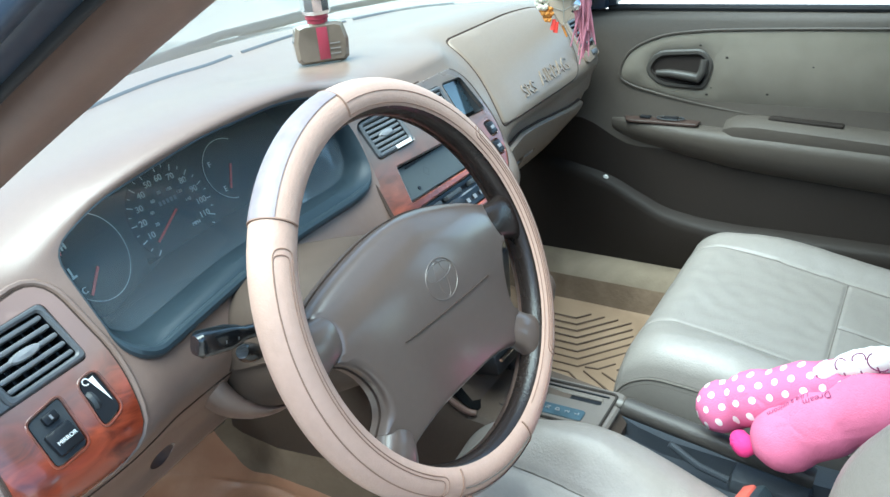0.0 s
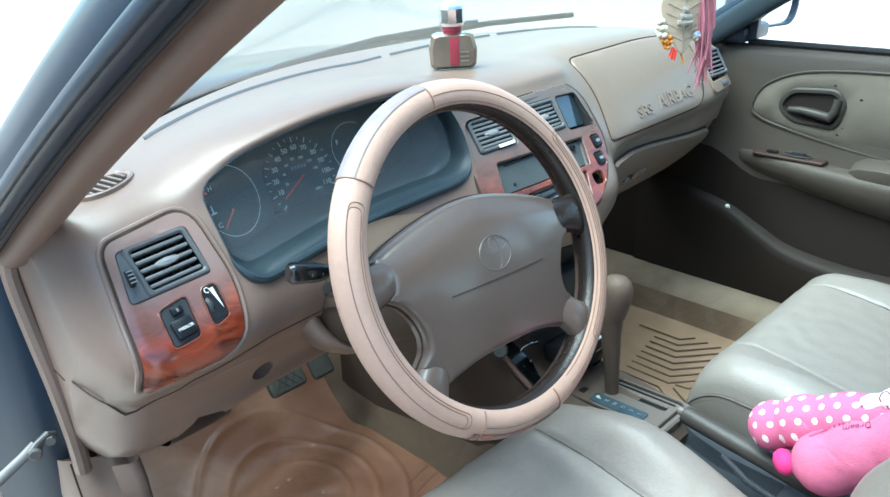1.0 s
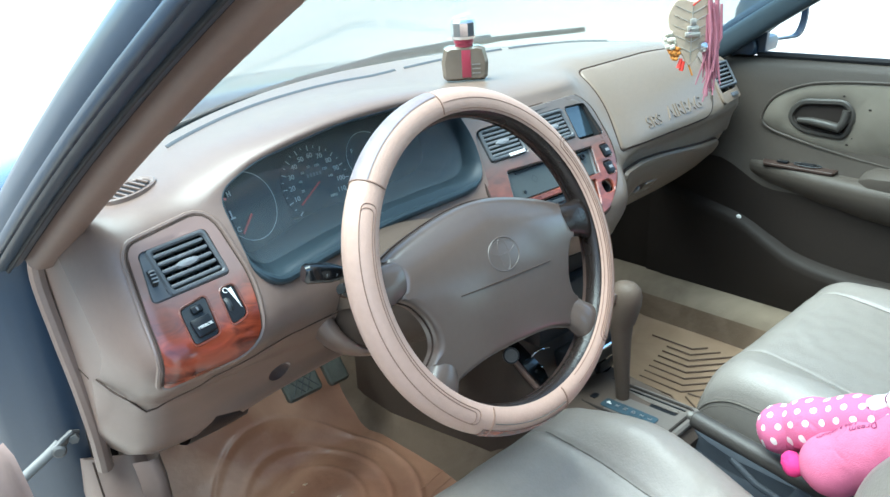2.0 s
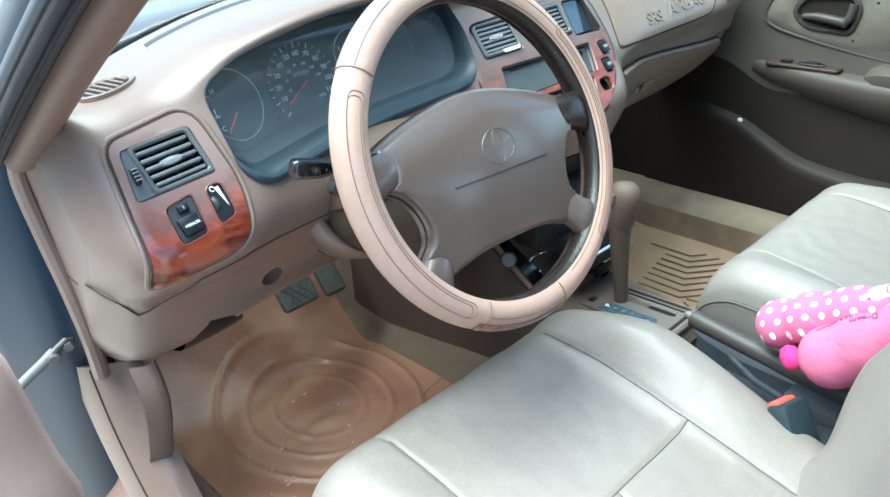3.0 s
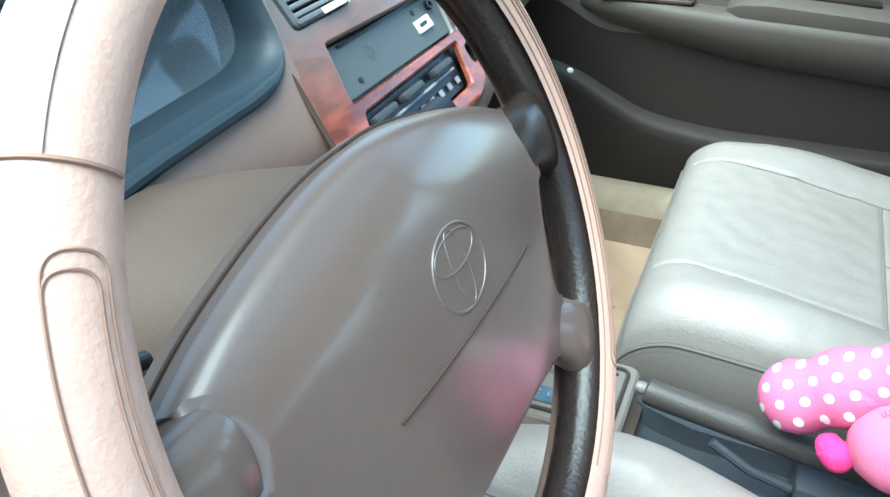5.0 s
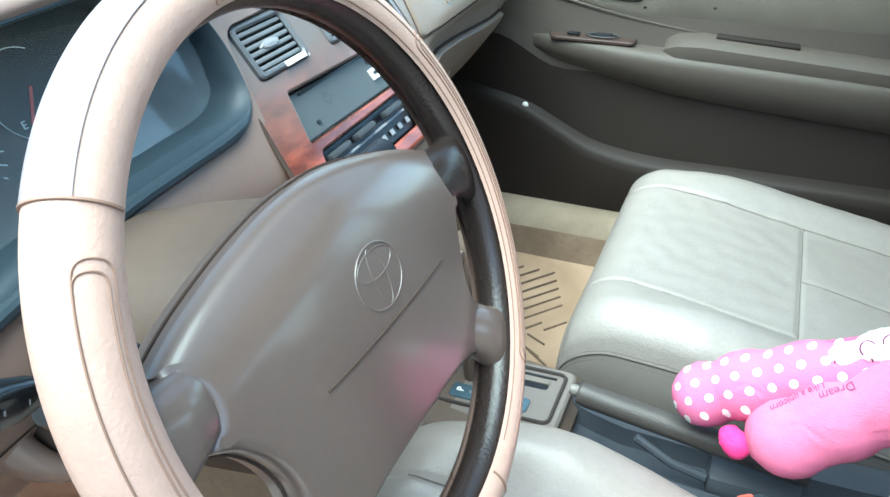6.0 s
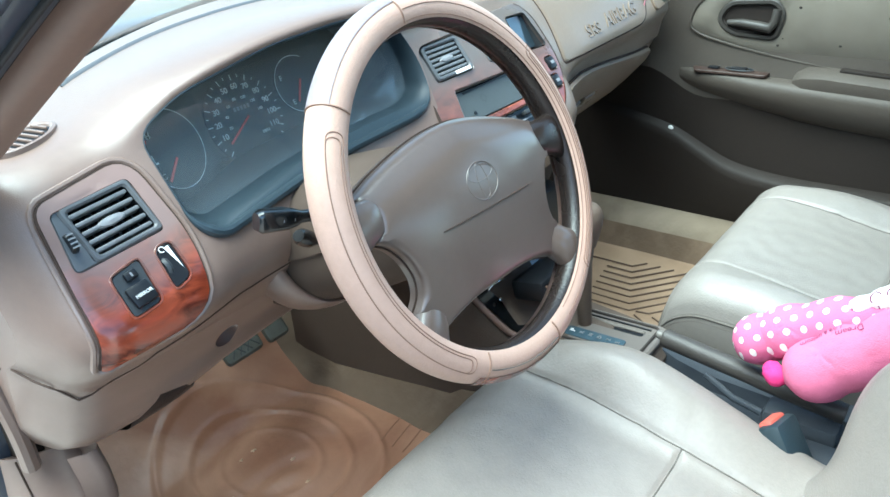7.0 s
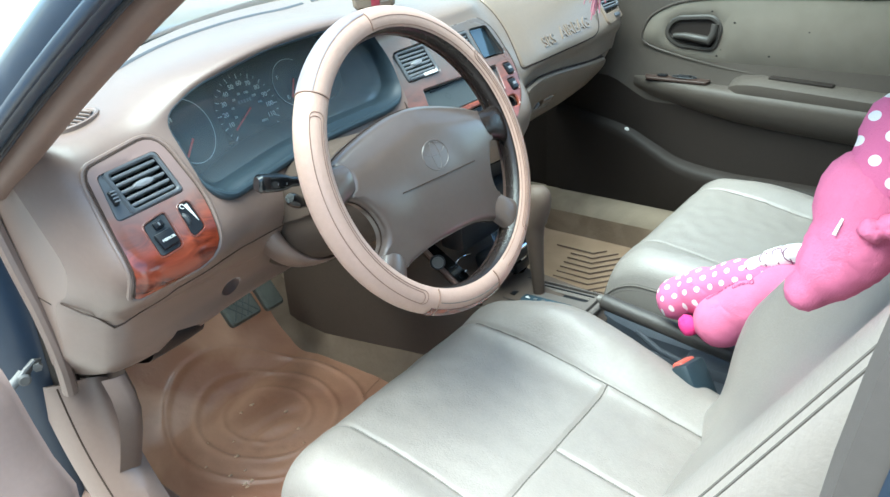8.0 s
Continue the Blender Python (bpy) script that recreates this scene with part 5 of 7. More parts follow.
part("sheet", mat_sheet(-0.635, -0.125, 0.06, 0.76, swirl, 190), MATD, mat_d, "brown ridged vinyl")
for k in range(8):
    y = 0.17 + k * 0.024
    part("groove", tube([(x, y + 0.16 * (x + 0.225), footwell(y) + swirl(x, y) + 0.0003) for x in np.linspace(-0.225, -0.160, 10)], 0.0013, 6), GROOVEB, mat_d)

random.seed(21)
for k in range(16):
    x, y = random.gauss(-0.44, 0.07), random.gauss(0.40, 0.08)
    rr = random.uniform(0.0015, 0.006)
    z = footwell(y) + swirl(x, y)
    lp_ = [(x + rr * (0.6 + 0.6 * random.random()) * math.cos(q), y + rr * (0.3 + 0.4 * random.random()) * math.sin(q)) for q in np.linspace(0, 2 * math.pi, 11)[:-1]]
    part("dried_mud", loft([[(px, py, z - 0.003) for px, py in lp_], [(px, py, z + 0.0012) for px, py in lp_], [(lerp(x, px, 0.5), lerp(y, py, 0.5), z + 0.002) for px, py in lp_]]), MUD, mat_d)

mat_p = thing("floor_mat", (0.38, 0.24, 0.256), "tan vinyl mat with dark chevron grooves by the passenger seat", "floor mat")
part("sheet", mat_sheet(0.145, 0.625, -0.02, 0.62, lambda x, y: 0.003 * noise.noise(Vector((x * 7, y * 7, 5))) + 0.005 * math.exp(-((math.hypot((x - 0.38) / 0.21, (y - 0.46) / 0.10) - 1) / 0.07) ** 2), 100), MAT, mat_p, "tan moulded vinyl")


def mat_groove(pts):
    part("groove", tube([(x, y, 0.2662) for x, y in pts], 0.0017, 6), GROOVE, mat_p)


for k in range(8):
    yb, y1 = 0.165 + 0.0105 * k, 0.264 + 0.004 * k + (0.05 if k == 7 else 0)
    reach = min(0.100, 0.545 - (0.346 + 0.0245 * k))
    mat_groove([(0.346 + 0.0245 * k, y1), (0.346 + 0.0245 * k, yb), (0.346 + 0.0245 * k + reach, yb - 0.85 * reach)])
    if k < 6:
        x = 0.321 - 0.0245 * k
        mat_groove([(x, y1), (x, yb + 0.008), (x - 0.040, yb - 0.045)] if k < 5 else [(x, y1), (x, yb + 0.008)])
for pts in ([(0.336, 0.148), (0.293, 0.079)], [(0.350, 0.151), (0.354, 0.125), (0.384, 0.100)], [(0.345, 0.113), (0.327, 0.078)], [(0.365, 0.090), (0.400, 0.060)], [(0.310, 0.105), (0.275, 0.060)]):
    mat_groove(pts)

# sill trims and kick panels
def sill(x, s):
    """Inner sill ledge: from the carpet up to the door seal."""
    prof = [(x - s * 0.075, 0.25), (x - s * 0.06, 0.32), (x - s * 0.045, 0.345), (x, 0.355), (x + s * 0.03, 0.35), (x + s * 0.06, 0.30), (x + s * 0.065, 0.12)]
    return [[(a, y, z) for a, z in prof] for y in (-1.5, -0.6, 0.0, 0.3, 0.45, 0.56)]


# Lower sill takes the darker carpet colour in place of its soft shading.
tagged(link_mesh("trim", loft([lp_[:2] for lp_ in sill(0.665, 1)], (False, False), wrap=False), CARPET, sharp=60), "lower passenger door sill, carpet coloured darker for its shading", "sill", kind="structure")
tagged(link_mesh("trim", loft([lp_[1:] for lp_ in sill(0.665, 1)], (False, False), wrap=False), SILLC, sharp=60), "beige carpeted passenger door sill", "sill", kind="structure")
tagged(link_mesh("trim", loft(sill(-0.675, -1), (False, False), wrap=False), TAN_LOW, sharp=60), "taupe driver door sill trim", "sill", kind="structure")
kick = thing("kick_panel", (-0.68, 0.40, 0.36), "taupe kick panel beside the footwell", "trim panel")
loops = []
for z, y0 in ((0.262, 0.40), (0.353, 0.379), (0.395, 0.355), (0.447, 0.327), (0.506, 0.299), (0.545, 0.286), (0.575, 0.288), (0.60, 0.30)):
    loops.append([(-0.690, y0 + 0.012, z), (-0.674, y0 + 0.002, z), (-0.664, y0, z), (-0.658, y0 + 0.008, z), (-0.655, y0 + 0.05, z), (-0.648, 0.46, z), (-0.63, 0.64, z)])
part("inner_face", loft(loops, (False, False), wrap=False), KICK, kick, sharp=70)
loops = []
for t in np.linspace(0, 1, 16):
    y, z = lerp(0.425, 0.30, t) + 0.03 * math.sin(t * 3.1), lerp(0.562, 0.32, t ** 1.0)
    loops.append([(-0.652, y - 0.047, z - 0.004), (-0.664, y - 0.045, z + 0.004), (-0.676, y - 0.042, z + 0.008), (-0.704, y - 0.02, z + 0.004), (-0.716, y + 0.0, z), (-0.722, y + 0.03, z - 0.006), (-0.70, y + 0.05, z - 0.02), (-0.67, y + 0.02, z - 0.02)])
part("sill_cover", loft(loops), TAN, kick, "pale taupe moulded scuff cover")
part("cover_groove", tube([(-0.709, lerp(0.425, 0.30, t) + 0.03 * math.sin(t * 3.1) - 0.012, lerp(0.562, 0.32, t) + 0.003) for t in np.linspace(0.02, 1, 14)], 0.0014, 6), SEAM, kick)

# A-pillar on the driver's side: trim, seal strip and painted body
pil_a, pil_b = Vector((-0.708, 0.380, 0.869)), Vector((-0.645, -0.225, 1.220))


def pillar(name, off, wid, material, parent, label="", a=pil_a, b_=pil_b, n=14, bow=0.012):
    d = (b_ - a).normalized()
    side = Vector((1, 0, 0)) - d * d.x
    side.normalize()
    up = d.cross(side).normalized()
    loops = []
    for i in range(n + 1):
        t = i / n
        c = lerp(a, b_, t) + up * bow * math.sin(math.pi * t) + side * off[0] + up * off[1]
        loops.append([c + side * wid[0] * math.copysign(abs(math.cos(q)) ** 0.7, math.cos(q)) + up * wid[1] * math.copysign(abs(math.sin(q)) ** 0.7, math.sin(q)) for q in [2 * math.pi * k / 20 for k in range(20)]])
    return part(name, loft(loops), material, parent, label)


body = thing("car_body", (0, 0.2, 0.1), "dark navy car body around the open driver's door", "car body", kind="structure")
pillar("pillar_trim", (-0.002, 0.0), (0.020, 0.022), TAN_LOW, body, "taupe pillar trim")
pillar("pillar", (-0.042, 0.012), (0.022, 0.024), PAINT, body, "navy painted pillar")
pillar("door_seal", (-0.0225, 0.004), (0.0025, 0.010), RUBBER, body)
pillar("door_seal", (-0.042, -0.0125), (0.0020, 0.003), RUBBER, body)
pillar("gutter", (-0.060, -0.004), (0.004, 0.006), PAINT, body)
# seal strip down the dashboard's end, from the pillar to the sill
strip = spline([(-0.702, 0.418, 0.866), (-0.712, 0.415, 0.83), (-0.711, 0.398, 0.76), (-0.708, 0.380, 0.69), (-0.705, 0.375, 0.62), (-0.702, 0.388, 0.562)], 24)
part("seal_strip", tube(strip, 0.0105, 10), TAN, body, "taupe seal strip beside the dashboard")
part("pillar_joint", tube([(-0.712, 0.43, 0.864), (-0.700, 0.398, 0.868), (-0.682, 0.372, 0.872)], 0.0022, 6), LEATHER, body)
# painted jamb ahead of the strip
jam = []
for z, dy in ((0.10, 0.05), (0.30, 0.05), (0.45, 0.03), (0.56, 0.015), (0.70, 0.0), (0.80, 0.008), (0.87, 0.0), (0.93, -0.04)):
    jam.append([(-0.700, 0.415 + dy, z), (-0.716, 0.418 + dy, z), (-0.742, 0.440 + dy, z), (-0.752, 0.470 + dy, z), (-0.775, 0.50 + dy, z), (-0.790, 0.56 + dy, z), (-0.795, 0.75 + dy, z)])
part("door_jamb", loft(jam, (False, False), wrap=False), PAINT, body, "navy painted door jamb")
# passenger pillar and body
pp_a, pp_b = Vector((0.690, 0.380, 0.869)), Vector((0.637, -0.225, 1.220))
pillar("pillar_trim", (-0.004, 0.0), (0.016, 0.024), CLBEZ, body, "dark trim of the far pillar", pp_a, pp_b)
pillar("pillar", (0.036, 0.014), (0.022, 0.030), PAINT, body, "", pp_a, pp_b)
# roof and header rails
loops = []
for y, z in ((-0.26, 1.225), (-0.30, 1.255), (-0.6, 1.285), (-1.1, 1.28), (-1.45, 1.22)):
    loops.append([(x, y, z - 0.06 * (abs(x) / 0.62) ** 2.5) for x in np.linspace(-0.62, 0.62, 19)])
bm = loft(loops, (False, False), wrap=False)
geo = bmesh.ops.extrude_face_region(bm, geom=list(bm.faces))
for v in geo["geom"]:
    if isinstance(v, bmesh.types.BMVert):
        v.co.z += 0.03
tagged(link_mesh("ceiling", bm, ROOFCLOTH), "pale cloth roof lining", "ceiling", kind="structure")
loops = []
for y, z in ((-0.24, 1.250), (-0.30, 1.292), (-0.6, 1.322), (-1.1, 1.316), (-1.47, 1.255)):
    loops.append([(x, y, z - 0.06 * (abs(x) / 0.64) ** 2.5) for x in np.linspace(-0.64, 0.64, 19)])
part("roof_skin", loft(loops, (False, False), wrap=False), PAINT, body, "navy painted roof", sharp=60)
for s in (-1, 1):
    part("roof_rail", tube([(s * 0.60, -0.30, 1.222), (s * 0.615, -0.6, 1.232), (s * 0.615, -1.1, 1.225), (s * 0.60, -1.45, 1.18)], 0.026, 10), PAINT, body)

# B-pillar and rear door beside the driver's seat
bp = [Vector((-0.690, -0.534, 0.34)), Vector((-0.702, -0.550, 0.60)), Vector((-0.702, -0.564, 0.86)), Vector((-0.680, -0.592, 1.05)), Vector((-0.625, -0.635, 1.22))]
loops = []
for c in spline(bp, 16):
    loops.append([c + Vector(q) for q in ((0.03, 0.022, 0), (0.0, 0.038, 0), (-0.012, 0.032, 0), (-0.016, -0.02, 0), (-0.016, -0.06, 0), (0.03, -0.06, 0))])
part("centre_pillar_trim", loft(loops), PILLARTRIM, body, "grey-taupe centre pillar trim")
loops = []
for c in spline(bp, 16):
    loops.append([c + Vector(q) for q in ((-0.017, 0.014, 0), (-0.036, 0.004, 0), (-0.050, -0.03, 0), (-0.050, -0.12, 0), (-0.017, -0.12, 0))])
part("centre_pillar", loft(loops), PAINT, body, "navy painted centre pillar")
rd = part("rear_door", box((-0.745, -1.10, 0.60), (0.10, 0.95, 0.62), 0.02), PAINT, body, "closed navy rear door")
part("window", box((-0.705, -1.10, 1.06), (0.006, 0.85, 0.30), 0.001, pose(0, 0, 0)), GLASS, rd).visible_shadow = False
part("rear_door", box((0.745, -1.10, 0.60), (0.10, 0.95, 0.62), 0.02), PAINT, body)
part("centre_pillar", box((0.665, -0.62, 0.75), (0.07, 0.10, 0.92), 0.02), PAINT, body)

# windscreen, cowl, bonnet, wiper
ws = bmesh.new()
rows = []
for j in range(9):
    t = j / 8
    row = []
    for i in range(25):
        x = lerp(-0.715, 0.715, i / 24)
        y0, z0 = 0.690 - 0.55 * x * x, 0.940 - 0.04 * (x / 0.7) ** 2
        y1, z1 = -0.225 - 0.015 * (x / 0.62) ** 2, 1.262 - 0.03 * (x / 0.62) ** 2
        row.append(ws.verts.new((lerp(x, x * 0.91, t), lerp(y0, y1, t), lerp(z0, z1, t) + 0.012 * math.sin(math.pi * t))))
    rows.append(row)
for a, b_ in zip(rows, rows[1:]):
    for i in range(24):
        ws.faces.new((a[i], a[i + 1], b_[i + 1], b_[i]))
wscr = tagged(link_mesh("windscreen", ws, SCREEN), "clear curved windscreen", "window", kind="structure")
wscr.visible_shadow = False
part("windscreen_seal", tube([(x, base_y(x) + 0.012, 0.945 - 0.045 * (x / 0.7) ** 2) for x in np.linspace(-0.69, 0.69, 40)], 0.008, 8), RUBBER, wscr, "black windscreen seal")
loops = []
for y, z, c in ((0.03, 0.895, 0.5), (0.10, 0.885, 0.5), (0.13, 0.865, 0.45), (0.16, 0.885, 0.42), (0.30, 0.88, 0.36), (0.7, 0.84, 0.25), (1.05, 0.77, 0.2), (1.15, 0.70, 0.2)):
    loops.append([(x, 0.70 + y - c * x * x, z + 0.012 - 0.05 * (x / 0.75) ** 4) for x in np.linspace(-0.76, 0.76, 31)])
solo("bonnet", loft(loops, (False, False), wrap=False), BONNET, "glossy navy bonnet beyond the windscreen", "bonnet", sharp=60)
wip = thing("wiper", (0.1, 0.72, 0.90), "black windscreen wiper lying on the cowl", "wiper")
part("blade", tube([(0.18, 0.755, 0.938), (0.42, 0.715, 0.945), (0.62, 0.63, 0.945)], 0.006, 8), RUBBER, wip)
part("arm", tube([(-0.08, 0.81, 0.915), (0.15, 0.785, 0.940), (0.40, 0.73, 0.950)], [0.011, 0.008, 0.006], 8), GREYB, wip)

# ---------------------------------------------------------------- passenger door
pdoor = thing("passenger_door", (0.70, -0.1, 0.3), "closed passenger door with dark lower panel and fabric insert", "car door")
PD = 0.69
loops = []
for z, x in ((0.335, 0.672), (0.36, 0.664), (0.45, 0.668), (0.622, 0.672), (0.66, 0.676), (0.70, 0.684), (0.75, 0.688), (0.845, 0.690), (0.879, 0.694), (0.892, 0.702), (0.896, 0.72)):
    loops.append([(x, y, z + (0.055 * smooth((y - 0.16) / 0.14) if 0.6 < z < 0.69 else 0.0) * (1 if z < 0.65 else 0.5)) for y in np.linspace(-0.62, 0.46, 44)])
part("inner_panel", loft(loops[:4], (False, False), wrap=False), DARKDOOR, pdoor, "dark lower door panel", sharp=60)
part("upper_panel", loft(loops[3:], (False, False), wrap=False), DOORTOP, pdoor, "grey-taupe upper door panel", sharp=60)
part("outer_skin", box((0.775, -0.08, 0.585), (0.03, 1.08, 0.57), 0.01), PAINT, pdoor)
# frames of the panel: local x runs to the rear of the car (as seen from inside), y up
MD = Matrix(((0, 0, -1, PD), (-1, 0, 0, 0.0), (0, 1, 0, 0.0), (0, 0, 0, 1)))


def dl(pts):
    return [(-y, z) for y, z in pts]


fab = [q.to_tuple() for q in spline(dl([(0.205, 0.772), (0.185, 0.815), (0.13, 0.845), (0.06, 0.858), (-0.05, 0.864), (-0.25, 0.868), (-0.45, 0.866), (-0.47, 0.77), (-0.45, 0.682), (-0.25, 0.690), (-0.06, 0.706), (0.05, 0.721), (0.13, 0.737), (0.185, 0.752)]), 70, True)]
cup = rpoly(dl([(0.150, 0.782), (0.128, 0.816), (0.040, 0.822), (0.022, 0.800), (0.034, 0.752), (0.120, 0.757)]), [0.02, 0.02, 0.016, 0.016, 0.016, 0.02], 5)
part("fabric_insert", plate(fab, [cup], 0.006, 0.002, MD @ pose(0, 0, 0.004)), FABRIC, pdoor, "pale woven fabric insert, lightly spotted", sharp=60)
part("insert_edge", tube([MD @ Vector((x, y, 0.0035)) for x, y in shrink(fab, -0.002)], 0.003, 6, closed=True), DOORTOP, pdoor)
hb = part("handle_bezel", plate(shrink(cup, -0.006), [shrink(cup, 0.006)], 0.008, 0.003, MD @ pose(0, 0, 0.009)), HANDLE, pdoor, "dark grey recessed handle bezel")
bm = loft([[(x, y, 0.0095) for x, y in shrink(cup, 0.004)], [(x, y, 0.0042) for x, y in shrink(cup, 0.0065)]], (False, True))
bmesh.ops.transform(bm, matrix=MD, verts=bm.verts)
part("handle_cup", bm, DARKDOOR, hb)
part("door_handle", tube([MD @ Vector(p) for p in ((-0.128, 0.777, 0.006), (-0.10, 0.779, 0.011), (-0.07, 0.776, 0.013), (-0.045, 0.772, 0.013), (-0.036, 0.785, 0.012), (-0.034, 0.808, 0.009))], [0.006, 0.008, 0.009, 0.010, 0.009, 0.008], 12), HANDLE, hb, "dark grey pull handle")
random.seed(4)
for y, z, r in ((0.045, 0.834, 0.0028), (-0.006, 0.812, 0.0032), (0.028, 0.738, 0.003), (-0.085, 0.745, 0.003), (0.02, 0.752, 0.0018), (-0.16, 0.80, 0.0022)):
    bm = lathe([(r, 0.0), (r * 0.8, 0.0006), (0, 0.0007)], 9, MD @ pose(-y, z, 0.0042) @ Matrix.Diagonal((1, 0.7, 1, 1)))
    part("stain_spot", bm, DARKDOOR, pdoor)
# armrest
loops = []
for y, w, zt, zb in ((0.235, 0.004, 0.674, 0.652), (0.218, 0.018, 0.680, 0.642), (0.17, 0.034, 0.682, 0.632), (0.05, 0.050, 0.677, 0.614), (-0.03, 0.058, 0.675, 0.602), (-0.10, 0.060, 0.673, 0.595), (-0.30, 0.062, 0.664, 0.582), (-0.55, 0.060, 0.652, 0.568)):
    x = 0.692
    loops.append([(x, y, zt), (x - w * 0.75, y, zt), (x - w * 0.95, y, zt - 0.006), (x - w, y, zt - 0.018), (x - w * 0.9, y, (zt + zb) / 2 - 0.006), (x - w * 0.55, y, zb + 0.004), (x - 0.012, y, zb - 0.012), (x, y, zb - 0.016)])
arm = part("armrest", loft(loops), DOORTOP, pdoor, "taupe moulded armrest", sharp=60)
part("switch_plate", plate(rpoly(dl([(0.195, 0.0), (0.035, 0.0), (0.035, 0.034), (0.180, 0.034)]), 0.008, 4), (), 0.005, 0.0012, Matrix(((0, -1, 0, 0.688), (-1, 0, 0, 0), (0, 0, 1, 0.6850), (0, 0, 0, 1)))), WOODD, arm, "faded wood-look switch plate")
part("window_switch", box((0.672, 0.093, 0.689), (0.016, 0.030, 0.005), 0.002), BLACK, arm)
part("switch_bezel", tube([(0.672 + 0.012 * math.cos(q), 0.093 + 0.028 * math.sin(q), 0.6885) for q in np.linspace(0, 2 * math.pi, 24)[:-1]], 0.0013, 6, closed=True), GREYB, arm)
part("switch", box((0.672, 0.145, 0.688), (0.012, 0.022, 0.004), 0.001), BLACK, arm)
loops = [[(0.690, y, z + 0.012), (0.690 - 0.036 * k, y, z + 0.010 * k), (0.690 - 0.052 * k, y, z), (0.690 - 0.053 * k, y, z - 0.010), (0.690 - 0.050 * k, y, z - 0.026), (0.690, y, z - 0.026)] for y, z, k in ((-0.015, 0.680, 0.7), (-0.035, 0.690, 0.95), (-0.075, 0.693, 1), (-0.20, 0.686, 1), (-0.50, 0.668, 1))]
part("pull_grip", loft(loops, (True, True)), DOORTOP, arm, "raised door pull")
part("grip_recess", box((0.672, -0.16, 0.701), (0.020, 0.13, 0.006), 0.002, Matrix.Translation((0, -0.16, 0.701)) @ Matrix.Rotation(radians(3), 4, 'X') @ Matrix.Translation((0, 0.16, -0.701))), DARKDOOR, arm)
# raised ridge of the map pocket
rid = spline([(0.664, 0.42, 0.585), (0.663, 0.325, 0.566), (0.660, 0.225, 0.543), (0.656, 0.150, 0.508), (0.652, 0.082, 0.480), (0.650, -0.03, 0.466), (0.650, -0.18, 0.466), (0.652, -0.5, 0.466)], 50)
loops = []
for p in rid:
    loops.append([(0.674, p.y, p.z + 0.012), (p.x - 0.002, p.y, p.z + 0.004), (p.x - 0.010, p.y, p.z - 0.004), (p.x - 0.010, p.y, p.z - 0.02), (p.x - 0.006, p.y, lerp(p.z, 0.36, 0.6)), (0.664, p.y, 0.345)])
part("map_pocket", loft(loops, (True, True)), DARKDOOR, pdoor, "dark moulded map pocket with a raised edge", sharp=60)
bm = bmesh.new()
bmesh.ops.create_uvsphere(bm, u_segments=16, v_segments=10, radius=0.0062)
bmesh.ops.transform(bm, matrix=Matrix.Translation((0.661, 0.226, 0.548)) @ Matrix.Diagonal((0.6, 1, 1, 1)), verts=bm.verts)
part("panel_clip", bm, WHITE, pdoor, "small white round clip")
# window, frame and mirror sail
part("belt_seal", tube([(0.714, y, 0.900) for y in np.linspace(-0.62, 0.24, 12)], 0.007, 8), RUBBER, pdoor)
part("window_frame", tube([(0.716, 0.300, 0.905), (0.706, 0.20, 0.985), (0.665, -0.05, 1.13), (0.625, -0.30, 1.215), (0.62, -0.60, 1.228)], 0.018, 8), PAINT, pdoor)
part("frame_upright", tube([(0.716, -0.60, 0.905), (0.64, -0.62, 1.22)], 0.02, 8), PAINT, pdoor)
bm = bmesh.new()
bm.faces.new([bm.verts.new(p) for p in ((0.718, 0.235, 0.895), (0.718, -0.6, 0.895), (0.64, -0.6, 1.215), (0.64, -0.28, 1.205), (0.688, 0.06, 1.07))])
gp = part("window", bm, GLASS, pdoor, "clear door window")
gp.visible_shadow = False
sail = plate(dl([(0.300, 0.905), (0.222, 0.905), (0.218, 0.985), (0.235, 0.99)]), (), 0.012, 0.002, MD @ pose(0, 0, -0.012))
part("mirror_sail", sail, PAINT, pdoor, "navy triangular mirror base")
mir = thing("door_mirror", (0.80, 0.24, 0.88), "navy door mirror outside the passenger window", "mirror")
MM = pose(0.86, 0.265, 0.955, 0, 0, -14)
mo = rpoly([(-0.085, -0.045), (0.080, -0.048), (0.098, 0.0), (0.085, 0.055), (-0.07, 0.060)], 0.025, 6)
bm = loft([[(x, 0.0, y) for x, y in mo], [(x * 1.02, 0.02, y * 1.02) for x, y in mo], [(x * 0.95, 0.06, y * 0.92) for x, y in mo], [(x * 0.6, 0.09, y * 0.55) for x, y in mo]], (False, True))
bmesh.ops.transform(bm, matrix=MM, verts=bm.verts)
part("housing", bm, PAINT, mir, "navy housing")
bm = loft([[(x, 0.0, y) for x, y in mo], [(x * 0.93, -0.001, y * 0.9) for x, y in mo], [(x * 0.92, 0.008, y * 0.89) for x, y in mo]], (False, False))
bmesh.ops.transform(bm, matrix=MM, verts=bm.verts)
part("mirror_rim", bm, PAINT, mir)
bm = bmesh.new()
bm.faces.new([bm.verts.new(MM @ Vector((x * 0.92, 0.007, y * 0.89))) for x, y in mo])
part("mirror_glass", bm, MIRRORG, mir)
part("stem", box((0.745, 0.262, 0.915), (0.12, 0.05, 0.035), 0.012), PAINT, mir)

# ---------------------------------------------------------------- open driver's door
ddoor = thing("driver_door", (-0.80, 0.46, 0.3), "open driver's door with taupe inner panel", "car door")
MDD = Matrix.Translation((-0.813, 0.205, 0)) @ Matrix.Rotation(radians(20), 4, 'Z')
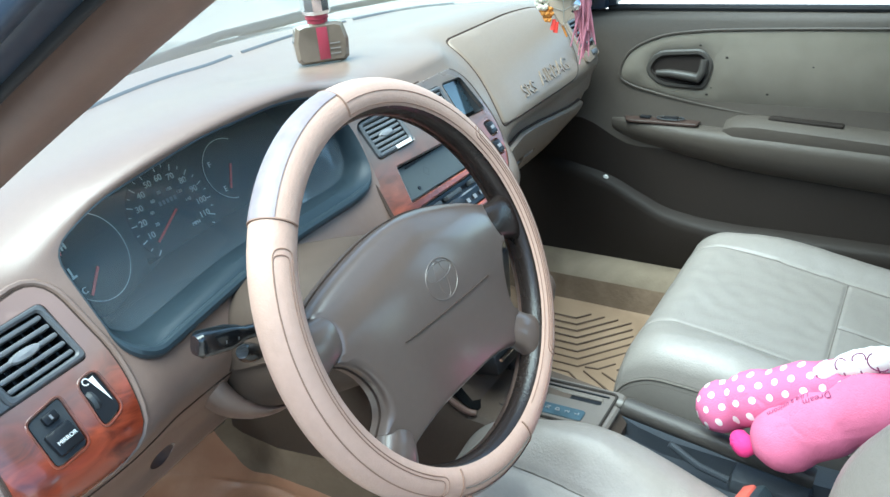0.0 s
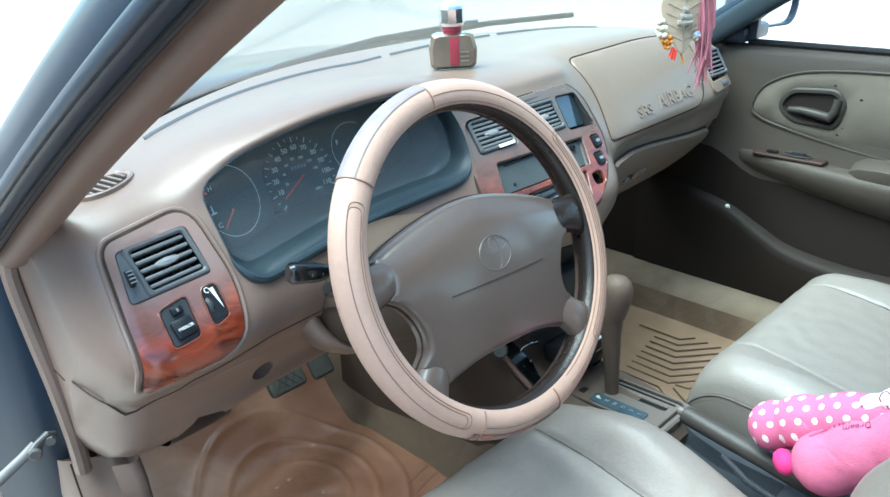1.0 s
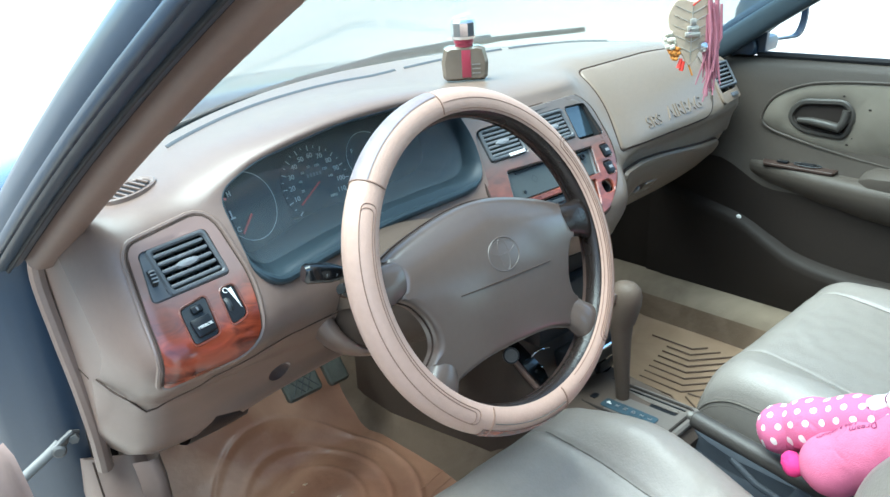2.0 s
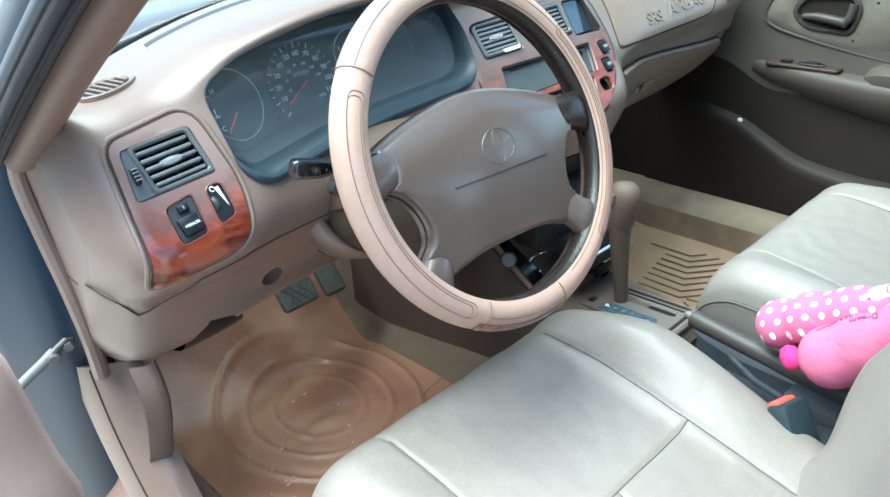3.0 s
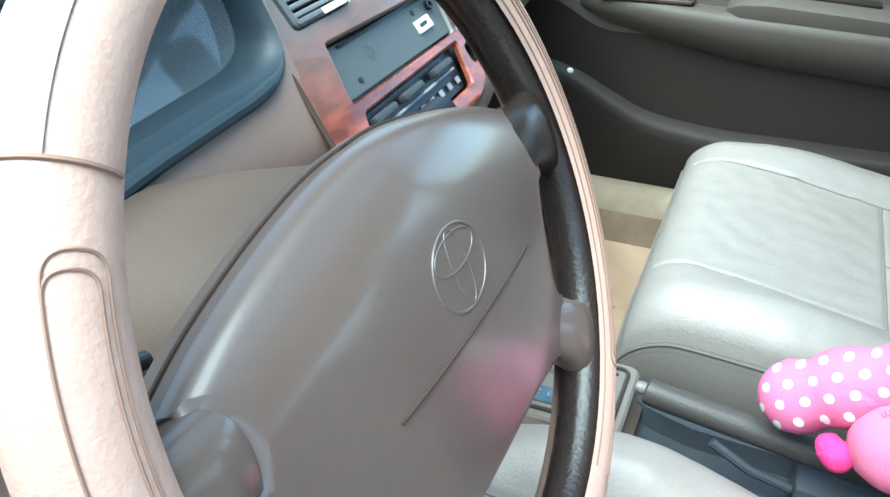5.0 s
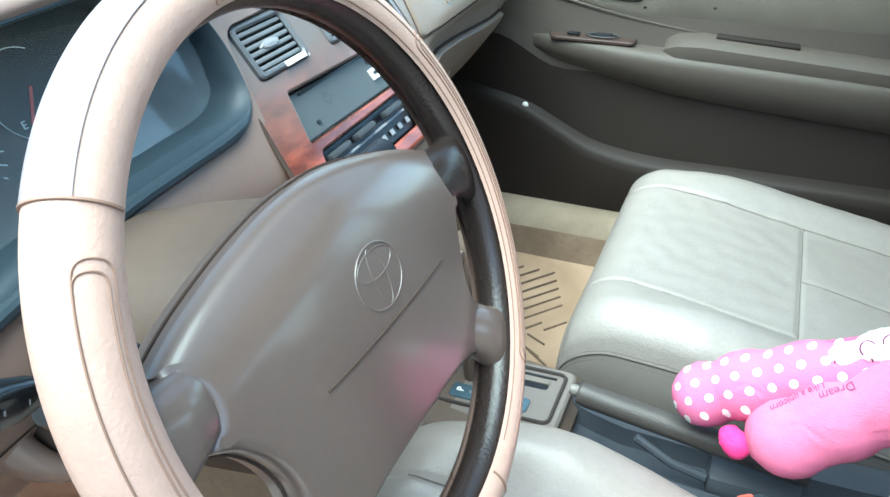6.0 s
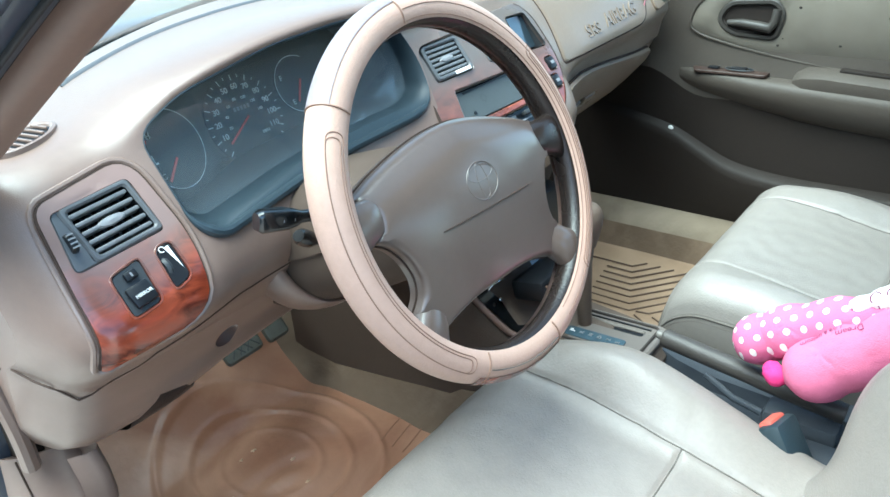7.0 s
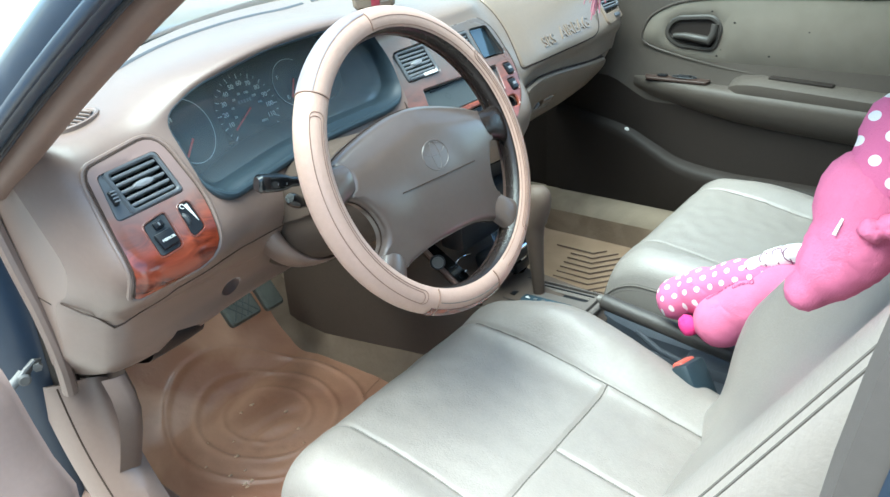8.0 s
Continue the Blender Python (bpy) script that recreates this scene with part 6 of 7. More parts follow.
# local: x out along the door, y towards the front face, z up
loops = []
for z, y in ((0.22, 0.0), (0.24, -0.012), (0.40, -0.018), (0.50, -0.03), (0.585, -0.04), (0.62, -0.022), (0.66, -0.012), (0.70, -0.004), (0.73, 0.004), (0.742, 0.016)):
    loops.append([MDD @ Vector((-x, y + (0.012 if x < 0.02 else 0), z)) for x in (0.0, 0.008, 0.02, 0.06, 0.2, 0.4, 0.6, 0.95)])
part("inner_panel", loft(loops, (False, False), wrap=False), DOORIN, ddoor, "taupe inner door panel", sharp=60)
part("door_shell", box((-0.51, 0.065, 0.46), (0.94, 0.070, 0.52), 0.02, MDD), PAINT, ddoor, "navy door shell")
bm = lathe([(0.0, 0.012), (0.05, 0.010), (0.085, 0.004), (0.095, 0.0)], 30)
bmesh.ops.transform(bm, matrix=MDD @ Matrix.Translation((-0.09, -0.026, 0.46)) @ Matrix.Rotation(radians(90), 4, 'X') @ Matrix.Diagonal((1, 1.0, 1, 1)), verts=bm.verts)
spk = part("speaker_grille", bm, TAN_LOW, ddoor, "round slotted speaker cover")
for k in range(9):
    part("slot", box((-0.09, -0.037, 0.42 + k * 0.010), (0.10 - 0.008 * abs(k - 4), 0.003, 0.003), 0.001, MDD), SEAM, spk)
chk = thing("door_check", (-0.74, 0.42, 0.60), "worn steel door check strap on the jamb", "door check")
ck = [Vector((-0.738, 0.424, 0.601)), Vector((-0.755, 0.420, 0.594)), Vector((-0.775, 0.419, 0.585)), Vector((-0.80, 0.419, 0.573)), Vector((-0.84, 0.42, 0.556))]
part("strap", tube(spline(ck, 14), 0.0065, 8, flat=0.4), STEEL, chk)
part("bracket", tube([(-0.742, 0.418, 0.598), (-0.734, 0.416, 0.606), (-0.724, 0.417, 0.611), (-0.716, 0.419, 0.608)], [0.012, 0.010, 0.010, 0.006], 12, flat=0.5), STEEL, chk)
part("bolt", lathe([(0.0065, 0), (0.0065, 0.008), (0.0, 0.009)], 6, pose(-0.722, 0.414, 0.607, 90, 0, -20)), STEEL, chk)
part("bolt", lathe([(0.0085, 0), (0.0085, 0.006), (0.006, 0.008), (0.0, 0.008)], 14, pose(-0.742, 0.414, 0.598, 90, 0, -20)), STEEL, chk)

# ---------------------------------------------------------------- seats
SEAMX = (0.142, 0.152)


def seat_cushion(x0, y0, fwd=0.022, up=0.0):
    """Pale leather cushion; (x0, y0) is the middle of its front edge."""
    nu, nv, hw, L = 200, 180, 0.262, 0.50
    side = 1 if x0 < 0 else -1
    taper = 0.93 if x0 < 0 else 0.945
    bm = bmesh.new()
    rows = []
    for j in range(nv + 1):
        v = j / nv
        row = []
        for i in range(nu + 1):
            u = 2 * i / nu - 1
            w = hw * (taper + (1 - taper) * smooth(v * 2.5))
            x = u * w
            y = -v * L + fwd * (1 - v) ** 3
            z = 0.503 + up * (1 - v) - 0.17 * (v * L) - 0.008 * math.exp(-(v / 0.10) ** 2)
            bol = smooth((abs(x) - 0.135) / 0.07)
            z += 0.020 * bol * smooth(v * 3.0)
            z += 0.034 * smooth((side * x - 0.120) / 0.09) * math.exp(-((v - 0.36) / 0.27) ** 2) * (1 if x0 < 0 else 0.35)
            ed = max(0.0, (abs(x) - (w - 0.055)) / 0.055)
            z -= 0.050 * (1 - math.sqrt(max(0, 1 - min(ed, 1) ** 2)))
            ef = max(0.0, (0.062 + y - fwd) / 0.062)
            z -= 0.058 * (1 - math.sqrt(max(0, 1 - min(ef, 1) ** 2)))
            g = 0.0
            for d in (abs(abs(x) - SEAMX[x > 0]) if v > 0.03 else 9, abs(y + 0.262) if -SEAMX[0] < x < SEAMX[1] else 9, abs(x) if (abs(x) < 0.01 and y < -0.262) else 9, abs(y + 0.105) if abs(x) > 0.142 and False else 9):
                g = max(g, math.exp(-(d / 0.0034) ** 2))
            z -= 0.0032 * g
            z += 0.004 * noise.noise(Vector((x * 9 + x0 * 3, y * 9, 1))) + 0.0012 * noise.noise(Vector((x * 34, y * 34 + x0, 4)))
            row.append(bm.verts.new((x0 + x, y0 + y, z)))
        rows.append(row)
    for a, b_ in zip(rows, rows[1:]):
        for i in range(nu):
            bm.faces.new((a[i], a[i + 1], b_[i + 1], b_[i]))
    return bm, [v.co.copy() for v in rows[0]], [r[0].co.copy() for r in rows], [r[-1].co.copy() for r in rows], [v.co.copy() for v in rows[-1]]


def make_seat(x0, y0, label, fwd, up, hide):
    s = thing("car_seat", (x0, y0 - 0.3, 0.28), label, "car seat", "front seats")
    taper = 0.93 if x0 < 0 else 0.945
    bm, front, left, right, rear = seat_cushion(x0, y0, fwd, up)
    c = part("cushion", bm, hide, s, "pale grey-beige leather cushion", sharp=70)
    loop = front + right[1:] + rear[::-1][1:] + left[::-1][1:-1]
    cx, cy = x0, y0 - 0.25

    def ringat(dz, k, z0=None):
        return [(lerp(cx, p.x, k), lerp(cy, p.y, k), (p.z - dz) if z0 is None else z0) for p in loop]
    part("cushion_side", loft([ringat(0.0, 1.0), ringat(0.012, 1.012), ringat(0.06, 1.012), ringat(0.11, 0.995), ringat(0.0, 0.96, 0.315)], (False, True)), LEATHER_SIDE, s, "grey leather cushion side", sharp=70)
    for dz in (0.004, 0.013):
        part("piping", tube([(lerp(cx, p.x, 1.006), lerp(cy, p.y, 1.006), p.z - dz) for p in loop], 0.0018, 6, closed=True), THREAD, c)
    part("seat_base", box((x0, y0 - 0.26, 0.285), (0.40, 0.38, 0.07), 0.01), TUNNEL, s)
    # stitching beside the seams
    def top(x, y):
        v = -(y - y0) / 0.50
        for _ in range(8):
            v = (fwd * (1 - v) ** 3 - (y - y0)) / 0.50
        j = min(180, max(0, round(v * 180)))
        w = 0.262 * (taper + (1 - taper) * smooth(j / 180 * 2.5))
        return c.data.vertices[j * 201 + min(200, max(0, round(((x - x0) / w + 1) * 100)))].co.z
    for sx in (-1, 1):
        part("seam", tube([(x0 + sx * SEAMX[sx > 0], y0 - v, top(x0 + sx * SEAMX[sx > 0], y0 - v) + 0.0003) for v in np.linspace(0.03, 0.48, 60)], 0.0011, 5), THREAD, c)
    part("seam", tube([(x0 + u, y0 - 0.262, top(x0 + u, y0 - 0.262) + 0.0003) for u in np.linspace(-0.142, 0.152, 50)], 0.0011, 5), THREAD, c)
    part("seam", tube([(x0, y0 - v, top(x0, y0 - v) + 0.0003) for v in np.linspace(0.264, 0.48, 40)], 0.0011, 5), THREAD, c)
    # backrest
    bm = bmesh.new()
    H, n, k = 0.60, 60, 64
    ax = Vector((0, -math.sin(radians(27)), math.cos(radians(27))))
    fr = Vector((0, math.cos(radians(27)), math.sin(radians(27))))
    base = Vector((x0, y0 - 0.468, 0.42))
    rings = []
    for j in range(n + 1):
        t = j / n
        w = 0.245 * (1 - 0.10 * t - 0.25 * max(0, (t - 0.85) / 0.15) ** 2)
        th = 0.065 * (1 - 0.25 * t) * math.sqrt(max(0.02, 1 - max(0, (t - 0.90) / 0.10) ** 2))
        row = []
        for q in range(k):
            a = 2 * math.pi * q / k
            cx_, sy_ = math.cos(a), math.sin(a)
            x = w * math.copysign(abs(cx_) ** 0.55, cx_)
            d = th * math.copysign(abs(sy_) ** 0.55, sy_)
            if d > 0:
                d += 0.028 * smooth((abs(x) - 0.12) / 0.08) * (1 - 0.5 * t) * abs(sy_) ** 0.5
                d += (0.062 if x * x0 < 0 else 0.022) * smooth((abs(x) - 0.06) / 0.13) * smooth((t - 0.02) / 0.3) * (1 - 0.3 * t) * abs(sy_) ** 0.5
                d -= 0.006 * math.exp(-((abs(x) - 0.13) / 0.006) ** 2)
            row.append(bm.verts.new(base + ax * (t * H) + Vector((x, 0, 0)) + fr * d))
        rings.append(row)
    for a, b_ in zip(rings, rings[1:]):
        for q in range(k):
            bm.faces.new((a[q], a[(q + 1) % k], b_[(q + 1) % k], b_[q]))
    bm.faces.new(rings[0][::-1])
    bm.faces.new(rings[-1])
    br = part("backrest", bm, hide, s, "pale leather backrest", sharp=70)
    for sx in (-1, 1):
        for q in (5, 6):
            q = q if sx > 0 else 32 - q
            part("piping", tube([br.data.vertices[j * k + q].co for j in range(1, 55)], 0.0013, 6), THREAD, br)
    hp = base + ax * (H + 0.10)
    bmh = bmesh.new()
    bmesh.ops.create_uvsphere(bmh, u_segments=28, v_segments=18, radius=1)
    for v in bmh.verts:
        v.co = hp + Vector((0.115 * math.copysign(abs(v.co.x) ** 0.7, v.co.x), 0, 0)) + fr * 0.05 * math.copysign(abs(v.co.y) ** 0.8, v.co.y) + ax * 0.075 * math.copysign(abs(v.co.z) ** 0.75, v.co.z)
    part("headrest", bmh, hide, s, "padded headrest", sharp=70)
    for sx in (-0.05, 0.05):
        part("headrest_post", tube([base + ax * (H - 0.02) + Vector((sx, 0, 0)), hp + Vector((sx, 0, 0))], 0.006, 8), CHROME, s)
    return s


make_seat(-0.352, 0.102, "pale leather driver's seat with quilted seams", 0.018, 0.010, LEATHER)
seat_p = make_seat(0.355, -0.018, "leather passenger seat beside the handbrake, coloured darker for dimmer light", 0.020, 0.010, LEATHER_DIM)
part("slide_lever", tube([(0.22, -0.01, 0.33), (0.15, 0.025, 0.335), (0.118, 0.02, 0.345)], 0.006, 8), BLACK, seat_p)

# ---------------------------------------------------------------- centre console, selector, handbrake
console = thing("centre_console", (0.0, 0.0, 0.34), "grey-brown centre console with selector gate and blue-grey tray", "centre console")
loops = []
for y, w, z in ((0.62, 0.13, 0.62), (0.33, 0.115, 0.60), (0.26, 0.112, 0.555), (0.20, 0.098, 0.49), (0.16, 0.086, 0.452), (0.05, 0.080, 0.446), (-0.03, 0.076, 0.440), (-0.045, 0.072, 0.425)):
    loops.append([(-w - 0.015, y, 0.30), (-w - 0.006, y, z - 0.03), (-w, y, z - 0.006), (-w + 0.008, y, z), (w - 0.008, y, z), (w, y, z - 0.006), (w + 0.006, y, z - 0.03), (w + 0.015, y, 0.30)])
part("front_moulding", loft(loops, (True, True)), TUNNEL, console, "brown front moulding")
loops = []
for y, w, z in ((-0.035, 0.074, 0.436), (-0.06, 0.074, 0.425), (-0.10, 0.076, 0.415), (-0.22, 0.078, 0.410), (-0.36, 0.078, 0.412), (-0.55, 0.078, 0.43)):
    loops.append([(-w - 0.010, y, 0.30), (-w, y, z - 0.010), (-w + 0.010, y, z), (-0.030, y, z - 0.002), (-0.022, y, z - 0.022), (0.022, y, z - 0.022), (0.030, y, z - 0.002), (w - 0.010, y, z), (w, y, z - 0.010), (w + 0.010, y, 0.30)])
part("rear_tray", loft(loops, (True, True)), CONSOLE, console, "dusty blue-grey tray around the handbrake", sharp=50)
GZ = 0.4515
gate_o = rrect(0.006, 0.060, 0.112, 0.190, 0.016)
slot = rrect(0.027, 0.050, 0.012, 0.112, 0.004)
MGT = Matrix.Translation((0, 0, GZ)) @ Matrix.Rotation(radians(-2), 4, 'X')
gate = part("selector_gate", plate(gate_o, [slot], 0.008, 0.003, MGT), GATE, console, "taupe selector surround")
part("gate_rim", tube([MGT @ Vector((x, y, 0.0015)) for x, y in shrink(rrect(0.006, 0.056, 0.088, 0.160, 0.010), 0)], 0.0024, 6, closed=True), DEEP, gate)
part("slot_brush", box((0.027, 0.050, -0.006), (0.013, 0.113, 0.003), 0.0, MGT), BLACK, gate)
part("slot_line", box((0.040, 0.046, 0.001), (0.003, 0.12, 0.002), 0.0005, MGT), BLACK, gate)
win = part("position_window", plate(rrect(-0.016, 0.054, 0.024, 0.098, 0.006), (), 0.003, 0.0012, MGT @ pose(0, 0, 0.0025)), PRND, gate, "blue-tinted gear position window")
for k, ch in enumerate("PRND2L"):
    letters(ch, 0.0095 if k else 0.013, MGT @ pose(-0.016, 0.090 - k * 0.0150, 0.0032), SLAT if k else WHITE, win, "position_letter")
part("lock_button", box((-0.014, 0.122, 0.002), (0.014, 0.010, 0.006), 0.001, MGT), BLACK, gate)
lever = thing("gear_selector", (0.014, 0.085, 0.45), "taupe automatic gear selector with a rounded grip", "gear lever")
part("shaft", tube([(0.014, 0.086, 0.447), (0.012, 0.088, 0.50), (0.010, 0.090, 0.56), (0.008, 0.090, 0.60)], [0.0105, 0.0125, 0.0160, 0.0205], 18), TUNNEL, lever, "tapered leather-look shaft")
loops = []
for z, rx, ry, dy in ((0.590, 0.0195, 0.0200, 0.0), (0.602, 0.0215, 0.0235, 0.0), (0.622, 0.0230, 0.0275, -0.002), (0.640, 0.0225, 0.0275, -0.004), (0.651, 0.0190, 0.0235, -0.005), (0.658, 0.0130, 0.0165, -0.006), (0.661, 0.006, 0.008, -0.006)):
    loops.append([(0.009 + rx * math.cos(2 * math.pi * k / 22), 0.088 + dy + ry * math.sin(2 * math.pi * k / 22), z) for k in range(22)])
part("grip", loft(loops), TUNNEL, lever, "rounded grip")
part("grip_button", box((-0.0145, 0.094, 0.640), (0.006, 0.018, 0.016), 0.002), HUB, lever)
hbk = thing("handbrake", (0.0, -0.14, 0.40), "grey-brown handbrake lever, released", "handbrake")
part("grip", tube(spline([(0.003, -0.048, 0.476), (0.002, -0.062, 0.474), (0.001, -0.11, 0.468), (0.0, -0.17, 0.461), (0.0, -0.22, 0.454), (0.0, -0.30, 0.444)], 18), [0.0105, 0.0132, 0.0138] + [0.0140] * 9 + [0.0145] * 6, 16), BRAKE, hbk, "moulded brake grip")
part("release_button", lathe([(0.006, 0.0), (0.007, 0.006), (0.0055, 0.012), (0.0, 0.013)], 14, pose(0.003, -0.050, 0.4762, -80, 0, 0)), LEATHER_SIDE, hbk, "pale release button")
part("boot", box((0.0, -0.25, 0.408), (0.05, 0.10, 0.035), 0.012), CONSOLE, hbk)
part("brake_stay", tube([(-0.016, -0.12, 0.448), (-0.017, -0.16, 0.425), (-0.016, -0.20, 0.415)], 0.005, 8), CONSOLE, hbk)
# lower stack: ashtray and dark cubby with loose cassette-like unit
part("cubby", box((0.0, 0.195, 0.60), (0.19, 0.05, 0.09), 0.006, pose(0, 0, 0, 0, 0, 0)), BLACK, console, "dark cubby below the heater controls")
part("ashtray", box((0.02, 0.155, 0.515), (0.13, 0.06, 0.035), 0.008, Matrix.Translation((0, 0.155, 0.515)) @ Matrix.Rotation(radians(-12), 4, 'X') @ Matrix.Translation((0, -0.155, -0.515))), BLACK, console, "black pull-out ashtray")
part("tray_edge", tube([(-0.04, 0.122, 0.532), (0.08, 0.122, 0.532)], 0.003, 6), CHROME, console)
rows_ = []
for y, z in ((0.335, 0.612), (0.262, 0.563), (0.205, 0.503), (0.166, 0.463), (0.150, 0.456)):
    w = 0.112 if y > 0.25 else 0.090 if y > 0.19 else 0.076
    rows_.append([(x * w, y, z - 0.004 * (1 - x * x) * 3) for x in np.linspace(-1, 1, 13)])
part("open_tray", loft(rows_, (False, False), wrap=False), GLOSS, console, "glossy black open tray below the controls")
part("tray_rim", tube(spline([(-0.116, 0.335, 0.612), (-0.113, 0.262, 0.566), (-0.099, 0.205, 0.503), (-0.086, 0.166, 0.463), (-0.078, 0.148, 0.455)], 24), 0.0048, 10), TAN_LOW, console, "taupe rounded edge of the tray")
part("tray_clip", tube(spline([(-0.066, 0.213, 0.512), (-0.060, 0.209, 0.520), (-0.046, 0.206, 0.521), (-0.030, 0.206, 0.517)], 12), 0.0011, 8), CHROME, console, "bright metal clip in the tray")
part("tray_screw", lathe([(0.0032, 0), (0.0032, 0.002), (0.0, 0.003)], 10, pose(-0.060, 0.196, 0.497, 30, 0, 0)), CHROME, console)
MLS = look((-0.121, 0.209, 0.540), (-0.60, -0.35, 0.90))
MLS = Matrix.Translation(MLS.translation) @ MLS.to_3x3().to_4x4() @ Matrix.Rotation(math.pi, 4, 'X')
ls = part("lighter_socket", lathe([(0.013, -0.012), (0.0135, 0.001), (0.0125, 0.003), (0.0095, 0.003), (0.0090, -0.004), (0.0, -0.005)], 24, MLS), BLACK, console, "round lighter socket beside the tray")
part("socket_ring", lathe([(0.0100, 0.0015), (0.0108, 0.0038), (0.0092, 0.0038), (0.0088, 0.001)], 24, MLS), STEEL, ls, "worn metal ring")
# cable lying by the selector
cable = thing("phone_cable", (0.045, 0.165, 0.46), "black charger and loose cable beside the selector", "cable")
part("cord", tube(spline([(-0.02, 0.19, 0.50), (0.01, 0.165, 0.478), (0.035, 0.150, 0.468), (0.06, 0.155, 0.468), (0.05, 0.172, 0.474), (0.02, 0.178, 0.476)], 30), 0.003, 8), BLACK, cable)
part("plug", box((0.055, 0.158, 0.472), (0.05, 0.030, 0.022), 0.005), BLACK, cable)
part("clip", box((0.058, 0.148, 0.484), (0.020, 0.006, 0.004), 0.001), CHROME, cable)
bk = thing("seat_belt_buckle", (-0.115, -0.24, 0.40), "blue-grey seat belt buckle with a red button", "buckle")
MB = Matrix.Translation((-0.114, -0.260, 0.450)) @ Matrix.Rotation(radians(-34), 4, 'X') @ Matrix.Rotation(radians(14), 4, 'Y')
part("housing", box((0, 0, 0), (0.056, 0.032, 0.080), 0.008, MB), BUCKLE, bk)
part("release_button", box((0, 0.004, 0.039), (0.040, 0.018, 0.010), 0.004, MB), REDBTN, bk, "faded red release button")
part("strap", box((0, -0.006, -0.07), (0.042, 0.012, 0.10), 0.003, MB), GREYB, bk)
bk2 = thing("seat_belt_buckle", (-0.10, -0.33, 0.40), "grey belt buckle stalk lying behind the tray", "buckle")
part("housing", box((0, 0, 0), (0.05, 0.075, 0.03), 0.008, pose(-0.118, -0.335, 0.432, 0, 0, 35)), GREYB, bk2)

# ---------------------------------------------------------------- pedals
for x, y, z, w, h, lb in ((-0.337, 0.500, 0.470, 0.068, 0.046, "worn rubber brake pedal with a cross-hatched tread"), (-0.238, 0.56, 0.455, 0.042, 0.10, "dark accelerator pedal in the footwell")):
    pd = thing("pedal", (x, y + 0.04, z), lb, "pedal")
    MP = face_at(x, y, z, 38)
    pp = part("pad", plate(rrect(0, 0, w, h, 0.010), (), 0.014, 0.004, MP), PEDAL, pd)
    if w > 0.06:
        for k in range(-1, 2):
            for sg in (-1, 1):
                part("tread", tube([MP @ Vector((k * 0.014 - sg * 0.012, -0.016, 0.0002)), MP @ Vector((k * 0.014 + sg * 0.012, 0.016, 0.0002))], 0.0010, 5), GREYB, pp)
    part("pedal_arm", tube([MP @ Vector((0.0, 0.0, -0.012)), MP @ Vector((0.01, 0.06, -0.07)), (x + 0.02, y + 0.20, z + 0.26)], 0.009, 8), BLACK, pd)

# ---------------------------------------------------------------- cushions
def plush(name, c, axes, lobes, material, parent, label="", uvdir=None, res=48):
    """Stuffed shape: the outer skin of several merged balls in a local frame, cast from the middle."""
    bm = bmesh.new()
    bmesh.ops.create_uvsphere(bm, u_segments=res, v_segments=res // 2, radius=1)
    for v in bm.verts:
        d = v.co.normalized()
        best = 0.0
        acc = 0.0
        for (p, r) in lobes:
            p = Vector(p)
            q = Vector((d.x / r[0], d.y / r[1], d.z / r[2]))
            o = Vector((-p.x / r[0], -p.y / r[1], -p.z / r[2]))
            A, B, C = q.dot(q), q.dot(o), o.dot(o) - 1
            disc = B * B - A * C
            if disc > 0:
                acc += math.exp(120 * max(0.0, (-B + math.sqrt(disc)) / A))
        rad = math.log(max(acc, 1.001)) / 120
        v.co = d * (rad + 0.0018 * noise.noise(d * 7))
    M = Matrix.Translation(c) @ axes.to_4x4()
    uvl = bm.loops.layers.uv.new("UVMap")
    for f in bm.faces:
        for lp_ in f.loops:
            lp_[uvl].uv = (lp_.vert.co.x, lp_.vert.co.y)
    bmesh.ops.transform(bm, matrix=M, verts=bm.verts)
    return part(name, bm, material, parent, label, sharp=80)


def rows3(x, y, z):
    return Matrix((Vector(x), Vector(y), Vector(z))).transposed()


def printed(text, size, at, turn, frame_c, frame_a, host, parent):
    """Lettering laid onto a stuffed surface."""
    from mathutils.bvhtree import BVHTree
    me = host.data
    tree = BVHTree.FromPolygons([v.co for v in me.vertices], [p.vertices for p in me.polygons])
    ob = letters(text, size, Matrix.Rotation(radians(turn), 4, 'Z'), INK, parent, "printed_word", 0.0002)
    zax = frame_a.col[2].normalized()
    for v in ob.data.vertices:
        p = frame_c + frame_a @ Vector((at[0] + v.co.x, at[1] + v.co.y, 0.3))
        hit = tree.ray_cast(p, -zax)[0]
        v.co = (hit if hit else p - zax * 0.26) + zax * (0.0008 + v.co.z)


pil1 = thing("cushion", (-0.02, -0.30, 0.43), "pink plush bone-shaped cushion with white dots and print", "cushion")
B1 = rows3((-0.020, -0.861, 0.507), (0.651, 0.374, 0.661), (-0.759, 0.344, 0.553))
C1 = Vector((-0.024, -0.258, 0.545))
plush("dotted_half", C1 + B1 @ Vector((-0.020, 0.028, 0.0)), B1, [((-0.056, -0.002, 0.0), (0.034, 0.034, 0.034)), ((-0.010, 0.0, 0.0), (0.048, 0.036, 0.036)), ((0.050, 0.000, 0.0), (0.048, 0.034, 0.036)), ((0.105, -0.004, 0.0), (0.048, 0.032, 0.032))], DOTS, pil1, "pink plush printed with white dots")
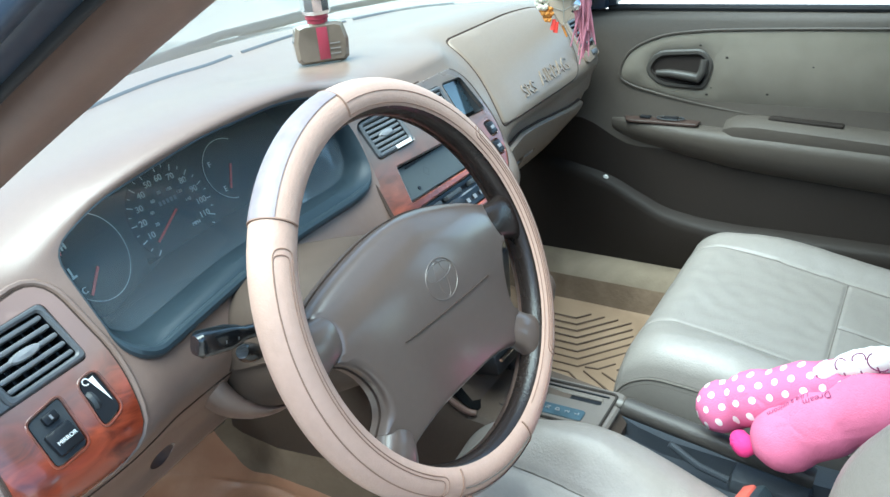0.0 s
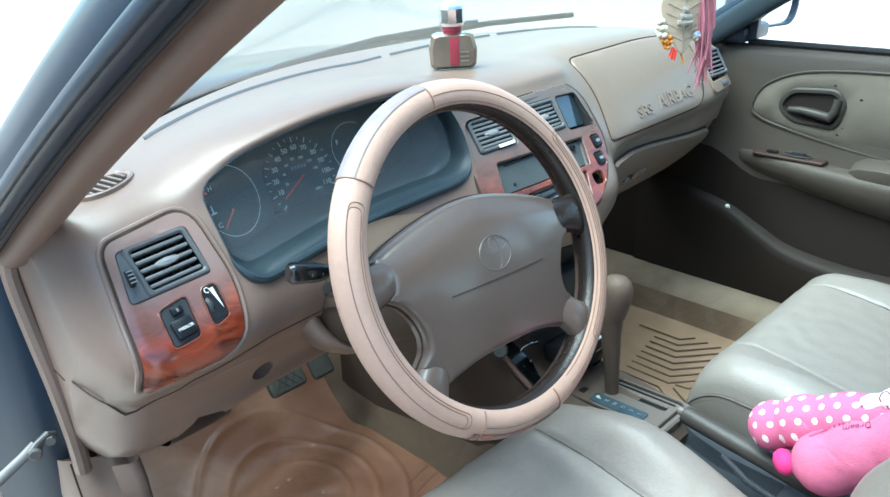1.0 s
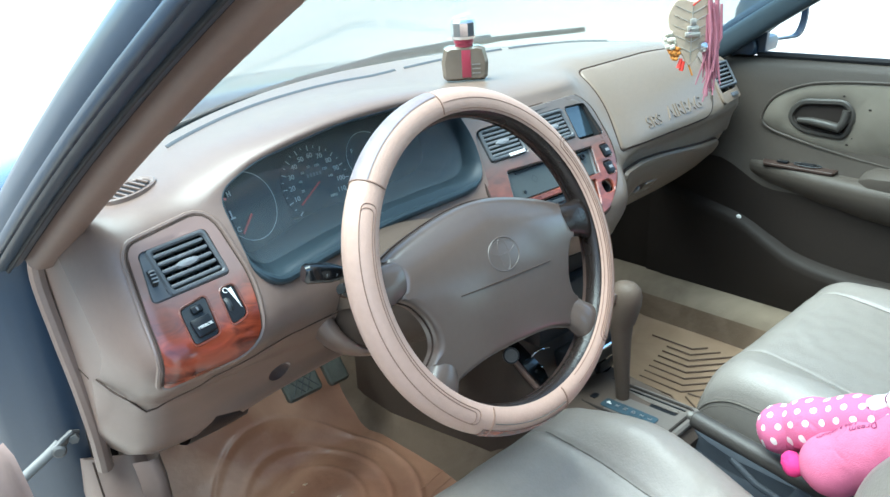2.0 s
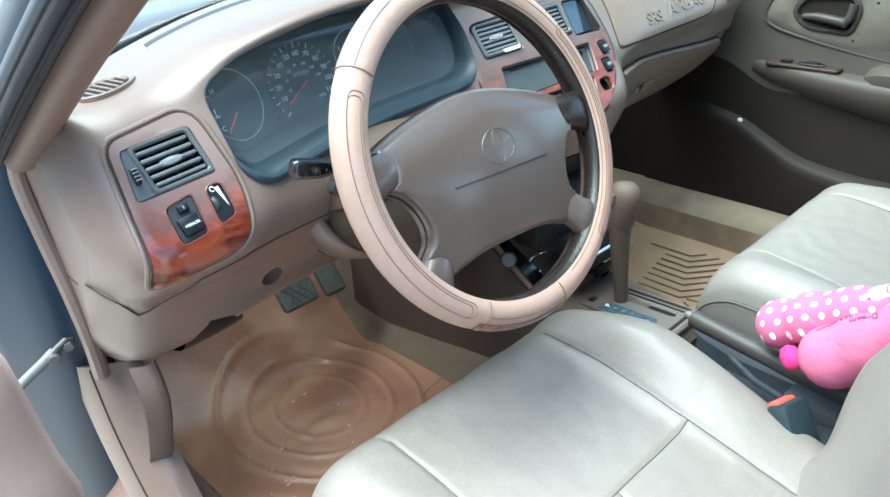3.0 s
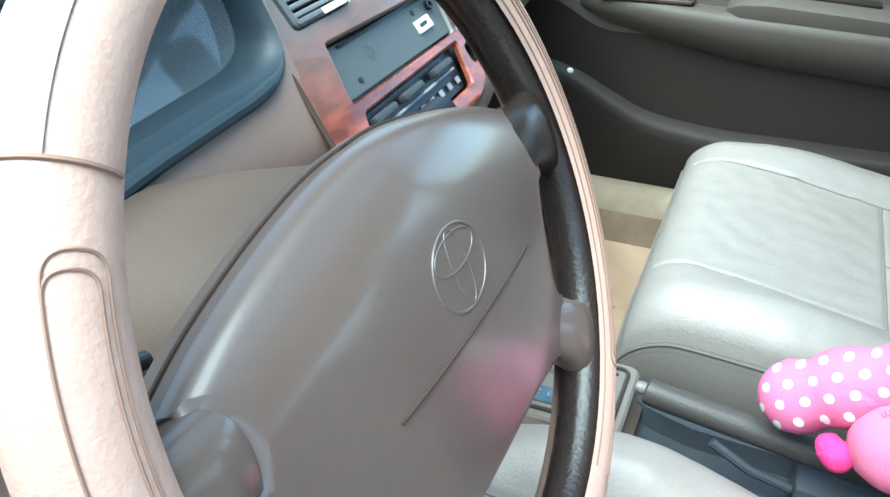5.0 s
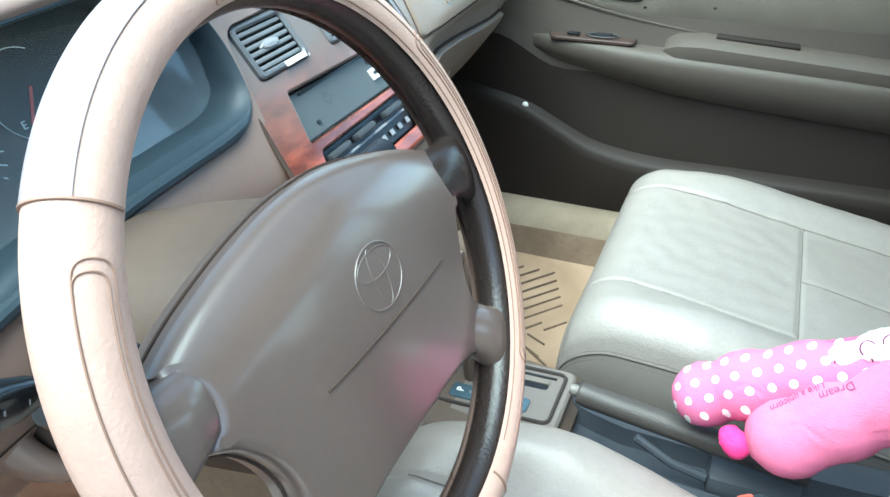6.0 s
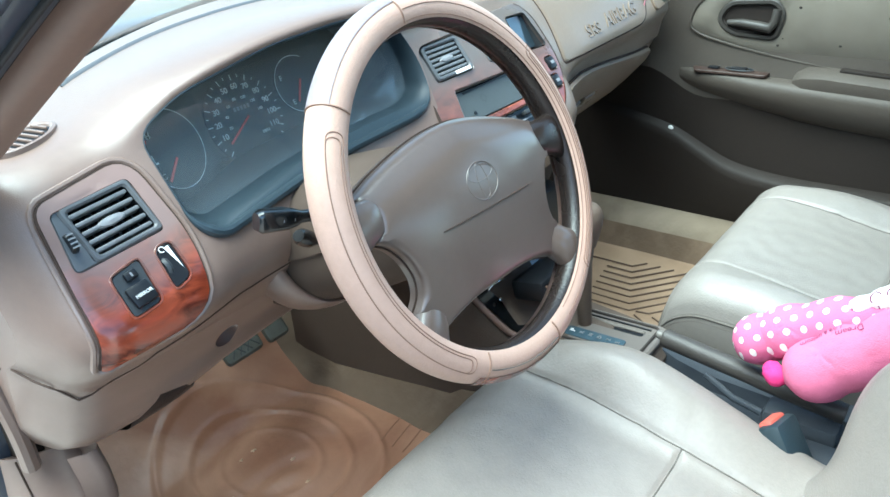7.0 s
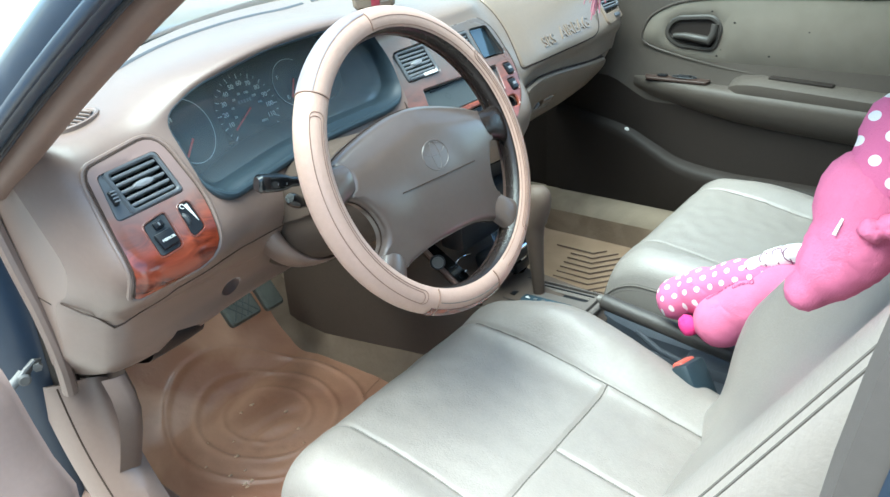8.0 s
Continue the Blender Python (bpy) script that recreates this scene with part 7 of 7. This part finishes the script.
pl1 = plush("plain_half", C1 + B1 @ Vector((0.022, -0.016, 0.004)), B1, [((-0.024, -0.010, 0.0), (0.040, 0.040, 0.040)), ((0.025, 0.002, 0.0), (0.046, 0.042, 0.042)), ((0.080, 0.012, 0.0), (0.050, 0.042, 0.040))], PINK, pil1, "plain pink plush")
plush("ear", C1 + B1 @ Vector((-0.054, -0.022, 0.014)), B1, [((0, 0, 0), (0.010, 0.012, 0.011)), ((0.006, -0.008, 0), (0.010, 0.010, 0.010))], HOTPINK, pil1, "deep pink knot", res=24)
wp = plush("white_patch", C1 + B1 @ Vector((0.104, 0.037, 0.012)), B1, [((-0.034, 0.001, 0.0), (0.020, 0.014, 0.022)), ((-0.008, 0.003, 0.0), (0.022, 0.016, 0.026)), ((0.022, 0.003, -0.002), (0.026, 0.016, 0.026))], WHITE, pil1, "white printed patch with dark outlines", res=36)
plush("pink_tip", C1 + B1 @ Vector((0.148, 0.036, 0.012)), B1, [((0, 0, 0), (0.014, 0.012, 0.018)), ((0.008, 0.002, 0), (0.010, 0.010, 0.014))], PINK, pil1, "pink rounded tip beyond the patch", res=24)


def drawn(pts, frame_c, frame_a, host, parent, r=0.0009):
    """An inked line laid onto a stuffed surface."""
    from mathutils.bvhtree import BVHTree
    tree = BVHTree.FromPolygons([v.co for v in host.data.vertices], [p.vertices for p in host.data.polygons])
    zax = frame_a.col[2].normalized()
    hits = [tree.ray_cast(frame_c + frame_a @ Vector((x, y, 0.3)), -zax)[0] for x, y in pts]
    hits = [h + zax * 0.0004 for h in hits if h]
    if len(hits) > 2:
        part("outline", tube(hits, r, 5), INK, parent)


for cx, cy, rr, a0, a1 in ((0.070, 0.030, 0.010, 150, 330), (0.086, 0.028, 0.009, 170, 350), (0.102, 0.029, 0.010, 170, 350), (0.118, 0.030, 0.009, 180, 360), (0.092, 0.040, 0.007, 20, 220), (0.112, 0.042, 0.007, -20, 190), (0.130, 0.036, 0.010, 110, 300)):
    drawn([(cx + rr * math.cos(radians(q)), cy + rr * math.sin(radians(q))) for q in np.linspace(a0, a1, 16)], C1, B1, wp, wp)
printed("Dream", 0.011, (0.058, 0.008), 192, C1, B1, pl1, pil1)
printed("Like a unicorn", 0.0095, (0.022, 0.008), 196, C1, B1, pl1, pil1)

pil2 = thing("cushion", (-0.25, -0.50, 0.80), "pink dotted plush cushion strapped to the driver's backrest", "cushion")
B2 = rows3((0.222, -0.967, 0.124), (0.373, 0.202, 0.906), (-0.901, -0.155, 0.405))
C2 = Vector((-0.437, -0.469, 0.890))
plush("plain_half", C2 + B2 @ Vector((0.004, -0.024, 0.0)), B2, [((-0.027, -0.026, 0.0), (0.015, 0.015, 0.020)), ((-0.012, -0.010, 0.0), (0.022, 0.024, 0.030)), ((0.006, 0.014, 0.0), (0.031, 0.036, 0.038)), ((0.012, 0.044, 0.0), (0.033, 0.040, 0.040)), ((0.055, 0.036, -0.005), (0.045, 0.044, 0.040))], PINK, pil2, "plain pink plush")
plush("dotted_half", C2 + B2 @ Vector((0.043, 0.056, 0.006)), B2, [((-0.012, -0.022, 0.0), (0.028, 0.030, 0.034)), ((0.000, 0.010, 0.0), (0.030, 0.036, 0.036)), ((0.045, 0.018, -0.004), (0.045, 0.050, 0.038))], DOTS, pil2, "pink plush printed with white dots")
plush("ear", C2 + B2 @ Vector((0.026, -0.002, 0.040)), B2, [((0, 0, 0), (0.014, 0.007, 0.007)), ((0.014, 0.001, 0), (0.014, 0.007, 0.007))], PINK, pil2, "small folded pink ear", res=24)
part("zip_tag", tube([C2 + B2 @ Vector((0.0022, 0.006, 0.038)), C2 + B2 @ Vector((-0.0035, -0.006, 0.039))], [0.0010, 0.0016], 6), WHITE, pil2, "small white zip tag")

# ---------------------------------------------------------------- scent bottle on the dashboard
perf = thing("scent_bottle", (0.005, 0.372, 0.945), "faceted amber scent bottle with a silver cap", "scent bottle")
MPf = Matrix.Translation((-0.008, 0.400, 0.9475)) @ Matrix.Rotation(radians(-42), 4, 'Z')
prof = [(-0.031, 0.0), (0.031, 0.0), (0.037, 0.006), (0.0385, 0.030), (0.033, 0.052), (0.024, 0.055), (-0.024, 0.055), (-0.033, 0.052), (-0.0385, 0.030), (-0.037, 0.006)]
bm = loft([[(x * 0.86, -0.016, 0.004 + z * 0.86) for x, z in prof], [(x, -0.011, z) for x, z in prof], [(x, 0.011, z) for x, z in prof], [(x * 0.86, 0.016, 0.004 + z * 0.86) for x, z in prof]])
bmesh.ops.transform(bm, matrix=MPf, verts=bm.verts)
part("bottle", bm, AMBER, perf, "amber faceted bottle", sharp=20)
part("band", box((0.002, -0.0164, 0.0275), (0.015, 0.0012, 0.044), 0.0003, MPf), REDGLASS, perf, "red band")
for k in range(3):
    part("label_line", box((0.018, -0.0165, 0.012 + 0.007 * k), (0.014, 0.0008, 0.0018), 0, MPf), LEATHER, perf)
part("neck", lathe([(0.015, 0.054), (0.015, 0.059), (0.0165, 0.060), (0.0165, 0.066), (0.014, 0.068)], 20, MPf), REDGLASS, perf)
part("cap", lathe([(0.0185, 0.066), (0.0205, 0.071), (0.0205, 0.092), (0.0180, 0.0965), (0.0, 0.097)], 10, MPf), CHROME, perf, "faceted silver cap", sharp=10)

# ---------------------------------------------------------------- hanging charm below the mirror
charm = thing("hanging_charm", (0.30, 0.17, 1.03), "leaf-shaped charm with a silver ornament, flowers and mauve tassels", "charm")
CH = Vector((0.288, 0.160, 0.990))
MCh = Matrix.Translation(CH) @ Matrix.Rotation(radians(-38), 4, 'Z') @ Matrix.Rotation(radians(90), 4, 'X') @ Matrix.Scale(1.12, 4)
leaf = [q.to_tuple() for q in spline([(0.0, -0.040), (-0.016, -0.018), (-0.030, 0.010), (-0.034, 0.034), (-0.022, 0.056), (0.0, 0.052), (0.022, 0.056), (0.034, 0.034), (0.030, 0.010), (0.016, -0.018)], 60, True)]
part("leaf", plate(leaf, (), 0.002, 0.0006, MCh, lambda x, y: 0.004 - 4 * x * x), LEAFM, charm, "pale heart-shaped leaf")
part("leaf_vein", tube([MCh @ Vector((0, y, 0.0046)) for y in np.linspace(-0.038, 0.05, 8)], 0.0007, 5), SILVER, charm)
for k in range(5):
    for sg in (-1, 1):
        part("leaf_vein", tube([MCh @ Vector((sg * u * 0.026, -0.02 + k * 0.014 + u * 0.012, 0.0046 - 4 * (u * 0.026) ** 2)) for u in (0, 0.5, 1)], 0.0005, 5), SILVER, charm)
for (w, z, h) in ((0.024, 0.006, 0.008), (0.018, 0.014, 0.010), (0.010, 0.024, 0.010)):
    part("ornament", box((0, z, 0.008), (w, h, 0.006), 0.003, MCh), SILVER, charm, "plain silver ornament")
part("cord", tube([CH + Vector((0, 0, 0.05)), (0.20, 0.02, 1.12), (0.05, -0.16, 1.24)], 0.0012, 6), RED, charm)
random.seed(7)
for k in range(26):
    bx, by = random.gauss(0.030, 0.006), random.gauss(0.0, 0.004)
    top_, ln = random.uniform(0.03, 0.06), random.uniform(0.09, 0.14)
    a = MCh @ Vector((bx, top_, by))
    mid_ = MCh @ Vector((bx + random.gauss(0.004, 0.005), top_ - ln * 0.5, by + random.gauss(0, 0.004)))
    e = MCh @ Vector((bx + random.gauss(0.004, 0.008), top_ - ln, by + random.gauss(0, 0.004)))
    part("tassel_strand", tube([a, mid_, e], [0.0022, 0.0026, 0.001], 6), TASSEL, charm)
for (x, y, mt, r) in ((-0.026, -0.016, ORANGE, 0.007), (-0.030, -0.006, CREAM, 0.009), (-0.022, -0.026, ORANGE, 0.006), (-0.034, 0.004, CREAM, 0.008), (-0.018, -0.018, ORANGE, 0.006)):
    bm = bmesh.new()
    for q in range(6):
        b2 = bmesh.new()
        bmesh.ops.create_uvsphere(b2, u_segments=8, v_segments=6, radius=r * 0.6)
        bmesh.ops.transform(b2, matrix=MCh @ Matrix.Translation((x + r * 0.6 * math.cos(q), y + r * 0.6 * math.sin(q), -0.002 + 0.002 * (q % 3))), verts=b2.verts)
        join(bm, b2)
    part("flower", bm, mt, charm)
for (x, y) in ((-0.008, -0.042), (-0.012, -0.038)):
    part("red_bud", tube([MCh @ Vector((x, y + 0.008, 0)), MCh @ Vector((x - 0.004, y - 0.006, 0.001))], [0.003, 0.0042], 8), RED, charm)
part("bead", lathe([(0.0, -0.009), (0.007, -0.005), (0.009, 0.0), (0.007, 0.005), (0.0, 0.009)], 14, MCh @ pose(0.020, -0.014, 0.004)), CHROME, charm)
part("twig", tube([MCh @ Vector((0.0, -0.040, 0)), MCh @ Vector((0.006, -0.056, 0.002))], 0.0016, 6), ORANGE, charm)

# ---------------------------------------------------------------- outdoors
bm = bmesh.new()
bmesh.ops.create_grid(bm, x_segments=40, y_segments=40, size=300)
tagged(link_mesh("ground", bm, CONCRETE), "pale sunlit concrete yard around the car", "ground", kind="structure")
# Unseen wall, added to keep sky light off the car's left side.
bm = box((-3.05, 0.0, 1.15), (0.25, 9.0, 2.3), 0.02)
tagged(link_mesh("light_block_wall", bm, CONCRETE), "plain unseen wall added to block sky light from the left", "wall", kind="structure")
